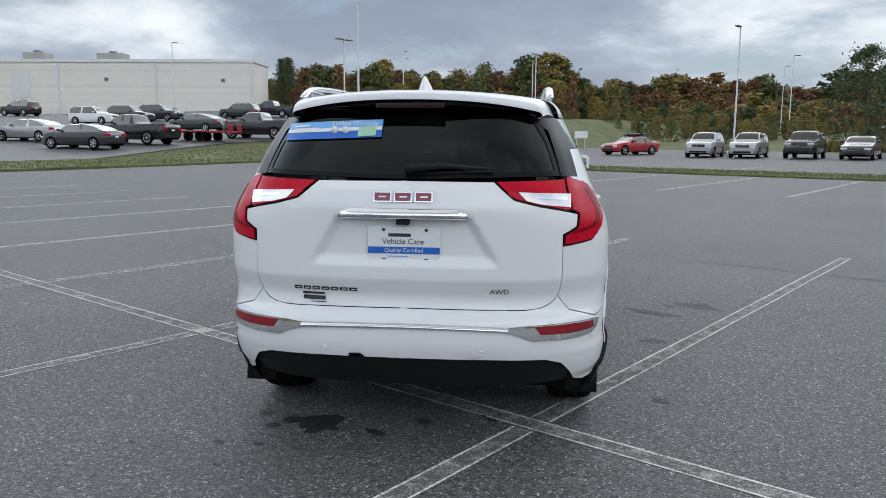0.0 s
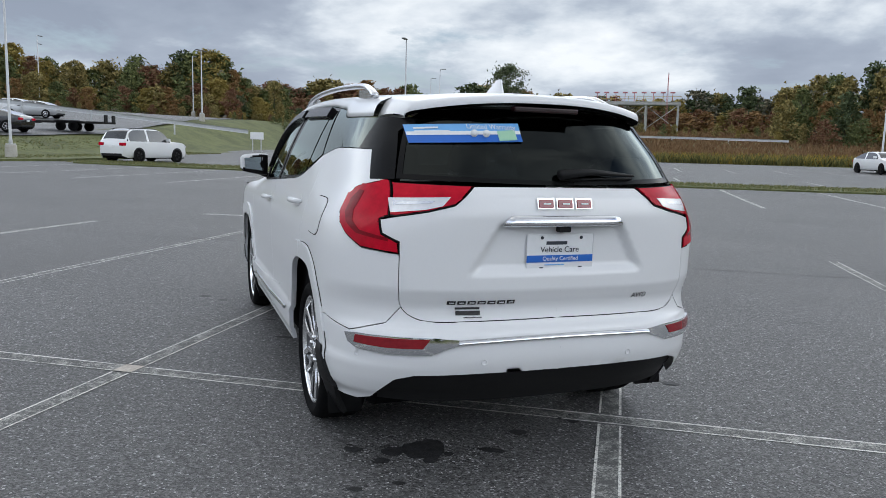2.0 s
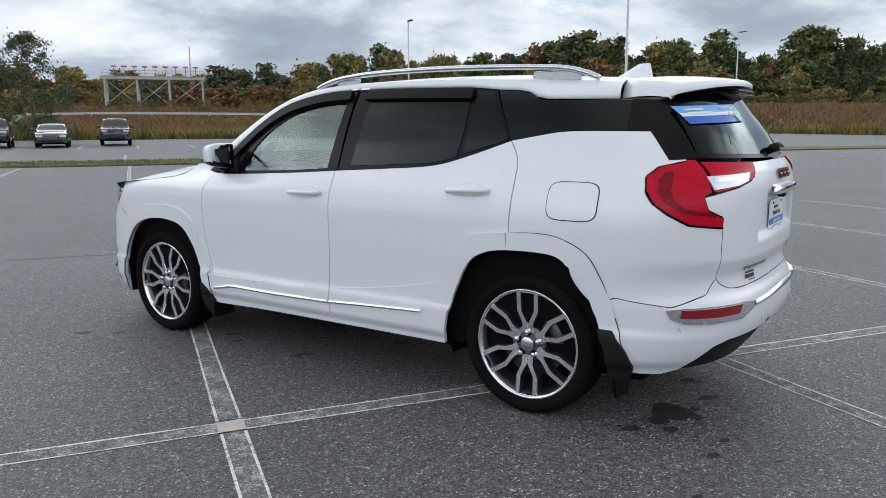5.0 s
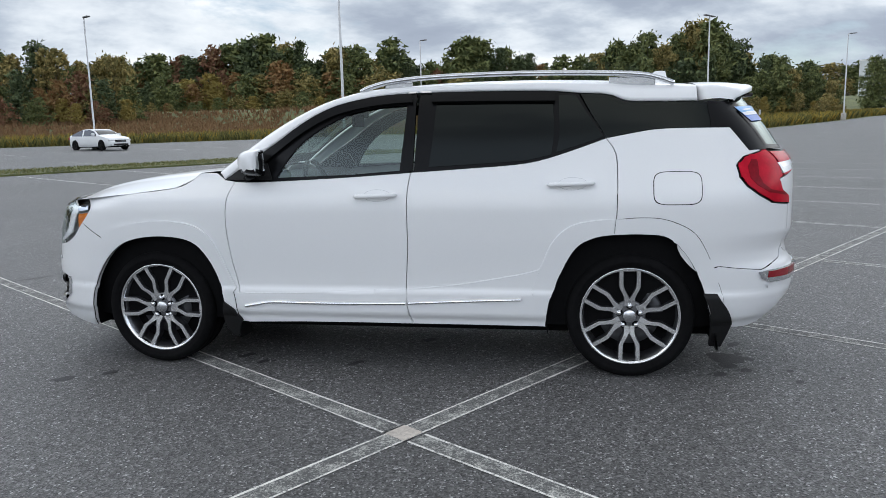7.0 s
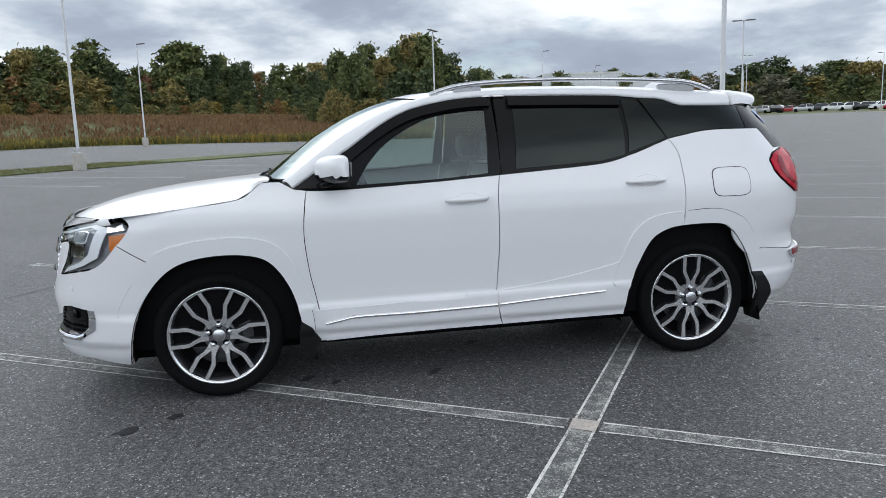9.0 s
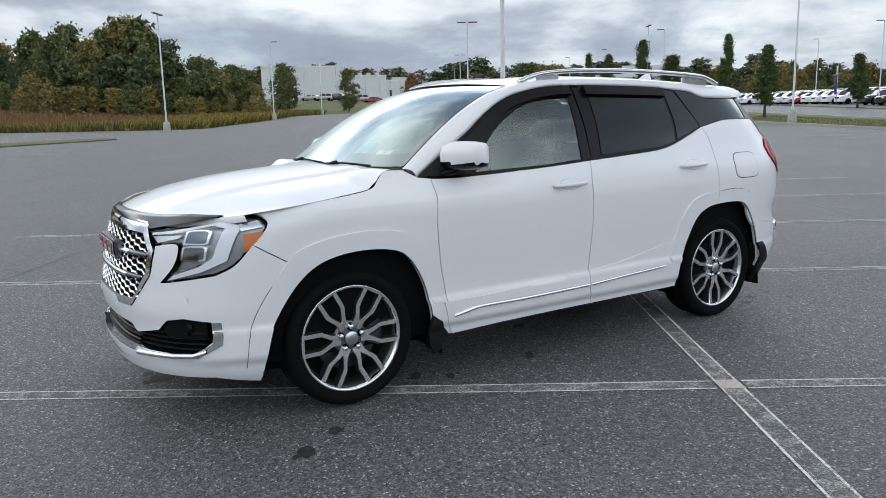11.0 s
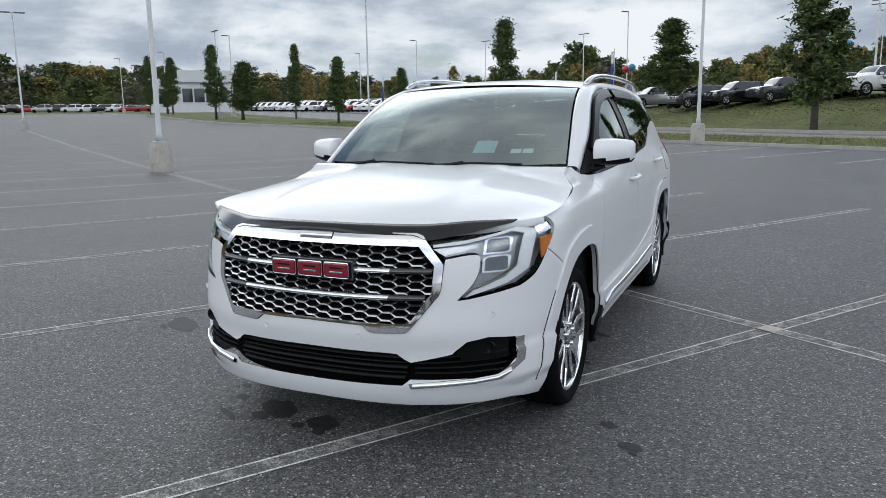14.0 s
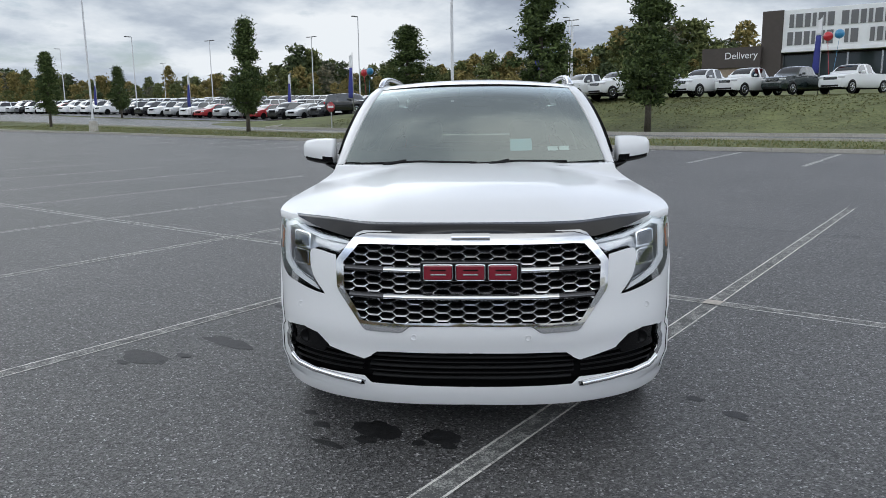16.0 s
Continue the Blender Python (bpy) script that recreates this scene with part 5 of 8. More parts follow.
bm = grid_mesh(crown(0.22, -1.72, 44, lambda t: 0.09 * max(0, 1 - t * 6) ** 1, lambda t: 0.028 + 0.012 * math.sin(math.pi * t)))
roof = part("roof", bm, WHITE, suv, smooth=True)
bm = grid_mesh(crown(-0.16, -1.05, 22, lambda t: 0.03 * max(0, 1 - t * 5), lambda t: 0.034 + 0.008 * math.sin(math.pi * t), 0.14, 0.002))
part("sunroof", bm, BLACKGLOSS, roof, "black glass sunroof panel", True)
bm = grid_mesh(crown(0.970, 0.235, 26, lambda t: 0.125 - 0.03 * t, lambda t: -0.012 + 0.03 * t, 0.012, 0.0))
ws = part("windscreen", bm, CLEARGLASS, suv, "greenish windscreen reflecting cloud", True)
ws.visible_shadow = False
# dark border of the windscreen
bm = bmesh.new()
wr = crown(0.970, 0.235, 26, lambda t: 0.125 - 0.03 * t, lambda t: -0.012 + 0.03 * t, 0.012, -0.006, 41)
for k in range(25):
    for j in range(40):
        r = abs((j + 0.5) / 20 - 1)
        if r > 0.945 or k < 3 or k > 23 or (k > 18 and abs(j - 20) < 2.2):
            bm.faces.new([bm.verts.new(q) for q in (wr[k][j], wr[k + 1][j], wr[k + 1][j + 1], wr[k][j + 1])])
bmesh.ops.remove_doubles(bm, verts=bm.verts, dist=1e-5)
part("black_border", bm, BLACKPL, ws, "black ceramic border with the camera pod")
bm = box(-0.07, 0.29, 1.46, 0.07, 0.37, 1.50, 0.01)
part("sensor_pod", bm, BLACKPL, ws)
PALEBLUE = mat("pale_blue_paper", (0.36, 0.55, 0.60), 0.6)
# stickers inside the screen
for x0, x1, z0, z1, mt in ((-0.32, -0.20, 0.035, 0.085, PALEBLUE), (-0.525, -0.47, 0.032, 0.05, PAPER), (-0.462, -0.405, 0.032, 0.05, PAPER)):
    bm = bmesh.new()
    pts = []
    for xx, tt in ((x0, z0), (x1, z0), (x1, z1), (x0, z1)):
        y, z, x = edge_at(0.94 - tt * 1.6)
        r = xx / x
        tq = (tt * 1.6 + 0.03) / 0.735
        pts.append((xx, y + (0.125 - 0.03 * tq) * (1 - r * r), z + (-0.012 + 0.03 * tq) * (1 - abs(r) ** 2.2) - 0.004))
    bm.faces.new([bm.verts.new(p) for p in pts])
    part("sticker", bm, mt, ws)

# hood
HC = curve1([(1.05, 1.150), (1.37, 1.128), (1.67, 1.098), (1.93, 1.055), (2.10, 1.010), (2.20, 0.968), (2.235, 0.945)])


def hood_edge(y):
    return float(np.interp(y, [1.06, 1.10, 1.15, 1.228, 1.476, 1.80, 2.0, 2.24], [1.152, 1.148, 1.105, 1.066, 1.038, 1.008, 0.985, 0.945]))


def hood_pt(r, y):
    yy = y - (0.36 * abs(r) ** 2.6 * sstep(1.5, 2.2, y))
    z = hood_edge(yy)
    xe = half_width(min(yy, 1.75), min(z, 1.12)) * (1.0 if yy < 1.55 else 1 - 0.16 * ((yy - 1.55) / 0.6) ** 2)
    if y < 1.15:
        xe = min(xe, half_width(yy, 1.148) + 0.004)
    x = xe * r
    zc = HC(y)
    z = zc - (zc - z) * abs(r) ** 2.4
    z += 0.010 * sstep(0.46, 0.38, abs(x)) * sstep(2.2, 1.9, y)
    return (x, yy, z)


rows = [[hood_pt(r, y) for r in np.linspace(-1, 1, 61)] for y in np.linspace(1.06, 2.212, 50)]
rows.append([(p[0], p[1] - 0.01, p[2] - 0.03) for p in rows[-1]])
bm = grid_mesh(rows, flip=True)
bmesh.ops.recalc_face_normals(bm, faces=bm.faces[:])
hood = part("hood", bm, WHITE, suv, smooth=True)
# smoked deflector along the hood's lip
rows = []
for r in np.linspace(-0.90, 0.90, 61):
    p = Vector(hood_pt(r, 2.212))
    q = Vector(hood_pt(r, 2.212 - 0.05))
    k = 1 - abs(r / 0.90) ** 7
    flat = sstep(0.62, 0.40, abs(p.x))
    zb = float(np.interp(abs(p.x), [0, 0.42, 0.48, 0.62, 0.745], [0.953, 0.951, 0.930, 0.956, 0.986]))
    base = Vector((p.x, max(p.y + 0.006, hull(*at_x(abs(p.x), zb, True))[1] + 0.008), zb))
    mid = Vector((p.x * 0.998, p.y + 0.012, p.z + 0.004 + 0.016 * k - 0.006 * flat))
    top = Vector((q.x, q.y + 0.032, q.z + 0.004 + 0.012 * k - 0.010 * flat))
    rows.append([base, mid, top, top - Vector((0, 0.01, 0.006)), mid - Vector((0, 0.014, 0.004)), base - Vector((0, 0.016, 0))])
bm = grid_mesh(rows)
bmesh.ops.recalc_face_normals(bm, faces=bm.faces[:])
part("hood_deflector", bm, DEFLECT, hood, "smoked plastic hood deflector", True)
# scuttle and wipers
bm = grid_mesh([[(0.74 * r, 1.06 + 0.07 * (1 - r * r) + dy, 1.142 + dz) for r in np.linspace(-1, 1, 21)] for dy, dz in ((0.02, 0.0), (-0.05, -0.012), (-0.10, 0.0))])
part("scuttle", bm, BLACKPL, suv, smooth=True)
for x0, x1 in ((0.62, -0.02), (0.02, -0.50)):
    bm = bmesh.new()
    def wz(x, k):
        y, z, xe = edge_at(0.97 - k)
        r = x / xe
        return Vector((x, y + 0.122 * (1 - r * r), z - 0.008)) + Vector((0, 0.020, 0.004))
    tube([wz(x0, -0.005), wz((x0 + x1) / 2, 0.012), wz(x1, 0.004)], 0.006, 6, bm)
    tube([wz(x0 * 0.8 + x1 * 0.2, -0.02) + Vector((0, 0, 0.004)), wz(x0 * 0.6 + x1 * 0.4, 0.004) + Vector((0, 0, 0.010))], 0.010, 6, bm)
    part("wiper", bm, BLACKPL, suv, smooth=True)

# spoiler, fin, rails
rows = []
for r in np.linspace(-1, 1, 61):
    a = abs(r)
    sg = math.copysign(1, r)
    if a < 0.84:
        q = a / 0.84
        xf, zf = 0.575 * q, 1.578 + 0.036 * (1 - q ** 2.2)
        xr, zr, yr = 0.545 * q, 1.588 - 0.045 * q ** 2.4, -2.120 + 0.150 * q ** 2.2
    else:
        q = (a - 0.84) / 0.16
        xf, zf = 0.575 + 0.058 * q ** 0.6, 1.578 - 0.086 * q
        xr, zr, yr = 0.545 + 0.030 * q ** 0.6, 1.543 - 0.050 * q, -1.970 + 0.04 * q
    zb = zr - 0.036 if a < 0.84 else zr - 0.036 + 0.034 * q
    row = [(xf * sg, -1.722, zf)]
    for t in (0.3, 0.6, 0.85, 0.96):
        row.append(((xf + (xr - xf) * t) * sg, -1.722 + (yr + 1.722) * t, zf + (zr - zf) * t + 0.010 * math.sin(math.pi * t)))
    row += [(xr * sg, yr, zr - 0.008), (xr * sg, yr + 0.002, zb + 0.006), (xr * 0.985 * sg, yr + 0.025, zb), (xr * 0.96 * sg, max(yr + 0.05, -1.98), zb - 0.004), (xf * 0.95 * sg, -1.76, zf - 0.045)]
    rows.append(row)
bm = grid_mesh(rows, close_v=True)
bmesh.ops.recalc_face_normals(bm, faces=bm.faces[:])
under = bm.copy()
n_col = len(rows[0])
down = [i for i, f in enumerate(bm.faces) if f.normal.z < -0.5]
for b_, keep_under in ((bm, False), (under, True)):
    b_.faces.ensure_lookup_table()
    dead = [f for i, f in enumerate(b_.faces) if (i in set(down)) != keep_under]
    bmesh.ops.delete(b_, geom=dead, context="FACES")
sp = part("spoiler", bm, WHITE, suv, smooth=True)
part("underside", under, BLACKGLOSS, sp, "black underside", True)
bm = box(-0.15, -2.122, 1.520, 0.15, -2.07, 1.542, 0.006)
part("brake_light", bm, mat("smoked_brake_lens", (0.018, 0.004, 0.005), 0.2, 0.0, 0.3), sp, "high dark red brake light")
rows = []
for k in range(9):
    t = k / 8
    y0, y1 = -1.40 - 0.16 * t, -1.64 + 0.02 * t
    w = 0.040 * (1 - t) + 0.007
    z = 1.612 + 0.085 * t
    rows.append([(w * math.sin(a) * (0.5 + 0.5 * abs(math.sin(a))), (y0 + y1) / 2 + (y0 - y1) / 2 * math.cos(a), z) for a in np.linspace(0, 2 * math.pi, 17)[:-1]])
bm = grid_mesh(rows, close_v=True)
bm.faces.new([bm.verts.new((0, -1.56, 1.70)), bm.verts.new((0.005, -1.60, 1.70)), bm.verts.new((-0.005, -1.60, 1.70))])
bmesh.ops.recalc_face_normals(bm, faces=bm.faces[:])
part("aerial_fin", bm, WHITE, suv, smooth=True)
for sd in (-1, 1):
    bm = bmesh.new()
    tube([(0.615 * sd, y, z) for y, z in spline([(0.14, 1.598), (0.08, 1.622), (-0.05, 1.650), (-0.30, 1.668), (-0.7, 1.672), (-1.1, 1.662), (-1.40, 1.645), (-1.52, 1.620), (-1.60, 1.590)], 5)], 0.019, 10, bm, squash=0.75)
    rail = part("roof_rail", bm, SATIN, suv, "satin silver roof rail", True)
    for ya, yb, z in ((0.0, -0.16, 1.612), (-1.25, -1.50, 1.602)):
        bm = box(0.603 * sd - 0.008, min(ya, yb), z - 0.02, 0.603 * sd + 0.012, max(ya, yb), z + 0.032, 0.006)
        part("rail_foot", bm, SATIN, rail)

# rear window, wiper, banner
rw_poly = RP((0.65, 1.232), (0.37, 1.226), (0, 1.218))
rw_full = rw_poly + RP((0, 1.535), (0.30, 1.532), (0.50, 1.515), (0.565, 1.47), (0.61, 1.36))
for sd in (-1, 1):
    panel("rear_window", rw_full, hull, PRIVACY, suv, sd, gap=0.0, depth=0.01, lift=-0.003, keep=mid_r, label="dark privacy glass of the tailgate")
    panel("black_border", RP((0.65, 1.232), (0.37, 1.226), (0, 1.218), (0, 1.236), (0.37, 1.244), (0.625, 1.252), (0.585, 1.38), (0.53, 1.47), (0.56, 1.475), (0.61, 1.36)), hull, BLACKGLOSS, suv, sd, gap=0, depth=0, lift=0.000)
bm = bmesh.new()
P0, P1, P2 = [Vector(hull(-SMAX + a, z)) for a, z in ((0.0, 1.262), (0.12, 1.275), (0.36, 1.262))]
for v in (P0, P1, P2):
    v.y -= 0.03
tube([P0 + Vector((-0.0, 0.0, 0)), P1, P2], [0.028, 0.018, 0.006], 8, bm, squash=0.8)
tube([P0 + Vector((0.01, 0.015, -0.022)), P2 + Vector((0, 0.015, -0.012))], 0.006, 6, bm)
part("rear_wiper", bm, BLACKPL, suv, smooth=True)


def rear_sheet(name, x0, x1, z0, z1, mt, parent, lift, skew=0.0, label=""):
    """A flat print laid on the tail, measured from the middle; x to the car's right."""
    def f(a, b):
        s = at_x(abs(a), b, False)[0]
        p = hull(s, b)
        return (math.copysign(p[0], a), p[1] - lift, b)
    bm = bmesh.new()
    rows = [[f(x0 + (x1 - x0) * i / 10, z0 + (z1 - z0) * j / 3 + skew * (i / 10)) for i in range(11)] for j in range(4)]
    grid_mesh(rows, bm=bm)
    bmesh.ops.recalc_face_normals(bm, faces=bm.faces[:])
    return part(name, bm, mt, parent, label, True)


def rear_text(txt, x, z, size, mt, parent, lift, name="lettering"):
    cu = bpy.data.curves.new(name, "FONT")
    cu.body, cu.size, cu.extrude, cu.align_x, cu.align_y = txt, size, 0.0006, "CENTER", "CENTER"
    tmp = bpy.data.objects.new("tmp", cu)
    scene.collection.objects.link(tmp)
    me = bpy.data.meshes.new_from_object(tmp.evaluated_get(bpy.context.evaluated_depsgraph_get()))
    bpy.data.objects.remove(tmp)
    zz = z
    for v in me.vertices:
        a, b, c = v.co
        X_, Z_ = x + a, zz + b
        p = hull(at_x(abs(X_), Z_, False)[0], Z_)
        v.co = (X_, p[1] - lift - c, Z_)
    me.materials.clear()
    me.materials.append(mt)
    ob = new(name, me)
    ob.parent = parent
    return ob


ban = rear_sheet("banner", -0.580, -0.120, 1.377, 1.455, BLUE, suv, 0.006, 0.017, "blue and white warranty banner sticker")
rear_sheet("white_stripe", -0.579, -0.121, 1.409, 1.424, PAPER, ban, 0.009, 0.017)
rear_sheet("blue_field", -0.579, -0.121, 1.424, 1.4545, LIGHTBLUE, ban, 0.008, 0.017)
rear_text("Limited Warranty", -0.245, 1.4525, 0.029, PAPER, ban, 0.012)
for xx in (-0.330, -0.280):
    bm = lathe([(0, 0.016), (0.002, 0.016), (0.003, 0.0)], 16, "y")
    p = hull(at_x(abs(xx), 1.408, False)[0], 1.408)
    bmesh.ops.transform(bm, matrix=Matrix.Translation((xx, p[1] - 0.014, 1.424)) @ Matrix.Rotation(math.pi, 4, "Z"), verts=bm.verts)
    part("seal", bm, PAPER, ban)
rear_sheet("green_seal", -0.225, -0.145, 1.395, 1.437, mat("pale_green_print", (0.35, 0.60, 0.42), 0.4), ban, 0.011, 0.006)
for x0, x1, z0 in ((-0.55, -0.46, 1.436), (-0.55, -0.42, 1.422)):
    rear_sheet("print_bar", x0, x1, z0, z0 + 0.007, PAPER, ban, 0.012, 0.005)

# chrome handle bar and camera
bm = bmesh.new()
rows = []
for r in np.linspace(-1, 1, 25):
    x = 0.272 * r
    y = hull(at_x(abs(x), 1.07, False)[0], 1.075)[1]
    k = 1 - 0.5 * abs(r) ** 8
    rows.append([(x, y - 0.002, 1.052), (x, y - 0.030 * k, 1.056), (x, y - 0.034 * k, 1.066), (x * (0.9 if abs(r) > 0.95 else 1), y - 0.026 * k, 1.090), (x * 0.86, y + 0.006, 1.100)])
grid_mesh(rows, bm=bm)
bmesh.ops.recalc_face_normals(bm, faces=bm.faces[:])
bar = part("chrome_bar", bm, CHROME, suv, "chrome bar above the plate", True)
bm = box(-0.028, -2.335, 1.028, 0.028, -2.30, 1.052, 0.006)
part("camera_pod", bm, BLACKPL, bar)
# dealer plate
pl_y = hull(-SMAX, 0.95)[1] - 0.006
bm = box(-0.153, pl_y - 0.004, 0.865, 0.153, pl_y, 1.018, 0.004)
plate = part("number_plate", bm, PAPER, suv, "white and blue dealer plate")
for x0, x1, z0, z1, mt in ((-0.152, 0.152, 0.901, 0.930, BLUE), (-0.065, 0.03, 0.974, 0.988, INK), (-0.07, 0.02, 0.888, 0.892, LIGHTBLUE)):
    bm = box(x0, pl_y - 0.0065, z0, x1, pl_y - 0.0035, z1)
    part("print_bar", bm, mt, plate)


def flat_text(txt, x, y, z, size, mt, parent, name="lettering"):
    cu = bpy.data.curves.new(name, "FONT")
    cu.body, cu.size, cu.extrude, cu.align_x, cu.align_y = txt, size, 0.0006, "CENTER", "CENTER"
    tmp = bpy.data.objects.new("tmp", cu)
    scene.collection.objects.link(tmp)
    me = bpy.data.meshes.new_from_object(tmp.evaluated_get(bpy.context.evaluated_depsgraph_get()))
    bpy.data.objects.remove(tmp)
    for v in me.vertices:
        a, b, c = v.co
        v.co = (x + a, y - c, z + b)
    me.materials.clear()
    me.materials.append(mt)
    ob = new(name, me)
    ob.parent = parent
    return ob


flat_text("Vehicle Care", -0.003, pl_y - 0.006, 0.953, 0.034, INK, plate)
flat_text("Quality Certified", 0.0, pl_y - 0.008, 0.9155, 0.024, PAPER, plate)
for xx in (-0.085, 0.095):
    bm = lathe([(0, 0.007), (0.003, 0.007), (0.004, 0.0)], 10, "y")
    bmesh.ops.transform(bm, matrix=Matrix.Translation((xx, pl_y - 0.004, 1.003)) @ Matrix.Rotation(math.pi, 4, "Z"), verts=bm.verts)
    part("screw", bm, INK, plate)
    bm = box(xx - 0.008, pl_y - 0.0065, 0.876, xx + 0.008, pl_y - 0.0035, 0.881)
    part("slot", bm, INK, plate)
# badges drawn as plain shapes
for i in range(3):
    x0 = -0.124 + i * 0.086
    rear_sheet("emblem_block", x0, x0 + 0.076, 1.124, 1.168, CHROME, suv, 0.010)
    rear_sheet("emblem_face", x0 + 0.006, x0 + 0.070, 1.130, 1.162, EMBRED, suv, 0.014)
    rear_sheet("emblem_gap", x0 + 0.024, x0 + 0.056, 1.143, 1.149, PAPER, suv, 0.016)
for i in range(7):
    x0 = -0.480 + i * 0.041
    rear_sheet("badge", x0, x0 + 0.034, 0.733, 0.749, DARKBADGE, suv, 0.006)
    rear_sheet("badge_gap", x0 + 0.008, x0 + 0.028, 0.7385, 0.7425, WHITE, suv, 0.008)
rear_text("AWD", 0.403, 0.741, 0.033, DARKBADGE, suv, 0.006, "badge")
rear_sheet("dealer_mark", -0.445, -0.345, 0.712, 0.721, DARKBADGE, suv, 0.005)
rear_sheet("dealer_mark", -0.442, -0.342, 0.688, 0.706, DARKBADGE, suv, 0.005)
rear_sheet("dealer_mark", -0.41, -0.335, 0.677, 0.681, DARKBADGE, suv, 0.005)

# grille
def gril(x, z, back=0.0):
    p = hull(at_x(abs(x), z, True)[0], z)
    return Vector((x, p[1] - back, z))


gin = [(-0.40, 0.908), (-0.448, 0.905), (-0.512, 0.832), (-0.507, 0.725), (-0.435, 0.612), (-0.425, 0.604), (-0.28, 0.600), (-0.2, 0.604), (0, 0.606)]
GIN = FP(*gin)
GOUT = FP((0, 0.957)) + GRILLE_OUT
for sd in (-1, 1):
    g = panel("grille_frame", GOUT + GIN[::-1] + FP((0, 0.908)), hull, CHROME, suv, sd, gap=0, depth=0.05, lift=0.006, step=0.03, keep=mid_f, label="chrome grille surround")
    panel("grille_back", FP((0, 0.945), (-0.45, 0.93), (-0.525, 0.84), (-0.51, 0.72), (-0.42, 0.58), (0, 0.585)), hull, DARKIN, suv, sd, gap=0, depth=0, lift=-0.06, keep=mid_f)
    panel("intake_back", FP((0, 0.50), (-0.70, 0.55), (-0.82, 0.52), (-0.80, 0.36), (-0.40, 0.33), (0, 0.325)), hull, DARKIN, suv, sd, gap=0, depth=0, lift=-0.07, keep=mid_f)


def in_grille(x, z):
    x = abs(x)
    if z > 0.915 or z < 0.600:
        return False
    hi = max(np.interp(z, [0.60, 0.655, 0.725, 0.832, 0.905, 0.915], [0.42, 0.462, 0.507, 0.512, 0.448, 0.40]), 0)
    return x < hi


cells = bmesh.new()
cw, ch = 0.0740, 0.0315
for r in range(21):
    for c in range(-6, 7):
        x = (c + (0.5 if r % 2 else 0)) * cw * 1.5
        z = 0.908 - r * ch / 2
        if not in_grille(abs(x) - 0.01, z) or (abs(x) < 0.20 and 0.775 < z < 0.845):
            continue
        hexo = [(0.5, 0), (0.25, 0.5), (-0.25, 0.5), (-0.5, 0), (-0.25, -0.5), (0.25, -0.5)]
        outer = [gril(x + a * cw, z + b * ch, 0.006) for a, b in hexo]
        inner = [gril(x + a * cw * 0.93, z + b * ch * 0.72 + 0.0008, 0.011) for a, b in hexo]
        deep = [gril(x + a * cw * 0.92, z + b * ch * 0.71 + 0.0008, 0.05) for a, b in hexo]
        V = [[cells.verts.new(p) for p in ring] for ring in (outer, inner, deep)]
        for mi, (a, b) in enumerate(zip(V, V[1:])):
            for k in range(6):
                cells.faces.new((a[k], a[(k + 1) % 6], b[(k + 1) % 6], b[k])).material_index = mi
bmesh.ops.recalc_face_normals(cells, faces=cells.faces[:])
part("grille_mesh", cells, [GRILLECHROME, BLACKPL], suv, "chrome honeycomb grille")
for zc, xw in ((0.812, 0.508), (0.706, 0.488)):
    for x0, x1, mt in ((-xw, -0.345, DARKBADGE), (-0.345, 0.345, CHROME), (0.345, xw, DARKBADGE)):
        bm = bmesh.new()
        rows = []
        for x in np.linspace(x0, x1, 17):
            hh = 0.011
            rows.append([gril(x, zc - hh, 0.0), gril(x, zc - hh * 0.7, -0.010), gril(x, zc, -0.013), gril(x, zc + hh * 0.9, -0.004), gril(x, zc + hh, 0.004)])
        grid_mesh(rows, bm=bm)
        bmesh.ops.recalc_face_normals(bm, faces=bm.faces[:])
        part("grille_bar", bm, mt, suv, smooth=False)
bm = bmesh.new()
rows = [[gril(x, 0.957, 0.002), gril(x, 0.955, -0.012), gril(x, 0.93, -0.014), gril(x, 0.926, -0.004)] for x in np.linspace(-0.075, 0.075, 7)]
grid_mesh(rows, bm=bm)
bmesh.ops.recalc_face_normals(bm, faces=bm.faces[:])
part("grille_crest", bm, CHROME, suv)
yb = gril(0.15, 0.815).y
bm = box(-0.197, yb - 0.02, 0.767, 0.197, yb + 0.022, 0.851, 0.008)
emb = part("emblem_plate", bm, DARKBADGE, suv, "red and chrome maker's emblem on black")
bm = box(-0.193, yb + 0.01, 0.771, 0.193, yb + 0.0245, 0.847, 0.006)
part("emblem_field", bm, BLACKGLOSS, emb)
for i in range(3):
    x0 = 0.186 - i * 0.126
    bm = box(x0 - 0.118, yb + 0.02, 0.775, x0, yb + 0.030, 0.842, 0.008)
    part("emblem_block", bm, CHROME, emb)
    bm = box(x0 - 0.114, yb + 0.024, 0.779, x0 - 0.004, yb + 0.033, 0.838, 0.006)
    part("emblem_face", bm, EMBRED, emb)
    for z0 in (0.797, 0.815):
        bm = box(x0 - 0.090, yb + 0.028, z0, x0 - 0.030, yb + 0.0345, z0 + 0.006, 0.001)
        part("emblem_gap", bm, SATIN if z0 < 0.8 else BLACKGLOSS, emb)
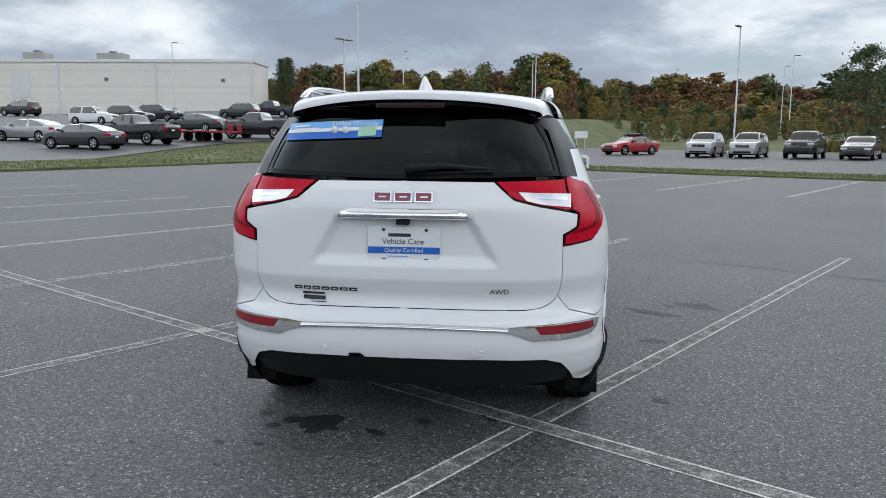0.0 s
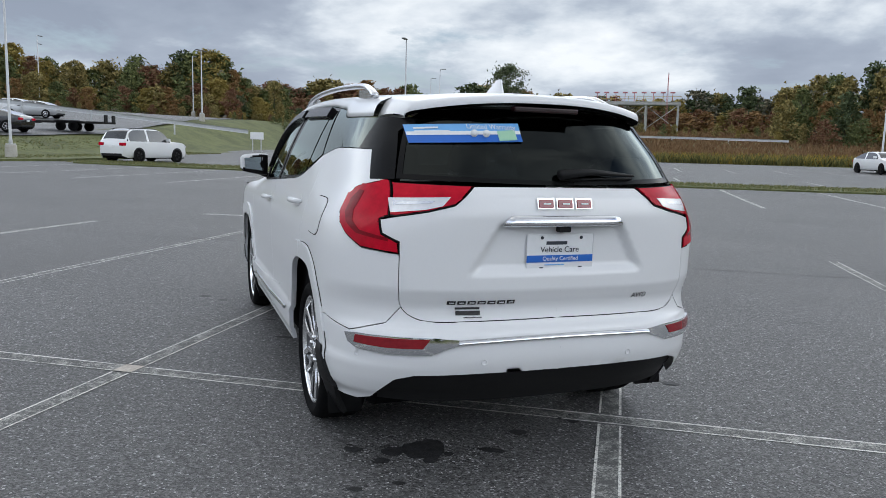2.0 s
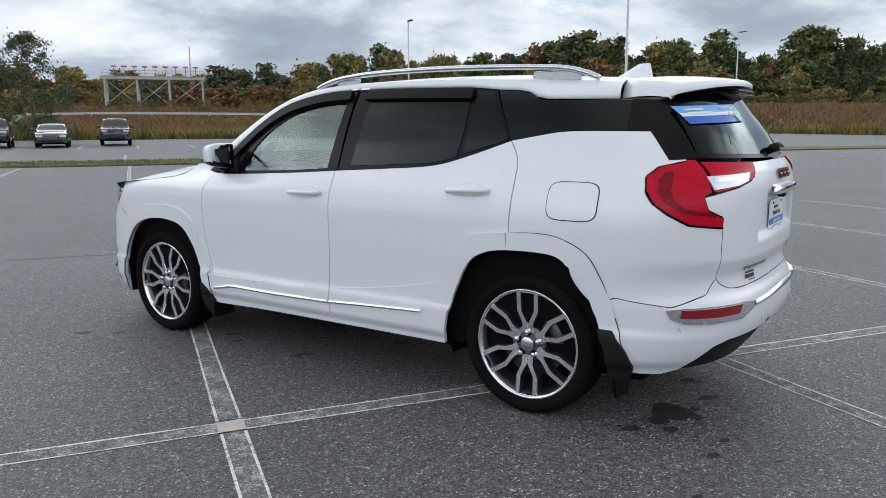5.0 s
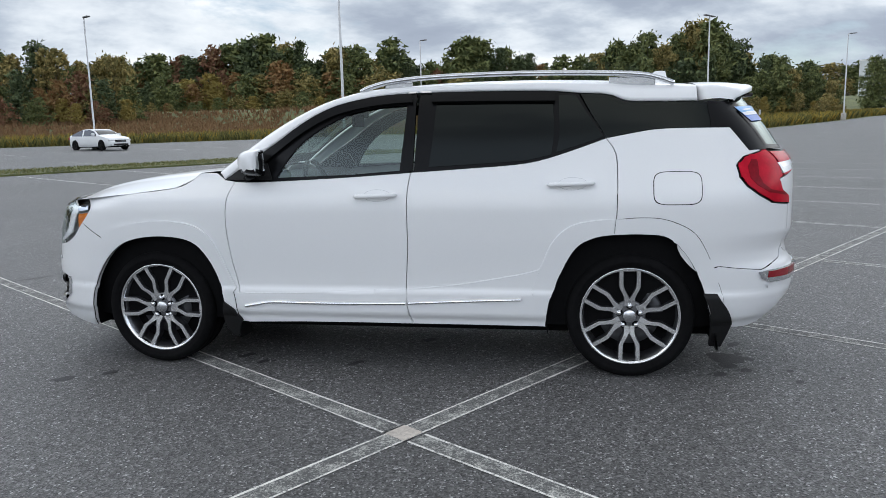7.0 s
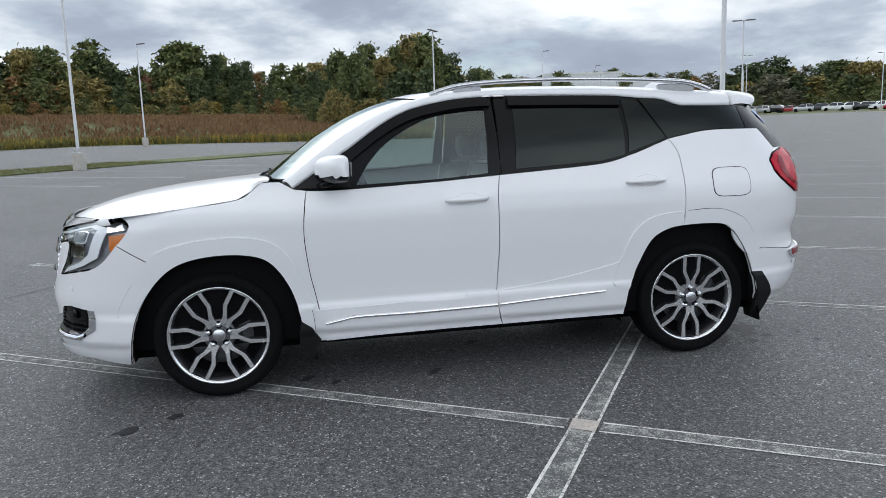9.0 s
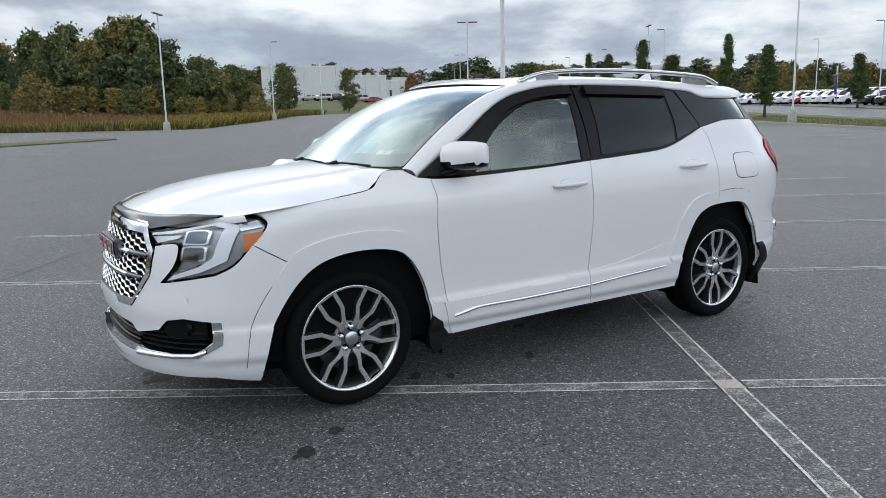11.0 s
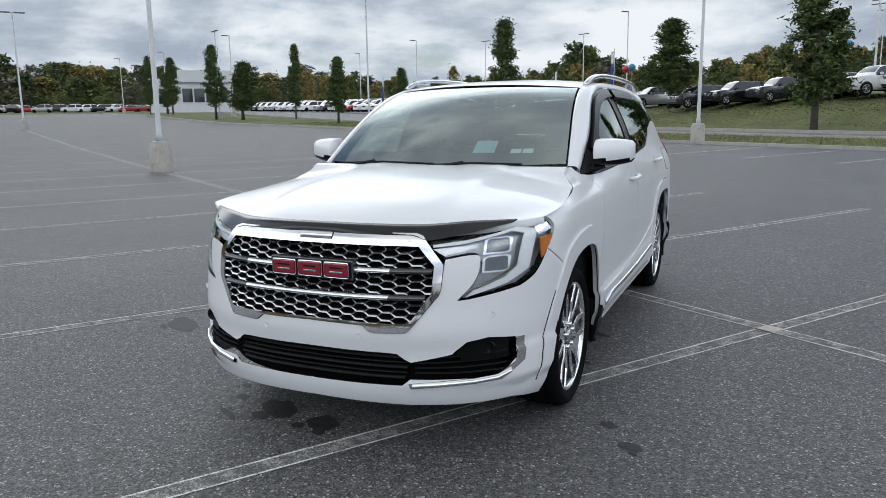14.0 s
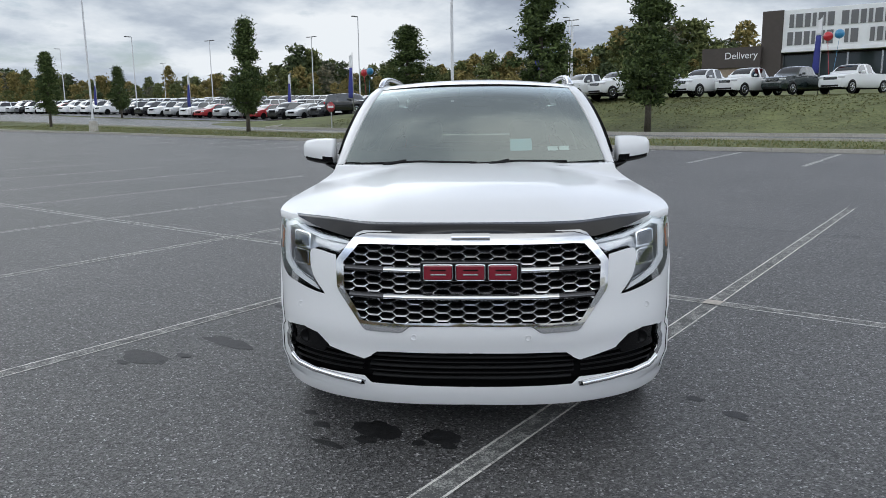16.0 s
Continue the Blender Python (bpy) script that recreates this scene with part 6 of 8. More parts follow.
# lower intake slats
for k in range(6):
    z = 0.362 + k * 0.021
    bm = bmesh.new()
    xw = 0.41 if k else 0.40
    rows = [[gril(xw * r, z, 0.055), gril(xw * r, z + 0.003, 0.022), gril(xw * r, z + 0.010, 0.022), gril(xw * r, z + 0.012, 0.055)] for r in np.linspace(-1, 1, 21)]
    grid_mesh(rows, bm=bm)
    bmesh.ops.recalc_face_normals(bm, faces=bm.faces[:])
    part("intake_slat", bm, BLACKGLOSS if k % 2 else BLACKPL, suv)
for sd in (-1, 1):
    for k in range(4):
        z = 0.385 + k * 0.020
        bm = bmesh.new()
        rows = [[gril(x * sd, z + 0.1 * (x - 0.44) * (k / 6), 0.05), gril(x * sd, z + 0.003 + 0.1 * (x - 0.44) * (k / 6), 0.018), gril(x * sd, z + 0.010 + 0.1 * (x - 0.44) * (k / 6), 0.018)] for x in np.linspace(0.44, 0.76, 11)]
        grid_mesh(rows, bm=bm)
        bmesh.ops.recalc_face_normals(bm, faces=bm.faces[:])
        part("intake_slat", bm, BLACKPL, suv)

# cabin
bm = box(-0.70, -2.0, 0.30, 0.70, 1.1, 0.36)
part("cabin_floor", bm, DASH, suv)
bm = grid_mesh([[(x, y, z) for x in np.linspace(-0.70, 0.70, 9)] for y, z in ((1.02, 1.10), (0.80, 1.105), (0.62, 1.09), (0.55, 1.02), (0.60, 0.80), (0.72, 0.5))])
part("dashboard", bm, DASH, suv, smooth=True)
bm = grid_mesh(crown(0.12, -1.66, 12, lambda t: 0, lambda t: 0.02, 0.03, -0.035))
part("headliner", bm, HEADLINER, suv, smooth=True)


def seat(x, y, w, name="seat"):
    bm = bmesh.new()
    box(x - w / 2, y - 0.05, 0.42, x + w / 2, y + 0.50, 0.62, 0.06, bm)
    rows = []
    for t in np.linspace(0, 1, 8):
        ww, th = w / 2 * (1 - 0.22 * t ** 3), 0.075 * (1 - 0.4 * t)
        yc, z = y - 0.06 - 0.20 * t, 0.60 + 0.58 * t
        rows.append([(x + ww * math.copysign(abs(math.cos(a)) ** 0.5, math.cos(a)), yc + th * math.sin(a), z) for a in np.linspace(0, 2 * math.pi, 17)[:-1]])
    grid_mesh(rows, close_v=True, bm=bm)
    bm.faces.new([v for v in bm.verts[-16:]])
    st = part(name, bm, FABRIC, suv, "black leather seat", True)
    for xx in ((x,) if w < 0.8 else (x - 0.42, x + 0.42)):
        bm = box(xx - 0.13, y - 0.36, 1.20, xx + 0.13, y - 0.25, 1.37, 0.045)
        part("headrest", bm, FABRIC, st, smooth=True)
    return st


seat(-0.37, 0.02, 0.52)
seat(0.37, 0.02, 0.52)
seat(0.0, -0.92, 1.25, "rear_bench")
bm = bmesh.new()
ringp = [(-0.37 + 0.185 * math.cos(a), 0.50 + 0.06 * math.sin(a), 1.02 + 0.175 * math.sin(a)) for a in np.linspace(0, 2 * math.pi, 25)]
tube(ringp, 0.016, 8, bm, cap=False)
box(-0.46, 0.49, 0.97, -0.28, 0.53, 1.05, 0.02, bm)
tube([(-0.55, 0.50, 1.01), (-0.19, 0.50, 1.01)], 0.014, 6, bm)
part("steering_wheel", bm, DASH, suv, smooth=True)
bm = box(-0.11, 0.335, 1.40, 0.11, 0.36, 1.465, 0.01)
part("inner_mirror", bm, BLACKPL, suv)

# ---- wheels ----
GROW = 1.07


def wheel(yc, sd):
    m = pose(0.87 * sd, yc, 0.338, 0, 0, 0 if sd > 0 else 180)
    spin = Matrix.Rotation(0.0 if yc > 0 else math.pi / 6, 4, "X")
    base = lathe([(-0.20, 0.21), (-0.20, 0.242), (-0.05, 0.236), (-0.025, 0.242), (-0.022, 0.246), (-0.018, 0.244), (-0.022, 0.234), (-0.06, 0.222), (-0.19, 0.205)], 48)
    wh = part("wheel", base, BARREL, suv, "machined alloy wheel with six split spokes", True)
    wh.matrix_local = m @ spin @ Matrix.Diagonal((1, GROW, GROW, 1))
    tyre = lathe([(-0.185, 0.2428), (-0.215, 0.2581), (-0.225, 0.2824), (-0.215, 0.3048), (-0.19, 0.3138), (-0.155, 0.3157), (-0.15, 0.3106), (-0.135, 0.3106), (-0.13, 0.3164), (-0.085, 0.3164), (-0.08, 0.3112), (-0.065, 0.3112), (-0.06, 0.3157), (-0.03, 0.3125), (-0.008, 0.3042), (0.004, 0.2824), (0.003, 0.2728), (0.0005, 0.2709), (0.0, 0.2594), (-0.012, 0.2485), (-0.024, 0.244)], 64)
    part("tyre", tyre, RUBBER, wh, "black road tyre", True)
    lip = lathe([(-0.020, 0.247), (-0.012, 0.247), (-0.010, 0.244), (-0.012, 0.236), (-0.030, 0.230)], 64)
    part("rim_lip", lip, MACHINED, wh, smooth=True)
    back = lathe([(-0.11, 0.215), (-0.11, 0.0)], 40)
    part("brake_shield", back, DARKIN, wh)
    disc = lathe([(-0.095, 0.155), (-0.085, 0.155), (-0.085, 0.09), (-0.08, 0.07)], 40)
    part("brake_disc", disc, BARREL, wh, smooth=True)
    cal = bmesh.new()
    rows = [[(-0.10 + 0.055 * q, r * math.cos(a), r * math.sin(a)) for r in (0.10, 0.165) for q in ((0, 1) if r == 0.10 else (1, 0))] for a in np.linspace(-0.4, 0.4, 7)]
    grid_mesh(rows, close_v=True, bm=cal)
    part("brake_caliper", cal, GUNMETAL, wh)
    # five split spokes: two kinked legs joined near the rim
    def leg(k):
        bm = bmesh.new()
        for s in (-1, 1):
            path = [(0.050, 0.010), (0.088, 0.0135), (0.104, 0.020), (0.146, 0.0405), (0.160, 0.0415), (0.243, 0.0425)]
            rows = []
            for i, (r, w) in enumerate(path):
                hw = (0.018, 0.0145, 0.0122, 0.0118, 0.0115, 0.0112)[i]
                xt = (-0.030, -0.026, -0.024, -0.021, -0.020, -0.014)[i]
                c, dd = w * s, r
                rows.append([(xt - 0.05, dd, c - hw * 1.15), (xt - 0.006, dd, c - hw), (xt, dd, c - hw * 0.85), (xt, dd, c + hw * 0.85), (xt - 0.006, dd, c + hw), (xt - 0.05, dd, c + hw * 1.15)])
            base_i = len(bm.verts)
            vs = [[bm.verts.new(p) for p in r] for r in rows]
            for i in range(len(vs) - 1):
                for j in range(5):
                    f = bm.faces.new((vs[i][j], vs[i + 1][j], vs[i + 1][j + 1], vs[i][j + 1]))
                    f.material_index = 0 if j in (1, 2, 3) else 1
        box(-0.05, 0.229, -0.050, -0.0145, 0.245, 0.050, 0.002, bm)
        bmesh.ops.recalc_face_normals(bm, faces=bm.faces[:])
        bmesh.ops.transform(bm, matrix=Matrix.Rotation(2 * math.pi * k / 6, 4, "X"), verts=bm.verts)
        return bm
    for k in range(6):
        part("spoke", leg(k), [MACHINED, GUNMETAL], wh)
    hub = lathe([(-0.08, 0.085), (-0.036, 0.078), (-0.033, 0.070), (-0.034, 0.034)], 30)
    part("hub", hub, BARREL, wh, smooth=True)
    cap = lathe([(-0.034, 0.033), (-0.020, 0.032), (-0.017, 0.029), (-0.0165, 0.0)], 30)
    part("hub_cap", cap, SATIN, wh, smooth=True)
    for k in range(5):
        a = 2 * math.pi * k / 5 + math.pi / 2 - (0 if yc > 0 else math.pi / 6)
        pocket = lathe([(-0.0325, 0.019), (-0.0325, 0.0)], 14)
        bmesh.ops.transform(pocket, matrix=Matrix.Translation((0, 0.054 * math.cos(a), 0.054 * math.sin(a))), verts=pocket.verts)
        part("nut_pocket", pocket, DARKIN, wh)
        nut = lathe([(-0.035, 0.012), (-0.015, 0.011), (-0.012, 0.008), (-0.011, 0.0)], 8)
        bmesh.ops.transform(nut, matrix=Matrix.Translation((0, 0.054 * math.cos(a), 0.054 * math.sin(a))), verts=nut.verts)
        part("wheel_nut", nut, CHROME, wh)
    return wh


for yy in (1.3625, -1.3625):
    for sd in (-1, 1):
        wheel(yy, sd)

def settle(ob):
    """Brings the body to its true height and rear overhang; the wheels keep their shape."""
    for c in ob.children:
        if c.name.startswith("wheel"):
            continue
        co = np.empty(len(c.data.vertices) * 3)
        c.data.vertices.foreach_get("co", co)
        co = co.reshape(-1, 3)
        y = co[:, 1]
        co[:, 1] = np.where(y < -1.36, -1.36 + (y + 1.36) * 0.958, y)
        co[:, 2] *= 0.983
        c.data.vertices.foreach_set("co", co.ravel())
        settle(c)


settle(suv)

# ---- parked vehicles ----
TINT = mat("dark_car_glass", (0.008, 0.009, 0.010), 0.06, 0.0, 0.8, spec=0.5)
PROFILES = {
    "suv": (4.5, 1.82, 1.02, [(0, 0.80), (0.015, 1.0), (0.05, 1.2), (0.10, 1.54), (0.2, 1.66), (0.52, 1.67), (0.60, 1.58), (0.735, 1.10), (0.90, 1.02), (0.97, 0.92), (1, 0.68)]),
    "jeep": (4.7, 1.9, 1.10, [(0, 0.85), (0.012, 1.1), (0.04, 1.35), (0.07, 1.62), (0.15, 1.74), (0.54, 1.76), (0.61, 1.66), (0.71, 1.20), (0.92, 1.12), (0.98, 1.0), (1, 0.70)]),
    "sedan": (4.85, 1.84, 0.95, [(0, 0.72), (0.015, 0.92), (0.04, 1.04), (0.09, 1.09), (0.25, 1.35), (0.38, 1.45), (0.53, 1.445), (0.61, 1.36), (0.755, 1.00), (0.90, 0.88), (0.97, 0.76), (1, 0.55)]),
    "coupe": (4.5, 1.74, 0.88, [(0, 0.68), (0.015, 0.88), (0.05, 0.98), (0.15, 1.0), (0.31, 1.27), (0.42, 1.34), (0.52, 1.32), (0.72, 0.94), (0.90, 0.84), (0.97, 0.72), (1, 0.5)]),
    "pickup": (5.6, 1.98, 1.22, [(0, 1.0), (0.01, 1.24), (0.40, 1.26), (0.415, 1.30), (0.44, 1.78), (0.50, 1.88), (0.60, 1.87), (0.66, 1.78), (0.765, 1.28), (0.93, 1.18), (0.985, 1.05), (1, 0.75)]),
}


def vehicle(kind, paint, name, label, m, trim=None, wheel_mat=None, group="", bar_front=True, lite=False):
    """A parked car, nose along +y, built at its own origin on the ground."""
    length, width, belt, prof = PROFILES[kind]
    top = curve1(prof)
    body = thing(name, label, "pickup truck" if kind == "pickup" else "car", group, m)
    W2, wr = width / 2, (0.40 if kind in ("pickup", "jeep") else 0.345 if kind == "suv" else 0.33)
    zb = 0.24 if kind not in ("pickup", "jeep") else 0.34
    n = 46
    secs, ts = [], []
    for i in range(n):
        t = 0.5 - 0.5 * math.cos(math.pi * i / (n - 1))
        t = t * 0.7 + 0.3 * i / (n - 1)
        y = (t - 0.5) * length
        zt = top(t)
        e = min(1, (t / 0.10), ((1 - t) / 0.13))
        w = W2 * (0.80 + 0.20 * (1 - (1 - max(0, e)) ** 2.4))
        zbelt = min(belt + 0.03 * (1 - t), zt - 0.03)
        zlow = zb + (0.10 * (1 - min(1, t / 0.05)) if t < 0.05 else 0) + (0.06 * (1 - min(1, (1 - t) / 0.05)))
        gh = max(0.0, zt - zbelt - 0.03)
        wt = w * (0.965 - 0.36 * gh)
        zs = zt - min(0.05, 0.6 * (zt - zbelt))
        sec = [(w * 0.90, zlow), (w * 0.985, zlow + 0.10), (w, zlow + (zbelt - zlow) * 0.45), (w * 0.995, zlow + (zbelt - zlow) * 0.78), (w * 0.965, zbelt), (wt, zs), (wt * 0.86, zt - 0.006), (wt * 0.45, zt + 0.012), (0, zt + 0.018)]
        secs.append([(x, y, z) for x, z in sec])
        ts.append(t)
    bm, panes, runs = bmesh.new(), {}, 0
    cab0 = next(t for t, z in zip(ts, map(top, ts)) if z > belt + 0.12)
    cab1 = [t for t in ts if top(t) > belt + 0.10][-1]
    posts = (cab0 + 0.02, (cab0 + cab1) / 2 - 0.02, cab1 - 0.03)
    for i in range(n - 1):
        tm = (ts[i] + ts[i + 1]) / 2
        slope = (top(ts[i + 1]) - top(ts[i])) / max(1e-6, (ts[i + 1] - ts[i]) * length)
        side_glass = cab0 < tm < cab1 and top(tm) > belt + 0.16 and all(abs(tm - p) > 0.012 for p in posts)
        if not side_glass:
            runs = i
        for j in range(8):
            glass = False
            if cab0 < tm < cab1:
                if j == 4:
                    glass = side_glass
                if j >= 6 and abs(slope) > 0.28 and top(tm) > belt + 0.08:
                    glass = True
            for s in (-1, 1):
                key = ("side_window", s, runs) if j == 4 else ("windscreen" if slope < 0 else "rear_window", 0, 0)
                tgt = panes.setdefault(key, bmesh.new()) if glass else bm
                q = [secs[i][j], secs[i + 1][j], secs[i + 1][j + 1], secs[i][j + 1]]
                q = [(x * s, y, z) for x, y, z in q]
                if s < 0:
                    q.reverse()
                f = tgt.faces.new([tgt.verts.new(p) for p in q])
                f.smooth = True
    for end in (0, -1):
        pts = [(x, y, z) for x, y, z in secs[end]] + [(-x, y, z) for x, y, z in secs[end][-2::-1]]
        bm.faces.new([bm.verts.new(p) for p in pts])
    for b in [bm] + list(panes.values()):
        bmesh.ops.remove_doubles(b, verts=b.verts, dist=1e-4)
        bmesh.ops.recalc_face_normals(b, faces=b.faces[:])
    part("body", bm, paint, body)
    for key, b in panes.items():
        part(key[0], b, TINT, body, "dark glass")
    part("underbody", box(-W2 * 0.86, -length * 0.46, zb - 0.05, W2 * 0.86, length * 0.46, zb + 0.08, 0.02), DARKIN, body)
    fy, ry = length * 0.5 - 0.88, -length * 0.5 + (0.90 if kind != "pickup" else 1.25)
    for y in (fy, ry):
        for s in (-1, 1):
            a = lathe([(0, wr + 0.055), (0.012, wr + 0.05), (0.012, 0.0)], 22)
            bmesh.ops.transform(a, matrix=pose((W2 - 0.006) * s, y, wr + 0.01, 0, 0, 0 if s > 0 else 180), verts=a.verts)
            if lite:
                a.free()
            else:
                part("wheel_arch", a, DARKIN if not trim else trim, body)
            w_ = lathe([(-0.18, wr * 0.6), (-0.19, wr * 0.95), (-0.16, wr), (-0.03, wr), (0.0, wr * 0.93), (0.004, wr * 0.75), (-0.01, wr * 0.66), (-0.012, wr * 0.0)], 24)
            wh = part("wheel", w_, RUBBER, body, smooth=False)
            wh.matrix_local = pose((W2 + 0.014) * s, y, wr, 0, 0, 0 if s > 0 else 180)
            if lite:
                continue
            r_ = bmesh.new()
            for k in range(5 if kind != "pickup" else 6):
                ang = 2 * math.pi * k / (5 if kind != "pickup" else 6)
                box(-0.012, 0.03, -0.028, 0.004, wr * 0.66, 0.028, 0, r_, Matrix.Rotation(ang, 4, "X"))
            lathe([(-0.01, wr * 0.68), (0.006, wr * 0.68), (0.006, wr * 0.62), (-0.01, wr * 0.60)], 24, bm=r_)
            lathe([(-0.01, wr * 0.2), (0.006, wr * 0.17), (0.006, 0.0)], 12, bm=r_)
            part("rim", r_, wheel_mat or SATIN, wh)
    lampz = top(0.965) - 0.10
    tailz = (belt - 0.10) if kind != "pickup" else 1.02
    for s in (-1, 1):
        part("headlamp", box(W2 * 0.50 * s, length * 0.5 - 0.42, lampz - 0.075, W2 * 0.90 * s, length * 0.5 - 0.045, lampz + 0.045, 0.03), CLEARLENS, body)
        part("tail_lamp", box(W2 * 0.55 * s, -length * 0.5 - 0.012, tailz - 0.10, W2 * 0.90 * s, -length * 0.5 + 0.22, tailz + 0.05, 0.02), REDLENS, body)
        if lite:
            continue
        mz = belt + 0.06
        part("mirror", box((W2 - 0.02) * s, length * 0.5 - length * (1 - cab1) - 0.32, mz, (W2 + 0.19) * s, length * 0.5 - length * (1 - cab1) - 0.20, mz + 0.15, 0.03), paint, body)
        for yy in (posts[1] - 0.03, posts[1] + 0.16):
            y = (yy - 0.5) * length
            part("door_handle", box((W2 - 0.015) * s, y - 0.09, belt - 0.12, (W2 + 0.018) * s, y + 0.09, belt - 0.09, 0.006), paint, body)
    part("grille", box(-W2 * 0.46, length * 0.5 - 0.10, lampz - 0.16, W2 * 0.46, length * 0.5 + 0.012, lampz + 0.02, 0.02), BLACKGLOSS, body)
    if lite:
        return body
    for k in range(3 if bar_front else 1):
        part("grille_bar", box(-W2 * 0.44, length * 0.5, lampz - 0.13 + k * 0.05, W2 * 0.44, length * 0.5 + 0.02, lampz - 0.115 + k * 0.05, 0.004), SATIN, body)
    part("lower_grille", box(-W2 * 0.62, length * 0.5 - 0.10, zb + 0.07, W2 * 0.62, length * 0.5 + 0.008, zb + 0.20, 0.02), BLACKPL, body)
    part("rear_trim", box(-W2 * 0.72, -length * 0.5 - 0.01, zb + 0.06, W2 * 0.72, -length * 0.5 + 0.2, zb + 0.20, 0.02), BLACKPL, body)
    part("number_plate", box(-0.15, -length * 0.5 - 0.022, tailz - 0.18, 0.15, -length * 0.5 + 0.03, tailz - 0.09, 0.004), PAPER, body)
    if kind == "pickup":
        part("bed_cover", box(-W2 * 0.84, -length * 0.48, 1.255, W2 * 0.84, -length * 0.11, 1.285, 0.01), BLACKPL, body)
    if kind in ("suv", "jeep"):
        for s in (-1, 1):
            b = bmesh.new()
            zr = top(0.3)
            tube([(W2 * 0.62 * s, -length * 0.36, zr - 0.03), (W2 * 0.62 * s, -length * 0.30, zr + 0.03), (W2 * 0.62 * s, length * 0.0, zr + 0.04), (W2 * 0.62 * s, length * 0.06, zr - 0.02)], 0.017, 6, b)
            part("roof_rail", b, BLACKPL, body)
    return body


P_WHITE = mat("white_car_paint", (0.75, 0.76, 0.77), 0.35, 0, 0.8)
P_SILVER = mat("silver_car_paint", (0.46, 0.47, 0.48), 0.3, 0.6, 0.8)
P_GREY = mat("dark_grey_car_paint", (0.020, 0.022, 0.026), 0.22, 0.0, 1.0)
P_BLACK = mat("black_car_paint", (0.007, 0.0075, 0.009), 0.22, 0.0, 1.0)
P_RED = mat("red_car_paint", (0.36, 0.02, 0.025), 0.3, 0.1, 0.8)
P_GREEN = mat("dark_green_car_paint", (0.012, 0.022, 0.022), 0.22, 0.0, 1.0)
P_BRONZE = mat("brown_grey_car_paint", (0.045, 0.043, 0.045), 0.22, 0.0, 1.0)


def parked(u, v, turn, z=0.0):
    """A pose in the car park's axes; turn 0 points the nose along +v."""
    if u < -33 or v < -40:
        z += hill(u, v) + 0.05
    return stand(u, v, z, turn)


vehicle("coupe", P_RED, "coupe", "red lowered coupe with a roof rack on faded asphalt", parked(-20.1, 49.3, 160), group="cars by the meadow")
rk = thing("roof_rack", "black roof rack with a small load on the red coupe", "roof rack", m=parked(-20.1, 49.5, 160, 1.33))
for k in range(3):
    part("rack_bar", box(-0.55, -0.5 + k * 0.4, 0.03, 0.55, -0.45 + k * 0.4, 0.10, 0.01), BLACKPL, rk)
part("rack_load", box(-0.5, -0.45, 0.09, 0.42, 0.25, 0.22, 0.03), P_GREEN, rk)
vehicle("suv", P_SILVER, "suv", "silver compact SUV parked nose out", parked(-14.2, 48.5, 188), group="cars by the meadow")
vehicle("suv", P_SILVER, "suv", "silver boxy SUV with black bumper parked nose out", parked(-11.5, 49.2, 186), group="cars by the meadow")
vehicle("jeep", P_GREY, "suv", "dark grey SUV with upright slotted grille", parked(-8.2, 50.0, 184), group="cars by the meadow")
vehicle("sedan", P_BRONZE, "sedan", "dark brown-grey sedan parked nose out", parked(-5.0, 50.4, 182), group="cars by the meadow")
vehicle("jeep", P_GREY, "suv", "grey SUV with upright grille parked alone", parked(-1.4, 53.2, 181), group="cars by the meadow")
vehicle("sedan", P_WHITE, "sedan", "white sedan with black wheels by the meadow", parked(19.8, 52.0, 191), wheel_mat=BLACKGLOSS, group="cars by the meadow")
vehicle("suv", P_WHITE, "suv", "white small SUV with black wheels and black lower trim", parked(-21.4, 30.9, -8), trim=BLACKPL, wheel_mat=BLACKGLOSS)
# far cars beside the warehouse
WEST = [("sedan", P_GREY, "sedan", "dark grey sedan beyond the lawn", -40.6, 18.4, 112), ("pickup", P_BLACK, "pickup_truck", "black pickup truck with a motorcycle rack", -41.9, 22.5, 112),
        ("pickup", P_BLACK, "pickup_truck", "black pickup truck towing a red trailer", -40.5, 31.4, 112), ("sedan", P_SILVER, "sedan", "silver sedan in the second row", -49.0, 18.9, 112), ("sedan", P_BLACK, "sedan", "black sedan at the second row's end", -51.7, 14.6, 112),
        ("sedan", P_GREEN, "sedan", "dark teal sedan in the climbing yard", -50.9, 32.8, 108), ("suv", P_WHITE, "suv", "white SUV near the warehouse", -65.5, 31.3, -62), ("suv", P_BLACK, "suv", "black SUV near the warehouse", -65.8, 35.0, -62),
        ("suv", P_GREY, "suv", "dark SUV near the warehouse", -67.9, 39.4, -62), ("suv", P_GREY, "suv", "dark SUV high in the yard", -66.8, 48.5, 115), ("pickup", P_GREY, "pickup_truck", "dark pickup truck high in the yard", -66.2, 52.7, 115),
        ("sedan", P_BLACK, "sedan", "black sedan broadside by the lawn", -37.4, 37.7, 100), ("sedan", P_SILVER, "sedan", "pale silver sedan at the row's end", -47.8, 53.0, 103), ("sedan", P_WHITE, "sedan", "white sedan at the row's end", -51.8, 54.8, 103),
        ("sedan", P_BLACK, "sedan", "black sedan in the middle row", -57.0, 53.5, 105), ("suv", P_SILVER, "suv", "silver SUV at the back of the yard", -62.0, 60.0, 110), ("sedan", P_GREY, "sedan", "grey saloon at the far row", -78.0, 18.0, 112), ("suv", P_BLACK, "suv", "black SUV at the far row", -86.0, 33.0, 112)]
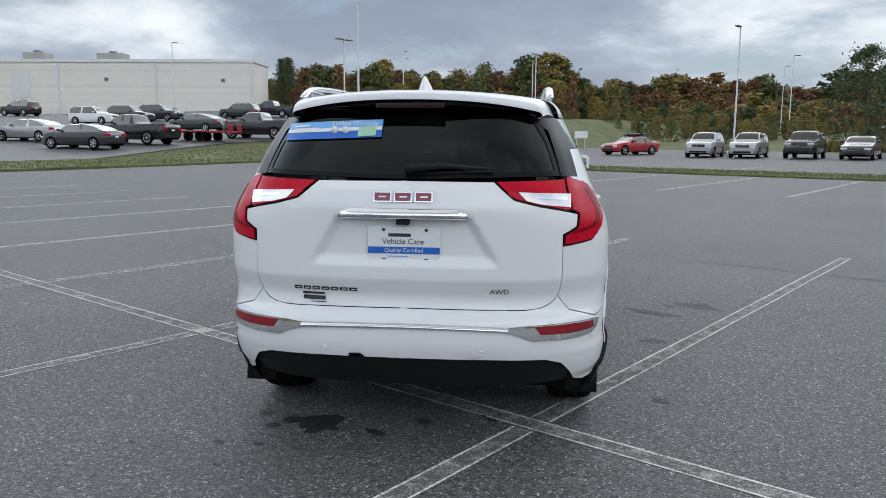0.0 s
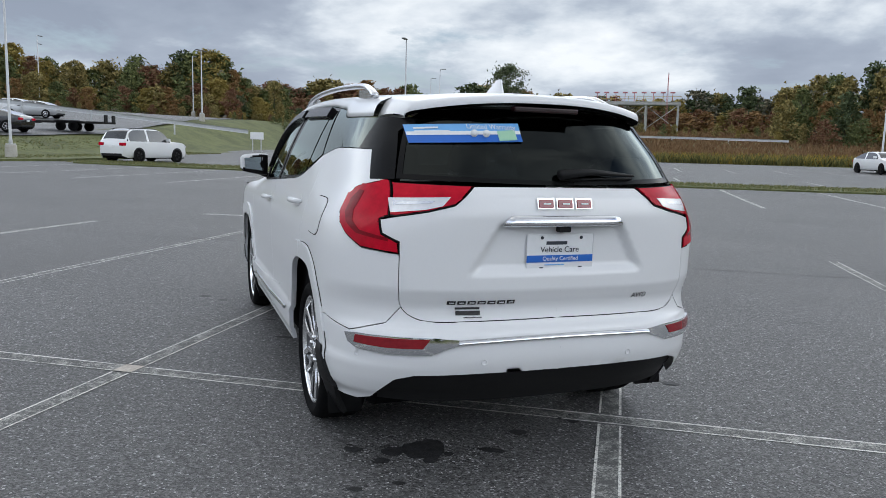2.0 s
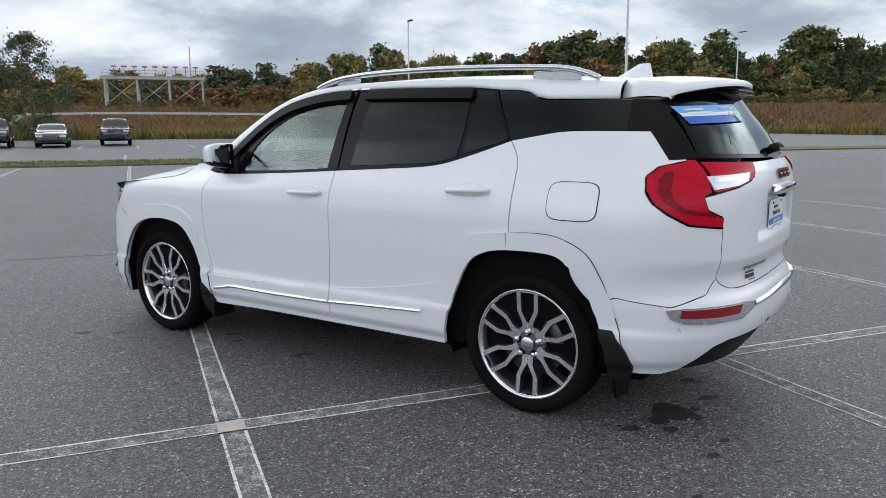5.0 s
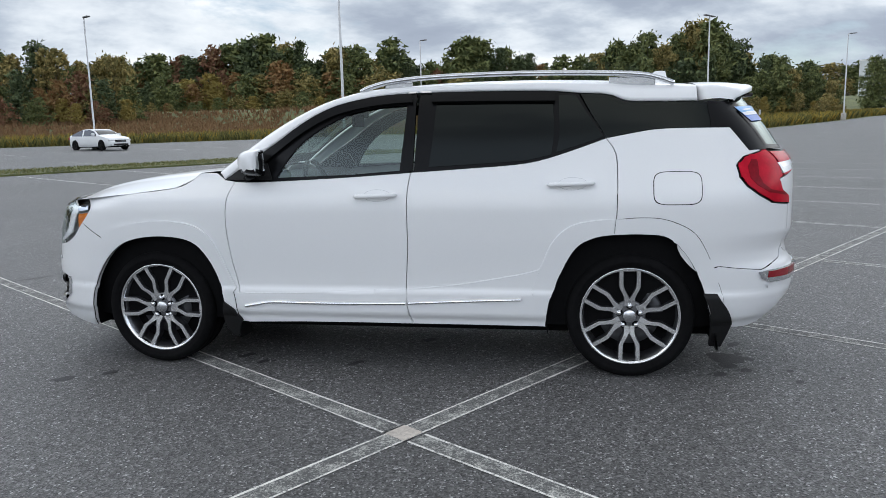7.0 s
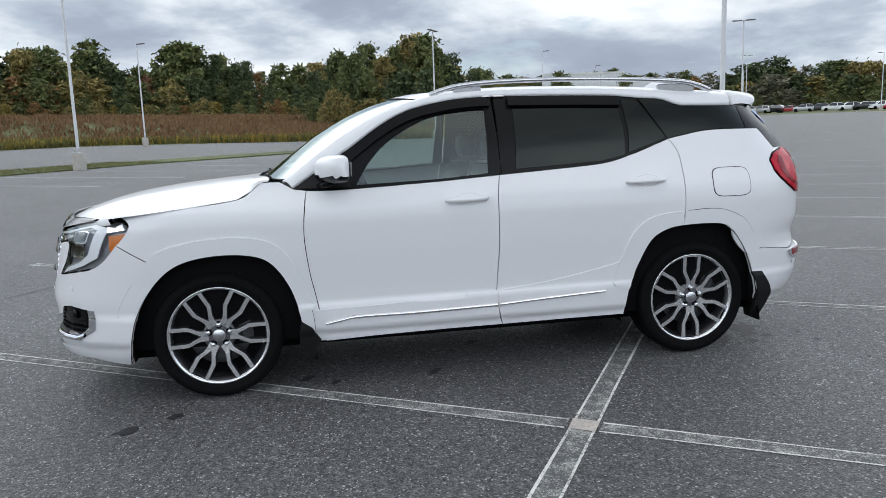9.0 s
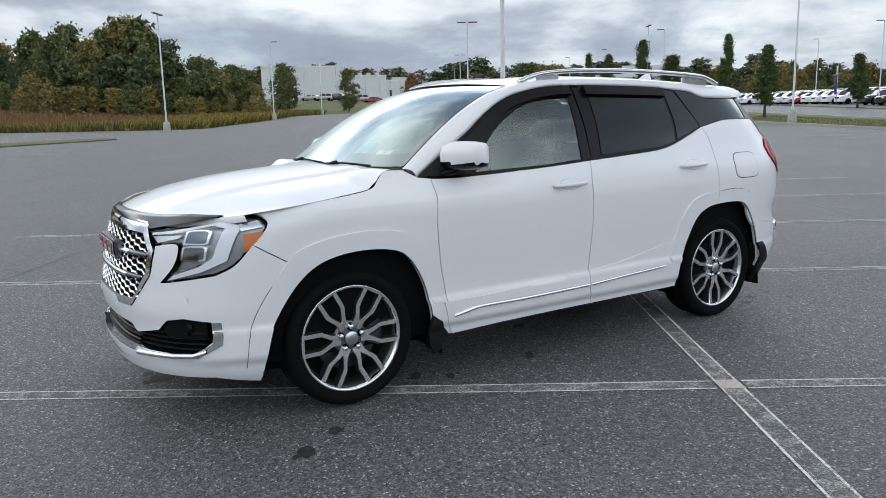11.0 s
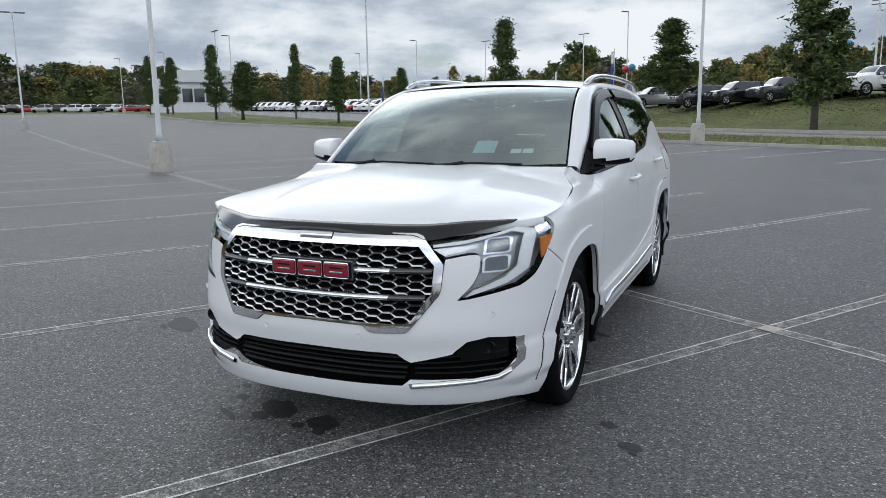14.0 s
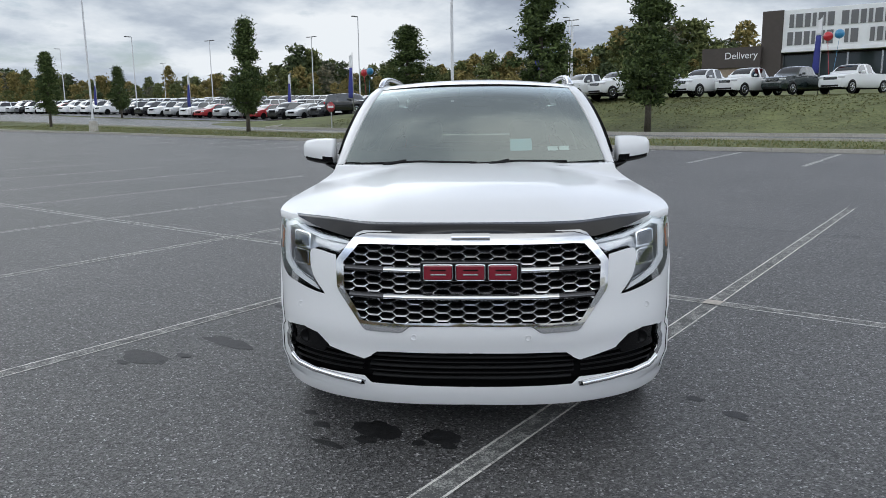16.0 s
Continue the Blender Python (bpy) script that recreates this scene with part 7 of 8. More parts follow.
for kind, pt, nm, lb, u_, v_, a_ in WEST:
    vehicle(kind, pt, nm, lb, parked(u_, v_, a_), group="cars by the warehouse")

# ---- trees ----
BARK = mat("grey_brown_bark", (0.10, 0.085, 0.07), 0.9, vary=0.3, vscale=14, bump=0.6, bscale=30)


def leafmat(name, c1, c2):
    m = mat(name, c1, 0.75, isl=0.40, color2=c2, spec=0.25)
    return m


LEAF = {
    "green": leafmat("green_leaves", (0.090, 0.120, 0.045), (0.155, 0.165, 0.062)),
    "dark": leafmat("dark_green_leaves", (0.058, 0.085, 0.040), (0.10, 0.122, 0.055)),
    "olive": leafmat("olive_leaves", (0.19, 0.175, 0.062), (0.28, 0.215, 0.08)),
    "orange": leafmat("orange_leaves", (0.29, 0.145, 0.055), (0.20, 0.135, 0.06)),
    "rust": leafmat("rust_leaves", (0.23, 0.095, 0.06), (0.19, 0.125, 0.065)),
    "yellow": leafmat("yellow_leaves", (0.36, 0.26, 0.065), (0.22, 0.185, 0.06)),
    "pear": leafmat("glossy_dark_leaves", (0.046, 0.074, 0.026), (0.090, 0.122, 0.040)),
    # greyed and paled: the haze of distance is put into this leaf colour
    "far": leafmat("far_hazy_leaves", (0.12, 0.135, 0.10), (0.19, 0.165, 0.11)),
}


def make_tree(kind, leaf, seed, leaves=1500, size=0.24):
    """A tree ten metres high at the origin: trunk, limbs, and a crown of leaf sprays."""
    rng = random.Random(seed)
    tr = thing("tree", "tree", "tree")
    bm = bmesh.new()
    lean = (rng.uniform(-0.3, 0.3), rng.uniform(-0.3, 0.3))
    if kind == "broad":
        base, spread, H = 0.9, 3.0, 10.0
    elif kind == "column":
        base, spread, H = 1.9, 1.6, 10.0
    elif kind == "bush":
        base, spread, H = 0.3, 4.6, 10.0
    elif kind == "pine":
        base, spread, H = 1.0, 2.4, 10.0
    else:
        base, spread, H = 1.6, 2.0, 10.0
    tube([(lean[0] * t * t, lean[1] * t * t, H * 0.93 * t) for t in (0, 0.2, 0.45, 0.7, 1)], [0.17, 0.14, 0.10, 0.06, 0.015], 7, bm)

    def radius(h):
        f = (h - base) / (H - base)
        if kind == "pine":
            return spread * (1 - f) ** 0.85 * (0.8 + 0.2 * math.sin(f * 38))
        if kind == "column":
            return spread * (min(1, (f + 0.06) / 0.30)) ** 0.8 * (1 - max(0, f - 0.22) / 0.78) ** 1.05
        if kind == "bush":
            return spread * math.sqrt(max(0, 1 - f * f)) * 0.9
        return spread * math.sqrt(max(0, 1 - ((f - 0.40) / 0.62) ** 2)) * (0.82 + 0.18 * math.sin(f * 9 + seed))

    clumps = []
    n = {"broad": 130, "column": 120, "bush": 110, "pine": 110, "thin": 60}[kind]
    for i in range(n):
        h = base + (H - base) * (rng.random() if kind != "pine" else (i + rng.random()) / n)
        r = radius(h) * (rng.random() ** 0.5) * rng.uniform(0.75, 1.12)
        a = rng.uniform(0, 2 * math.pi) if kind != "pine" else i * 2.4
        c = Vector((r * math.cos(a) + lean[0] * (h / H) ** 2, r * math.sin(a) + lean[1] * (h / H) ** 2, h))
        clumps.append((c, rng.uniform(0.35, 1.0) * (0.6 if kind == "column" else 0.9)))
        if i % (7 if kind != "bush" else 11) == 0:
            s = Vector((lean[0] * (h / H) ** 2 * 0.6, lean[1] * (h / H) ** 2 * 0.6, max(0.2, h - (0.9 if kind != "pine" else 0.1) - r * 0.5)))
            mid = s.lerp(c, 0.5) + Vector((0, 0, 0.15))
            tube([s, mid, c], [0.05, 0.03, 0.008], 5, bm, cap=False)
    part("trunk", bm, BARK, tr, smooth=True)
    verts, faces = [], []
    for i in range(leaves):
        c, rad = clumps[rng.randrange(len(clumps))]
        d = Vector((rng.gauss(0, 1), rng.gauss(0, 1), rng.gauss(0, 0.75 if kind != "pine" else 0.25)))
        p = c + d * rad * 0.55
        nrm = Vector((rng.gauss(0, 1), rng.gauss(0, 1), rng.gauss(0.3, 0.8))).normalized()
        t1 = nrm.orthogonal().normalized()
        t1.rotate(Matrix.Rotation(rng.uniform(0, 6.28), 3, nrm))
        t2 = nrm.cross(t1)
        s = size * rng.uniform(0.55, 1.25)
        k = len(verts)
        w = 0.55 if kind != "pine" else 0.3
        verts += [p - t1 * s, p + t2 * s * w * 1.3, p + t1 * s * 0.8]
        faces.append((k, k + 1, k + 2))
    me = bpy.data.meshes.new("crown")
    me.from_pydata(verts, [], faces)
    me.materials.append(LEAF[leaf])
    cr = new("crown", me)
    cr.parent = tr
    return tr


def tree_at(proto, x, y, z, h, wide, turn, label, group=""):
    t = copy_thing(proto, pose(x, y, z, 0, 0, turn) @ Matrix.Diagonal((h / 10 * wide, h / 10 * wide, h / 10, 1)))
    tagged(t, label, "tree", group)
    return t


PROTO = {}
for key, (kind, leaf, n) in {"g1": ("broad", "green", 5200), "g2": ("broad", "green", 5200), "d1": ("broad", "dark", 5200), "o1": ("broad", "olive", 5000), "o2": ("thin", "olive", 4200), "g3": ("thin", "green", 4600), "or": ("broad", "orange", 4600), "ru": ("broad", "rust", 4600), "ye": ("broad", "yellow", 4600), "pi": ("pine", "dark", 5200), "bg": ("bush", "olive", 4200), "bd": ("bush", "green", 4200), "br": ("bush", "rust", 4200), "dm": ("bush", "dark", 9000), "co": ("column", "pear", 15000), "co2": ("column", "pear", 15000), "fa": ("broad", "far", 3000)}.items():
    PROTO[key] = make_tree(kind, leaf, len(PROTO) + 3, n, 0.155 if kind == "column" else 0.17 if key == "dm" else 0.30)
LABELS = {"g1": "green broadleaf tree at the wood's edge", "g2": "green broadleaf tree at the wood's edge", "d1": "dark green tree in the wood", "o1": "olive tree turning in autumn", "o2": "thin olive tree with sparse leaves", "g3": "slender green tree with feathery crown", "or": "orange autumn tree at the wood's edge", "ru": "rust-red autumn tree at the wood's edge", "ye": "yellowing autumn tree at the wood's edge", "pi": "dark conifer standing above the wood", "bg": "olive shrub before the wood", "bd": "green shrub before the wood", "br": "reddish shrub before the wood", "fa": "tree on the far hill, haze mixed into its leaf colour"}
tr_rng = random.Random(77)
EYE0 = (-2.5, 0.0)
WOODS = []


def belt(az0, az1, dist, elev, mix, n, spread=10, jit=0.22, group="woods round the car park", gscale=1.0, thin=2):
    """Trees along a stretch of the horizon seen from the car: bearings, distance, top angle."""
    for i in range(n):
        az = radians(az0 + (az1 - az0) * (i + tr_rng.random()) / n)
        d = dist + tr_rng.uniform(-spread, spread)
        x, y = EYE0[0] + d * math.sin(az), EYE0[1] + d * math.cos(az)
        z = land(x, y) - 0.05
        el = elev(math.degrees(az)) if callable(elev) else elev
        h = max(1.0, (1.45 + d * math.tan(radians(el)) - z) * (1 + tr_rng.uniform(-jit, jit * 0.35)))
        key = mix[tr_rng.randrange(len(mix))]
        if dist > 99:
            WOODS.append((key, thin + (1 if dist > 140 else 0), pose(x, y, z, 0, 0, tr_rng.uniform(0, 360)) @ Matrix.Diagonal((h / 10 * tr_rng.uniform(0.85, 1.25) * gscale,) * 2 + (h / 10, 1))))
            continue
        tree_at(PROTO[key], x, y, z, h, tr_rng.uniform(0.85, 1.25) * gscale, tr_rng.uniform(0, 360), LABELS[key], group)


def wood(az0, az1, dist, tab, mix, low, per=1.6, gscale=1.25, deep=9):
    """A closed edge of woods: tall trees to the skyline, a lower rank before them, shrubs at the foot."""
    f = curve1(tab)
    n = int((az1 - az0) * per * dist / 130)
    belt(az0, az1, dist + deep, lambda a: f(a) * 0.86, mix, int(n * 0.7), deep * 0.5, 0.25, gscale=gscale, thin=4)
    belt(az0, az1, dist, f, mix, n, deep * 0.4, 0.28, gscale=gscale * 0.92)
    belt(az0, az1, dist - deep, lambda a: 0.3 + f(a) * 0.66, mix + low, int(n * 0.8), deep * 0.4, 0.3, gscale=gscale * 1.1, thin=3)
    belt(az0, az1, dist - deep * 1.8, lambda a: 0.5 + f(a) * 0.36, low, int(n * 0.8), deep * 0.4, 0.35, gscale=gscale * 1.2, thin=3)


LOW = ["bg", "ye", "o2", "bd", "br", "or"]
wood(-20.2, 9, 120, [(-18.9, 4.2), (-17.6, 4.8), (-15.5, 5.7), (-12.9, 5.6), (-9.3, 5.8), (-7.6, 6.0), (-4.9, 5.2), (-1.4, 5.6), (0.7, 5.8), (3.9, 6.2), (6.9, 5.0), (9, 4.4)], ["o1", "g1", "or", "d1", "o1", "ru", "g2", "ye", "g3", "o2", "g1"], ["bg", "or", "ru", "o2", "ye", "bd"])
belt(-17.4, -16.6, 112, 6.2, ["pi"], 2, 3, 0.05)
wood(7, 27, 250, [(7, 4.3), (12, 4.9), (14, 4.6), (17.8, 4.5), (21.3, 4.3), (24.5, 4.6), (27, 4.1)], ["d1", "o1", "ru", "g1", "o1", "or"], LOW, 1.0, 1.5, 14)
belt(7, 29, 150, 2.6, ["o1", "d1", "ye", "g1", "ru", "bg"], 60, 12, 0.3, gscale=1.6)
belt(4, 27, 101, 1.9, ["bg", "o2", "ye", "o1", "bg", "bd"], 40, 9, 0.35)
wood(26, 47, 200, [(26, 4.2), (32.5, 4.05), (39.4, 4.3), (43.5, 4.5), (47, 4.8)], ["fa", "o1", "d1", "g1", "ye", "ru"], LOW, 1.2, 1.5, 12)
belt(27, 47, 118, 2.2, ["bg", "bd", "o1", "ye", "or"], 34, 9, 0.35)
wood(46, 57.5, 112, [(46, 4.8), (48, 5.2), (49, 5.7), (51.4, 5.9), (52.3, 6.1), (55.3, 5.7), (57.5, 5.2)], ["g1", "o1", "d1", "g2", "g3", "d1", "o2"], LOW, 1.5, 1.0, 6)
wood(56, 93, 165, [(57, 5.3), (59.6, 5.35), (60.4, 6.0), (62.4, 5.8), (65, 6.1), (66.8, 6.9), (69.5, 7.0), (70.5, 6.1), (72, 5.9), (74.4, 5.8), (76.3, 6.7), (77.3, 6.0), (78.3, 5.5), (80, 5.45), (81.2, 5.8), (82.9, 6.3), (84.6, 5.5), (87, 5.35), (88.7, 5.5), (90.1, 5.0), (92, 4.9)], ["g1", "d1", "d1", "g2", "o1", "or", "ru", "d1", "g3", "g1", "pi", "g2", "pi"], ["bg", "ye", "o2", "bd", "bd", "or", "bg"], 1.25, 1.2, 10)
wood(91, 108.6, 110, [(91.5, 4.8), (93, 5.3), (95, 6.2), (96.8, 5.9), (98, 6.4), (100.2, 6.7), (101.7, 5.5), (103.3, 4.3), (105, 4.6), (106.4, 4.1), (107.5, 2.7), (108.3, 1.9)], ["g1", "d1", "g2", "g3", "o1", "d1"], ["bd", "bg", "o1", "ye"], 1.7, 0.95, 6)
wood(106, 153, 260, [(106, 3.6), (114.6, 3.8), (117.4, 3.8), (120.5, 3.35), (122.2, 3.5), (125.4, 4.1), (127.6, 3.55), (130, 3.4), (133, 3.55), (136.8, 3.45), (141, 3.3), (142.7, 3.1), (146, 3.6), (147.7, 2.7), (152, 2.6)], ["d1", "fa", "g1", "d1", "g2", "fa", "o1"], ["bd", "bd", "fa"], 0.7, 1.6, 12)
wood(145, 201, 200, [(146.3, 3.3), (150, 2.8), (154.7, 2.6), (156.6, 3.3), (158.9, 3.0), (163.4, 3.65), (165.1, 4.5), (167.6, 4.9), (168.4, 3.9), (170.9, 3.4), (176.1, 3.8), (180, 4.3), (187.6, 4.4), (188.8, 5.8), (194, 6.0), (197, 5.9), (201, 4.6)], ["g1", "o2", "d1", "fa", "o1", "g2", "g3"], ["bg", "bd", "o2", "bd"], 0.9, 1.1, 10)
# single trees: (kind, u or x, v or y, height, width)
tree_at(PROTO["dm"], 28.0, 58.8, land(28.0, 58.8) - 0.05, 9.0 - land(28.0, 58.8), 1.0, 40, "dark green dome-shaped tree alone in the meadow")
for x_, y_, top, key in ((136.5, -50.5, 11.7, "g1"), (139.5, -53.0, 11.2, "d1"), (131.4, -62.1, 10.5, "g2"), (142.8, -83.2, 10.6, "or")):
    tree_at(PROTO[key], x_, y_, land(x_, y_) - 0.05, top - land(x_, y_), 1.0, x_, "orange autumn tree by the halls" if key == "or" else "green tree before the halls")
p = uv(-15.5, 55.5, 0.0)
tree_at(PROTO["bd"], p.x, p.y, p.z - 0.02, 2.1, 1.5, 30, "low dark green shrub at the meadow's edge")
# street trees of the verge: (u, v, height, width)
for i, (u_, v_, h_, w_) in enumerate([(35.6, -24.9, 6.5, 2.3), (55.8, -22.9, 5.4, 2.0), (101.0, -17.2, 7.2, 1.6), (98.3, -19.4, 7.0, 2.2), (106.4, -20.6, 5.4, 2.5), (76.5, -18.6, 7.4, 2.3), (73.3, -20.4, 5.6, 3.0), (71.5, -25.4, 7.4, 1.7), (76.5, -41.0, 5.4, 2.2), (18.2, -30.4, 8.1, 3.3), (12.9, -31.8, 8.3, 3.2)]):
    p = uv(u_, v_, hill(u_, v_) if v_ < -30 else 0.08)
    tree_at(PROTO["co" if i % 2 else "co2"], p.x, p.y, p.z - 0.02, h_, w_ / (0.29 * h_), 70 * i, "dark green columnar street tree on the verge", "street trees on the verge")
p = uv(33.2, -37.6, hill(33.2, -37.6))
tree_at(PROTO["co"], p.x, p.y, p.z - 0.02, 5.9, 2.1, 15, "broad dark green young tree on the bank")


def join_woods():
    """All far trees as one mass of leaves, and one of trunks."""
    keys = sorted(PROTO)
    for nm, lab in (("crown", "mixed autumn woods round the car park"), ("trunk", "bare stems of the far woods")):
        vs, fs, mi, off = [], [], [], 0
        mats = []
        for key in keys:
            src = next(c for c in PROTO[key].children if c.name.startswith(nm)).data
            co = np.empty(len(src.vertices) * 3)
            src.vertices.foreach_get("co", co)
            co = co.reshape(-1, 3)
            polys = [tuple(pl.vertices) for pl in src.polygons]
            if src.materials[0] not in mats:
                mats.append(src.materials[0])
            k = mats.index(src.materials[0])
            kinds = {}
            if nm == "crown":
                for q in (2, 3, 4, 5):
                    tri = co.reshape(-1, 3, 3)[::q]
                    mid = tri.mean(axis=1, keepdims=True)
                    kinds[q] = (mid + (tri - mid) * (0.92 * q ** 0.5)).reshape(-1, 3), [(3 * i, 3 * i + 1, 3 * i + 2) for i in range(len(tri))]
            for kk, thin, m in WOODS:
                if kk != key or (nm == "trunk" and thin > 2):
                    continue
                a = np.array(m)
                c_, p_ = kinds.get(thin, (co, polys))
                vs.append(c_ @ a[:3, :3].T + a[:3, 3])
                fs += [tuple(i + off for i in q) for q in p_]
                mi += [k] * len(p_)
                off += len(c_)
        me = bpy.data.meshes.new("woods")
        me.from_pydata(np.concatenate(vs).tolist(), [], fs)
        for m_ in mats:
            me.materials.append(m_)
        me.polygons.foreach_set("material_index", mi)
        tagged(new("woods" if nm == "crown" else "wood_stems", me), lab, "woods", kind="stuff")


join_woods()
for p in PROTO.values():
    for o_ in list(p.children_recursive) + [p]:
        bpy.data.objects.remove(o_)
# distant ridge
bm = bmesh.new()
rows = []
for k in range(181):
    az = radians(-30 + k * 240 / 180)
    h = 24 + 5 * noise.noise(Vector((k * 0.11, 0, 0))) + 2.5 * noise.noise(Vector((k * 0.6, 2, 0))) + 1.2 * noise.noise(Vector((k * 2.1, 4, 0)))
    if az > radians(40):
        h *= 0.62
    rows.append([(430 * math.sin(az), 430 * math.cos(az), -2), (470 * math.sin(az), 470 * math.cos(az), h * 0.8), (520 * math.sin(az), 520 * math.cos(az), h), (600 * math.sin(az), 600 * math.cos(az), h * 0.3)])
grid_mesh(rows, bm=bm)
bmesh.ops.recalc_face_normals(bm, faces=bm.faces[:])
tagged(part("far_ridge", bm, mat("far_wooded_hill", (0.055, 0.065, 0.05), 0.95, vary=0.4, vscale=0.15, bump=0.5, bscale=0.3, big=0.2, color2=(0.10, 0.065, 0.045))), "low wooded ridge in autumn colours on the horizon", "hill", kind="structure")

# ---- lamps, buildings, fences ----
GALV = mat("galvanised_pole", (0.50, 0.51, 0.52), 0.45, 0.7, vary=0.1, vscale=8)
POLEPAINT = mat("pale_grey_pole_paint", (0.52, 0.53, 0.54), 0.5, 0.1, vary=0.06, vscale=8)
LEDDARK = mat("lamp_head_bronze", (0.16, 0.16, 0.165), 0.5, 0.4)


def lamp_pole(u, v, h, heads=1, turn=0.0, z=0.0, base=0.72):
    lp = thing("lamp_post", "pale grey car park lamp post on a concrete foot" if heads < 2 else "pale grey twin-head lamp post on a concrete foot", "street lamp", "lamp posts of the car park", stand(u, v, z, turn))
    part("foot", lathe([(-0.2, 0.28), (0.0, 0.28), (base - 0.03, 0.262), (base, 0.24), (base, 0.0)], 20, "z"), CONCRETE, lp, "pale concrete foot", True)
    part("flange", box(-0.16, -0.16, base, 0.16, 0.16, base + 0.05, 0.01), GALV, lp)
    b = bmesh.new()
    tube([(0, 0, base + 0.04), (0, 0, base + 0.22), (0, 0, base + 0.26), (0, 0, h)], [0.095, 0.09, 0.068, 0.048], 12, b)
    part("pole", b, POLEPAINT, lp, smooth=True)
    for k in range(heads):
        s = 1 if k == 0 else -1
        hd = part("lamp_head", box(0.12 * s, -0.14, h - 0.06, 0.85 * s, 0.14, h + 0.02, 0.02), LEDDARK, lp, "flat lamp head")
        part("arm", box(0, -0.03, h - 0.05, 0.16 * s, 0.03, h - 0.01), GALV, hd)
    return lp


# (u, v, height, heads, turn, height of the ground over the bowl)
for u_, v_, h_, n_, a_, z_ in [(20.9, 26.1, 9.4, 1, -90, 0), (-26.4, 27.4, 9.2, 2, 0, 0.05), (17.2, 0, 9.2, 2, 90, 0), (62, 0, 8.5, 2, 90, 0), (120.4, 0, 9, 2, 90, 0), (164, 0.8, 9, 2, 90, 0.9), (16.8, -20.2, 9.2, 1, 90, 0), (-13.8, 53, 9.1, 1, -90, 0), (20.3, 54, 9.3, 1, -90, 0), (50, 50, 9, 1, -90, 0), (56, 24, 9, 2, 0, 0), (86.5, 22.6, 9, 1, -90, 0), (122.8, 23.1, 9, 1, -90, 0),
                               (-39.5, 66.6, 9, 2, 90, 0.6), (-55.5, 91, 9, 1, 90, 2.3), (-72.8, 82.2, 9, 1, 90, 3.85), (-81.6, 49.4, 9, 1, 90, 2.7), (-38.35, 37.6, 8.4, 2, 90, 0.1), (-23.4, 103.6, 9, 1, 0, 2), (-29.4, 121.8, 9, 1, 0, 2.2), (-105, 111, 9, 1, 90, 5.4), (-87, 98.4, 9, 1, 90, 4.85), (-133, 105, 9, 1, 90, 4.35),
                               (45.3, -20.4, 9, 1, 90, 0.05), (76.5, -19, 9, 2, 0, 0.05), (82, -22.2, 9, 1, 90, 0.05), (115.6, -22.7, 9, 1, 90, 0.05), (133.5, -19.7, 9, 1, 90, 0), (80, -45.1, 9, 1, 90, 0), (78.4, -54.6, 9, 2, 0, 0), (51, -51.9, 9, 1, 90, 1.0), (71.5, -65.3, 9, 2, 0, 0.7), (115.9, -55.2, 9, 1, 90, 0.7), (146, -93, 9, 2, 0, 1.1), (47, -91, 9, 2, 0, 2.2), (44.4, -84.8, 9, 1, 0, 2.75), (39.0, -74.8, 7.5, 2, 0, 2.9)]:
    g_ = hill(u_, v_)
    lamp_pole(u_, v_, h_ + (z_ - g_ if g_ > 0 else 0), n_, a_, z=max(g_, 0.0))

# warehouse
WALLC = mat("cream_painted_block", (0.76, 0.73, 0.66), 0.85, vary=0.05, vscale=2, bump=0.3, bscale=8)
WALLP = mat("cream_block_course", (0.75, 0.72, 0.65), 0.85, vary=0.05, vscale=3, rnd=0.06)
ROOFTRIM = mat("white_metal_trim", (0.68, 0.68, 0.67), 0.5, vary=0.04, vscale=4)
WM = LOT @ pose(-112.1, 41.3, 3.4, 0, 0, -53)
wh = thing("warehouse", "long cream block warehouse with white downpipes", "building", m=WM)
part("wall", box(-7, -58, -2, 0, 36, 8.6), WALLC, wh)
part("parapet", box(-7.2, -58.2, 8.6, 0.2, 36.2, 9.05, 0.03), ROOFTRIM, wh)
part("roof", box(-6.6, -57.6, 9.0, -0.4, 35.6, 9.12), CONCRETE, wh)
for y in (-34, -20, -6, 8, 22, 35.6):
    part("downpipe", box(0.02, y - 0.14, -0.5, 0.26, y + 0.14, 8.7, 0.02), ROOFTRIM, wh)
for k in range(20):
    part("block_course", box(0.0, -57.9, -0.2 + k * 0.44, 0.022, 35.9, 0.19 + k * 0.44), WALLP, wh)
for y0, z0, z1, nm in ((1.2, 3.7, 7.2, "panel"), (1.4, -0.2, 2.4, "door")):
    part(nm, box(0.02, y0, z0, 0.12, y0 + 2.8, z1, 0.01), ROOFTRIM, wh, "white flush door" if nm == "door" else "white wall panel")
for y, z in ((15.0, 6.1), (31.6, 6.0), (3.0, 3.0), (-12, 6.2)):
    part("wall_lamp", box(0.05, y - 0.22, z, 0.35, y + 0.22, z + 0.4, 0.04), LEDDARK, wh)
for y, w, hh in ((3.0, 3.2, 1.2), (14.2, 3.8, 1.1)):
    un = thing("roof_unit", "grey rooftop air handling unit", "air conditioner", m=WM @ pose(-4, y, 9.12))
    part("casing", box(-1.2, -w / 2, 0, 1.2, w / 2, hh, 0.05), mat("roof_unit_grey", (0.36, 0.36, 0.34), 0.6, vary=0.1, vscale=4), un)
    part("fan_cowl", lathe([(hh, 0.6), (hh + 0.3, 0.6), (hh + 0.3, 0.5), (hh + 0.1, 0.45), (hh + 0.1, 0.0)], 16, "z"), LEDDARK, un)

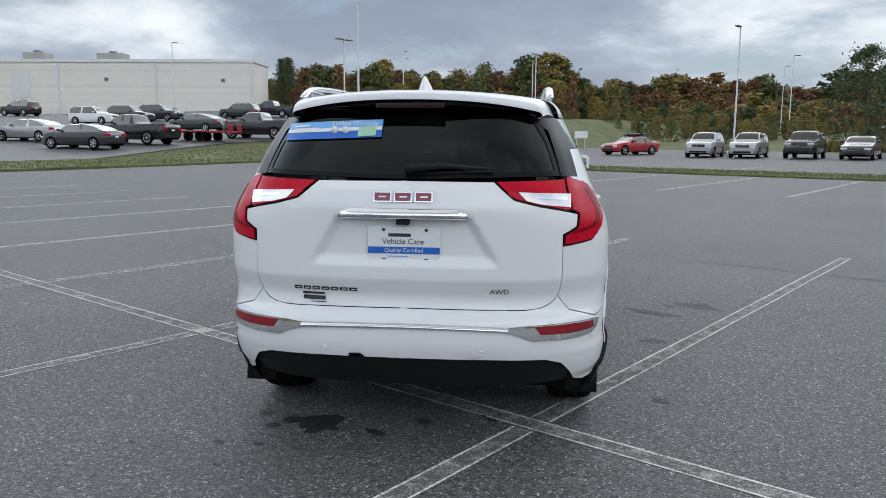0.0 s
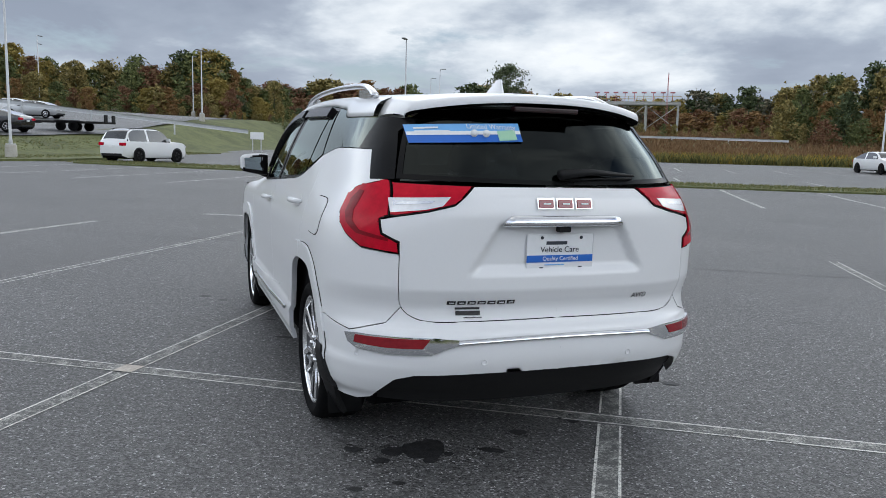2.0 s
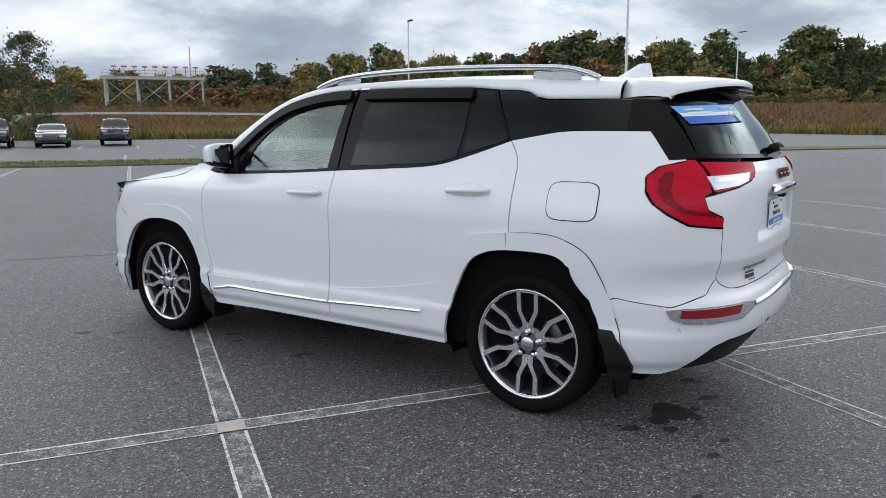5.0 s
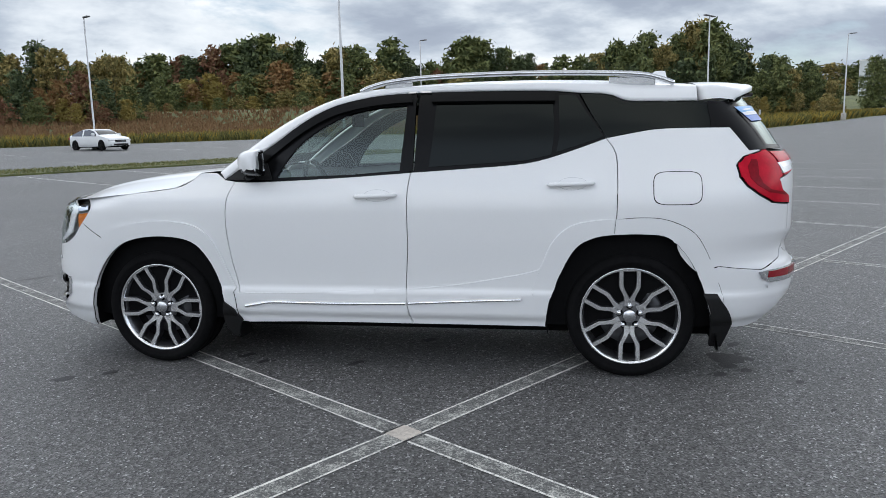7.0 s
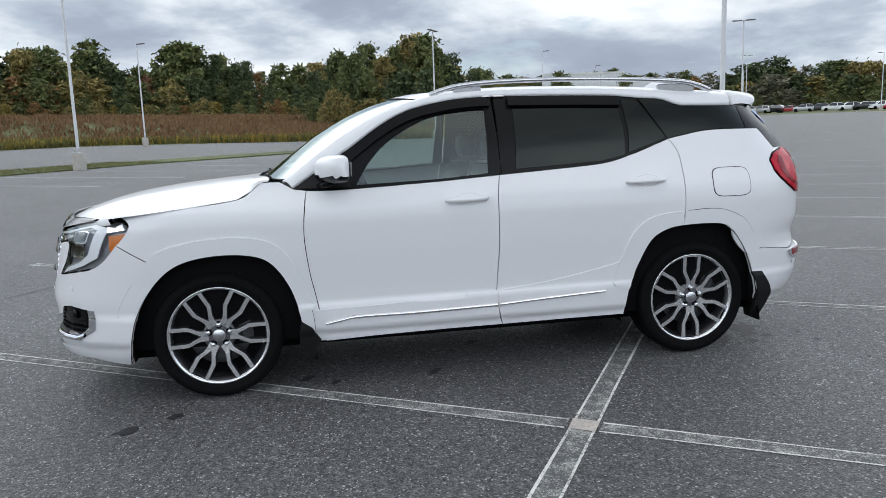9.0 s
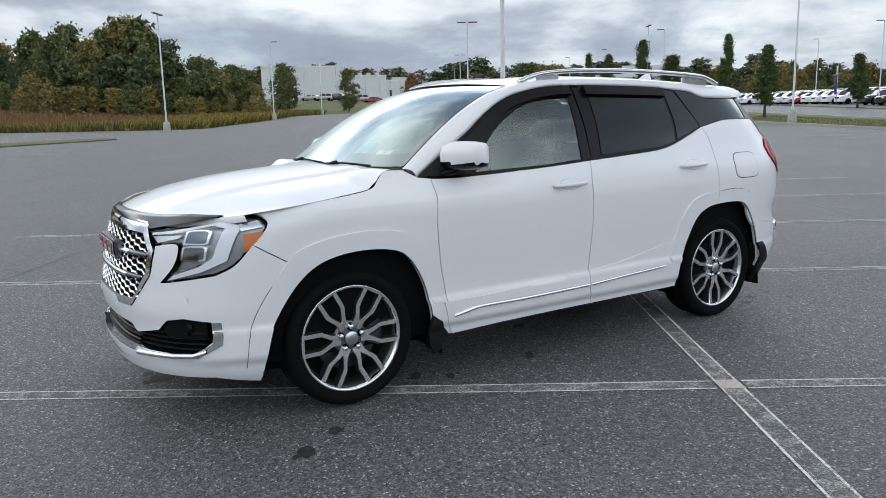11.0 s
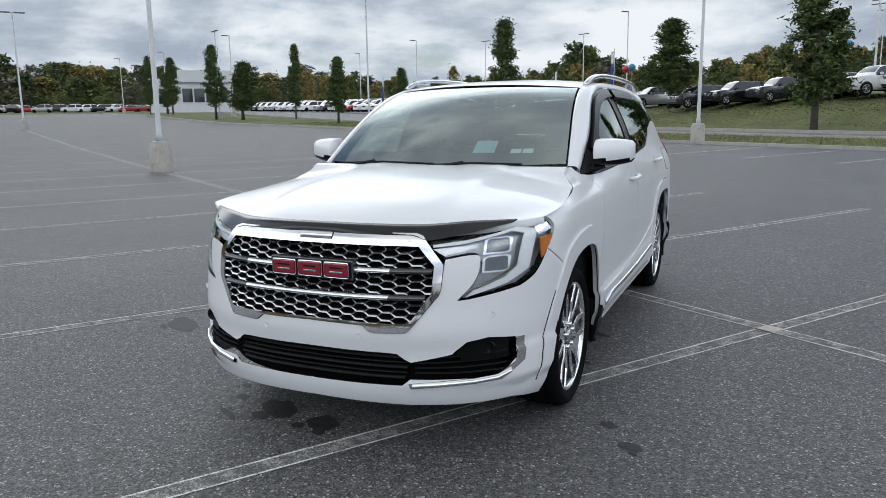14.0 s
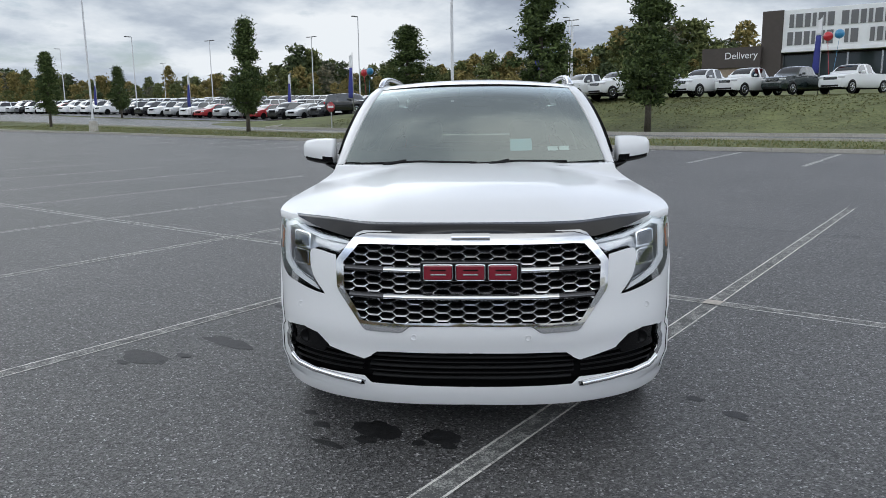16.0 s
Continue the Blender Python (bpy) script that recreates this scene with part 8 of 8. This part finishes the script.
# showroom on the bank
GM = LOT @ pose(9.65, -69.6, 3.2, 0, 0, 0)
SHOWDARK = mat("dark_brown_cladding", (0.060, 0.048, 0.042), 0.6, vary=0.1, vscale=3)
STONE = mat("tan_stone_facing", (0.33, 0.26, 0.20), 0.85, vary=0.2, vscale=4, bump=0.4, bscale=10)
SIGNW = mat("white_sign_panel", (0.82, 0.83, 0.84), 0.45, vary=0.03, vscale=2)
SHOWGLASS = mat("showroom_glass", (0.035, 0.045, 0.05), 0.05, 0.0, 0.6)
show = thing("showroom", "car showroom with glazed front and white sign band", "building", m=GM)
part("delivery_wing", box(6.7, -6, -1, 11.6, 2.6, 1.9), STONE, show)
part("wing_band", box(6.6, -6.2, 1.9, 11.8, 2.8, 3.7, 0.02), SHOWDARK, show)
part("main_block", box(-30, -14, -1, 6.7, 1.0, 3.2), SHOWDARK, show)
part("tower", box(5.0, -2, -1, 6.75, 2.3, 6.7, 0.02), SHOWDARK, show)
part("sign_board", box(-30, 0.5, 3.34, 5.0, 2.2, 6.66, 0.02), SIGNW, show)
part("sign_trim", box(-30, 0.4, 3.06, 5.0, 2.4, 3.32, 0.02), SIGNW, show)
for k in range(13):
    part("window", box(5.0 - (k + 1) * 2.6 + 0.08, 0.9, 0.1, 5.0 - k * 2.6, 1.5, 2.85, 0.02), SHOWGLASS, show)
    part("mullion", box(5.0 - k * 2.6 - 0.06, 0.8, 0.0, 5.0 - k * 2.6 + 0.08, 1.6, 2.9), SATIN, show)
# sign lines stand as plain bars
for zz, spans in ((5.15, ((0.5, 3.9), (4.6, 9.9))), (3.65, ((0.4, 4.2), (4.9, 6.2), (6.8, 11.3)))):
    for a, b in spans:
        k = a
        while k < b - 0.3:
            bw = 0.42 + 0.14 * math.sin(k * 7.3)
            part("sign_bar", box(5.0 - k - bw, 2.16, zz, 5.0 - k, 2.28, zz + 1.12), LEDDARK, show)
            k += bw + 0.17


def sign_text(txt, m, size, mt, parent):
    cu = bpy.data.curves.new("lettering", "FONT")
    cu.body, cu.size, cu.extrude, cu.align_x, cu.align_y = txt, size, 0.01, "CENTER", "CENTER"
    tmp = bpy.data.objects.new("tmp", cu)
    scene.collection.objects.link(tmp)
    me = bpy.data.meshes.new_from_object(tmp.evaluated_get(bpy.context.evaluated_depsgraph_get()))
    bpy.data.objects.remove(tmp)
    me.transform(m)
    me.materials.clear()
    me.materials.append(mt)
    ob = new("lettering", me)
    ob.parent = parent
    return ob


sign_text("Delivery", pose(8.3, 2.83, 2.95, 90, 0, 180), 0.85, PAPER, show)
for u_, v_, pt, cn in [(20.0, -39.8, P_WHITE, "white"), (18.0, -40.6, P_WHITE, "white"), (15.5, -41.5, P_GREY, "grey"), (13.2, -42.3, P_WHITE, "white"), (10.8, -43.0, P_WHITE, "white"), (8.3, -43.6, P_GREEN, "grey-green"), (5.4, -44.4, P_WHITE, "white"), (22.6, -39.0, P_SILVER, "silver"), (25.2, -38.2, P_GREY, "grey"), (27.8, -37.6, P_BLACK, "black"), (30.4, -37.2, P_GREY, "grey"), (36.4, -39.5, P_SILVER, "silver")]:
    vehicle("pickup" if u_ < 22 else "suv", pt, "pickup_truck" if u_ < 22 else "suv", cn + " new vehicle at the bank's edge", parked(u_, v_, -24, 0.0 if v_ < -40 else hill(u_, v_)) @ Matrix.Diagonal((0.87, 0.87, 0.87, 1)), trim=BLACKPL, group="new cars on the bank")
# rows of new cars in the sales yard: a few built, the rest copied
row_cars = []
for kind, pt, cn in (("suv", P_WHITE, "white"), ("suv", P_GREY, "grey"), ("sedan", P_SILVER, "silver"), ("suv", P_BLACK, "black"), ("sedan", P_RED, "dark red"), ("suv", P_SILVER, "silver")):
    row_cars.append((kind, vehicle(kind, pt, "suv" if kind == "suv" else "sedan", cn + " new car in a sales row", parked(47 + len(row_cars) * 2.9, -46.5, 0), group="new cars in the sales yard", lite=True)))
rr = random.Random(9)
for r_i, v_ in enumerate((-46.5, -53, -65, -74)):
    for k in range(34 if r_i < 2 else 26):
        if r_i == 0 and k < 6:
            continue
        if rr.random() < 0.07:
            continue
        kind, src = row_cars[rr.choice((0, 0, 1, 2, 3, 5, 5, 4, 0))]
        c = copy_thing(src, parked(47 + k * 2.9 + rr.uniform(-0.1, 0.1), v_ + rr.uniform(-0.2, 0.2), (0 if r_i % 2 == 0 else 180) + rr.uniform(-2, 2)))
# long black suv at the row's end, a pickup by the lot's far end, far cars
vehicle("jeep", P_BLACK, "suv", "long black SUV broadside at the row's end", parked(43.5, -42.5, 92))
vehicle("pickup", P_BLACK, "pickup_truck", "black pickup truck at the car park's far end", parked(126, 12, 60))
for k in range(26):
    kind, src = row_cars[rr.randrange(6)]
    a = radians(112.5 + k * 0.93)
    q = Vector((175 * math.sin(a), 175 * math.cos(a), 0))
    if 9 < k < 12:
        continue
    c = copy_thing(src, Matrix.Translation((q.x, q.y, land(q.x, q.y))) @ pose(0, 0, 0, 0, 0, -(112.5 + k) + 90 + rr.uniform(-40, 40)))
    tagged(c, group="far cars beyond the car park")
# white halls to the south-east
HALL = mat("white_hall_panel", (0.62, 0.64, 0.65), 0.6, vary=0.04, vscale=0.6)
for az, d, w, h, dep in ((112.1, 222, 23.5, 9.5, 9), (116.7, 222, 12.6, 6.6, 9), (119.0, 223, 5.6, 5.2, 8)):
    m = Matrix.Translation((d * math.sin(radians(az)), d * math.cos(radians(az)), 6.6)) @ pose(0, 0, 0, 0, 0, -az + 4)
    hb = thing("hall", "white flat-roofed industrial hall far off", "building", m=m)
    part("wall", box(-w / 2, 0, -4, w / 2, dep, h), HALL, hb)
    part("roof_edge", box(-w / 2 - 0.1, -0.1, h, w / 2 + 0.1, dep, h + 0.4), ROOFTRIM, hb)
    for k in range(max(2, int(w / 4))):
        part("wall_joint", box(-w / 2 + (k + 0.5) * w / max(2, int(w / 4)) - 0.05, -0.04, 0, -w / 2 + (k + 0.5) * w / max(2, int(w / 4)) + 0.05, 0.02, h), SATIN, hb)
    part("door", box(-w * 0.32, -0.06, 0.0, -w * 0.2, 0.05, 2.6), SHOWGLASS, hb)
    for k in range(4):
        part("roof_vent", box(-w / 2 + 2 + k * w / 5, 3, h + 0.3, -w / 2 + 3.2 + k * w / 5, 5, h + 1.2, 0.05), GALV, hb)
m = Matrix.Translation((98.6, -106.4, 3.7)) @ pose(0, 0, 0, 0, 0, -137)
sh2 = thing("small_showroom", "white small showroom with dark glazing", "building", m=m)
part("wall", box(-7.5, 0, -2, 7, 12, 4.7), HALL, sh2)
part("pediment", box(-2.5, -0.6, 4.0, 7.2, 3, 6.2, 0.05), HALL, sh2)
for k in range(4):
    part("window", box(-1.8 + k * 2.1, -0.08, 0.4, 0.0 + k * 2.1, 0.1, 2.9), SHOWGLASS, sh2)

# approach-light gantry beyond the meadow
STEEL = mat("grey_gantry_steel", (0.40, 0.40, 0.39), 0.6, 0.5, vary=0.12, vscale=3)
YEL = mat("yellow_rail_paint", (0.45, 0.33, 0.08), 0.6, vary=0.1, vscale=4)
ga, gd = 34.6, 160
gm = Matrix.Translation((gd * math.sin(radians(ga)), gd * math.cos(radians(ga)), 6.3)) @ pose(0, 0, 0, 0, 0, -ga - 4) @ Matrix.Diagonal((1.2, 1.2, 1.2, 1))
gan = thing("light_gantry", "grey steel approach-light gantry with yellow railing", "gantry", m=gm)
for y in (0, 3):
    part("deck_beam", box(-8.4, y - 0.15, 4.5, 7.8, y + 0.15, 4.95), STEEL, gan)
part("deck", box(-8.4, -0.2, 4.95, 7.8, 3.2, 5.05), STEEL, gan)
for x in (-8.0, -3.0, 2.0, 7.4):
    for y in (0, 3):
        part("post", box(x - 0.15, y - 0.15, -0.6, x + 0.15, y + 0.15, 4.5), STEEL, gan)
for x0, x1 in ((-8, -3), (-3, 2), (2, 7.4)):
    b = bmesh.new()
    tube([(x0, 0, 0.3), (x1, 0, 4.4)], 0.08, 6, b)
    part("brace", b, STEEL, gan)
    b = bmesh.new()
    tube([(x1, 3, 0.3), (x0, 3, 4.4)], 0.08, 6, b)
    part("brace", b, STEEL, gan)
for z in (5.5, 5.95):
    b = bmesh.new()
    tube([(-8.4, -0.15, z), (7.8, -0.15, z)], 0.035, 5, b)
    part("handrail", b, YEL, gan)
for k in range(12):
    part("rail_post", box(-8.4 + k * 1.47, -0.18, 5.0, -8.34 + k * 1.47, -0.12, 5.97), YEL, gan)
for k in range(9):
    x = -6.6 + k * 1.62
    b = bmesh.new()
    tube([(x, 1.2, 5.0), (x, 1.2, 6.6)], 0.06, 6, b)
    box(x - 0.42, 1.05, 6.55, x + 0.42, 1.35, 6.8, 0.03, b)
    part("approach_light", b, mat("faded_red_metal", (0.42, 0.16, 0.17), 0.6), gan)
mast = thing("mast", "thin red and white lattice mast by the gantry", "mast", m=gm)
b = bmesh.new()
for dx, dy in ((-0.2, -0.2), (0.2, -0.2), (0, 0.2)):
    tube([(5.6 + dx, -2 + dy, -0.6), (5.6 + dx * 0.2, -2 + dy * 0.2, 9.8)], 0.028, 5, b)
part("lattice", b, mat("faded_red_metal", (0.42, 0.16, 0.17), 0.6), mast)

# guard rails
def guard(pts, label):
    g = thing("guard_rail", label, "guard rail", "guard rails")
    b = bmesh.new()
    rows = []
    for p in pts:
        P_ = Vector(p)
        rows.append([P_ + Vector((0, 0, z)) + Vector((dx, dx, 0)) for z, dx in ((0.48, 0.0), (0.55, 0.05), (0.63, 0.0), (0.70, 0.05), (0.78, 0.0))])
    grid_mesh(rows, bm=b)
    part("beam", b, GALV, g)
    for p, q in zip(pts, pts[1:]):
        n = max(1, int((Vector(q) - Vector(p)).length / 3.8))
        for k in range(n):
            c = Vector(p).lerp(Vector(q), k / n)
            part("post", box(c.x - 0.06, c.y - 0.06, c.z - 0.3, c.x + 0.06, c.y + 0.06, c.z + 0.78), GALV, g)
    return g


def on(az, d, z):
    return (EYE0[0] + d * math.sin(radians(az)), EYE0[1] + d * math.cos(radians(az)), z)


guard([(-16.5, 58.6, 3.6), (-11.5, 57.8, 3.15), (-6.8, 56.8, 2.7), (-1.0, 56.0, 2.15), (4.3, 54.8, 1.6)], "galvanised guard rail along the ramp")
guard([on(a_, 100, land(*on(a_, 100, 0)[:2])) for a_ in (27, 31, 35, 39, 43, 47)], "galvanised guard rail beyond the meadow")
sgn = thing("small_sign", "small white road sign on two posts", "sign", m=Matrix.Translation((5.6, 60.7, land(5.6, 60.7))))
for x in (-0.35, 0.35):
    part("post", box(x - 0.04, -0.04, 0, x + 0.04, 0.04, 1.6), GALV, sgn)
part("panel", box(-0.55, -0.08, 1.1, 0.55, -0.04, 1.7, 0.01), PAPER, sgn)
# flatbed trailer behind the white suv, red trailer by the pickups
for (u_, v_, a_), lab, mt in (((-35.3, 42.7, 100), "black flatbed car trailer with raised ramps", BLACKPL), ((-41.4, 27.0, 112), "red flatbed trailer hitched to a pickup", P_RED)):
    tr = thing("trailer", lab, "trailer", m=parked(u_, v_, a_, 0.0))
    part("deck", box(-0.95, -2.6, 0.55, 0.95, 2.4, 0.68, 0.02), mt, tr)
    for s in (-1, 1):
        part("fender", box(0.95 * s, -1.0, 0.62, 1.18 * s, 0.8, 0.72, 0.02), mt, tr)
        for y in (-0.55, 0.35):
            w_ = lathe([(-0.1, 0.2), (-0.1, 0.33), (0.1, 0.33), (0.1, 0.2), (0.06, 0.0)], 18)
            bmesh.ops.transform(w_, matrix=Matrix.Translation((1.06 * s, y, 0.33)), verts=w_.verts)
            part("wheel", w_, RUBBER, tr)
        part("ramp", box(0.35 * s, -2.68, 0.6, 0.75 * s, -2.58, 1.15, 0.02), mt, tr)
    part("drawbar", box(-0.08, 2.4, 0.5, 0.08, 3.7, 0.6), mt, tr)

# feather flags, balloons, a stop sign, an orange barrier
FLAG = mat("blue_flag_cloth", (0.045, 0.055, 0.26), 0.8, vary=0.1, vscale=3)
for u_, v_ in ((38.5, -37.5), (66, -42.5), (58, -49), (84, -42.5), (23.3, -39.3), (7.6, -45.7)):
    z0 = hill(u_, v_)
    fl = thing("feather_flag", "tall blue banner flag on a pole", "flag", "flags of the sales yard", stand(u_, v_, z0, 10))
    b = bmesh.new()
    tube([(0, 0, 0), (0, 0, 4.7)], 0.025, 6, b)
    part("pole", b, GALV, fl)
    for z0, z1, cloth in ((1.3, 3.55, FLAG), (3.55, 4.6, PAPER)):
        b = bmesh.new()
        rows = [[(0.03 + (0.46 - 0.05 * z) * q, 0.05 * math.sin(z * 2 + q * 4), z - 0.25 * q * (z > 4.5)) for q in (0, 0.33, 0.66, 1)] for z in np.linspace(z0, z1, 8)]
        rows += [[(p[0], p[1] + 0.012, p[2]) for p in r] for r in rows[::-1]]
        grid_mesh(rows, bm=b, close_u=True)
        part("cloth", b, cloth, fl, "blue lower cloth" if cloth == FLAG else "white upper cloth", smooth=True)
    part("print_bar", box(0.14, -0.075, 1.7, 0.24, -0.062, 3.3), PAPER, fl)
for u_, v_, z_ in ((25.2, -44.2, 4.85), (37.6, -37.8, 3.95), (7.1, -44.8, 5.2)):
    for k, (mt, lab) in enumerate(((mat("red_balloon", (0.5, 0.02, 0.03), 0.3, 0, 0.4), "red round balloon above the sales yard"), (mat("blue_balloon", (0.03, 0.22, 0.42), 0.3, 0, 0.4), "blue round balloon above the sales yard"))):
        b = bmesh.new()
        c = uv(u_ - k * 0.6, v_, z_ + 0.1 * k)
        bmesh.ops.create_uvsphere(b, u_segments=16, v_segments=12, radius=0.27, matrix=Matrix.Translation(c))
        tube([(c.x, c.y, c.z - 0.26), uv(u_ - 0.3, v_, hill(u_, v_))], 0.012, 4, b)
        tagged(part("balloon", b, mt, smooth=True), lab, "balloon", "balloons of the sales yard")
st = thing("stop_sign", "red stop sign seen across the verge", "sign", m=stand(34.2, -30.7, 0.0, 10))
part("post", box(-0.03, -0.03, -0.1, 0.03, 0.03, 1.85), GALV, st)
bm = lathe([(0.04, 0.0), (0.04, 0.34), (0.055, 0.34), (0.055, 0.0)], 8, "y")
bmesh.ops.transform(bm, matrix=Matrix.Translation((0, 0, 1.5)) @ Matrix.Rotation(math.pi / 8, 4, "Y"), verts=bm.verts)
part("plate", bm, P_RED, st, "red eight-sided plate")
part("print_bar", box(-0.22, 0.057, 1.43, 0.22, 0.062, 1.57), PAPER, st)
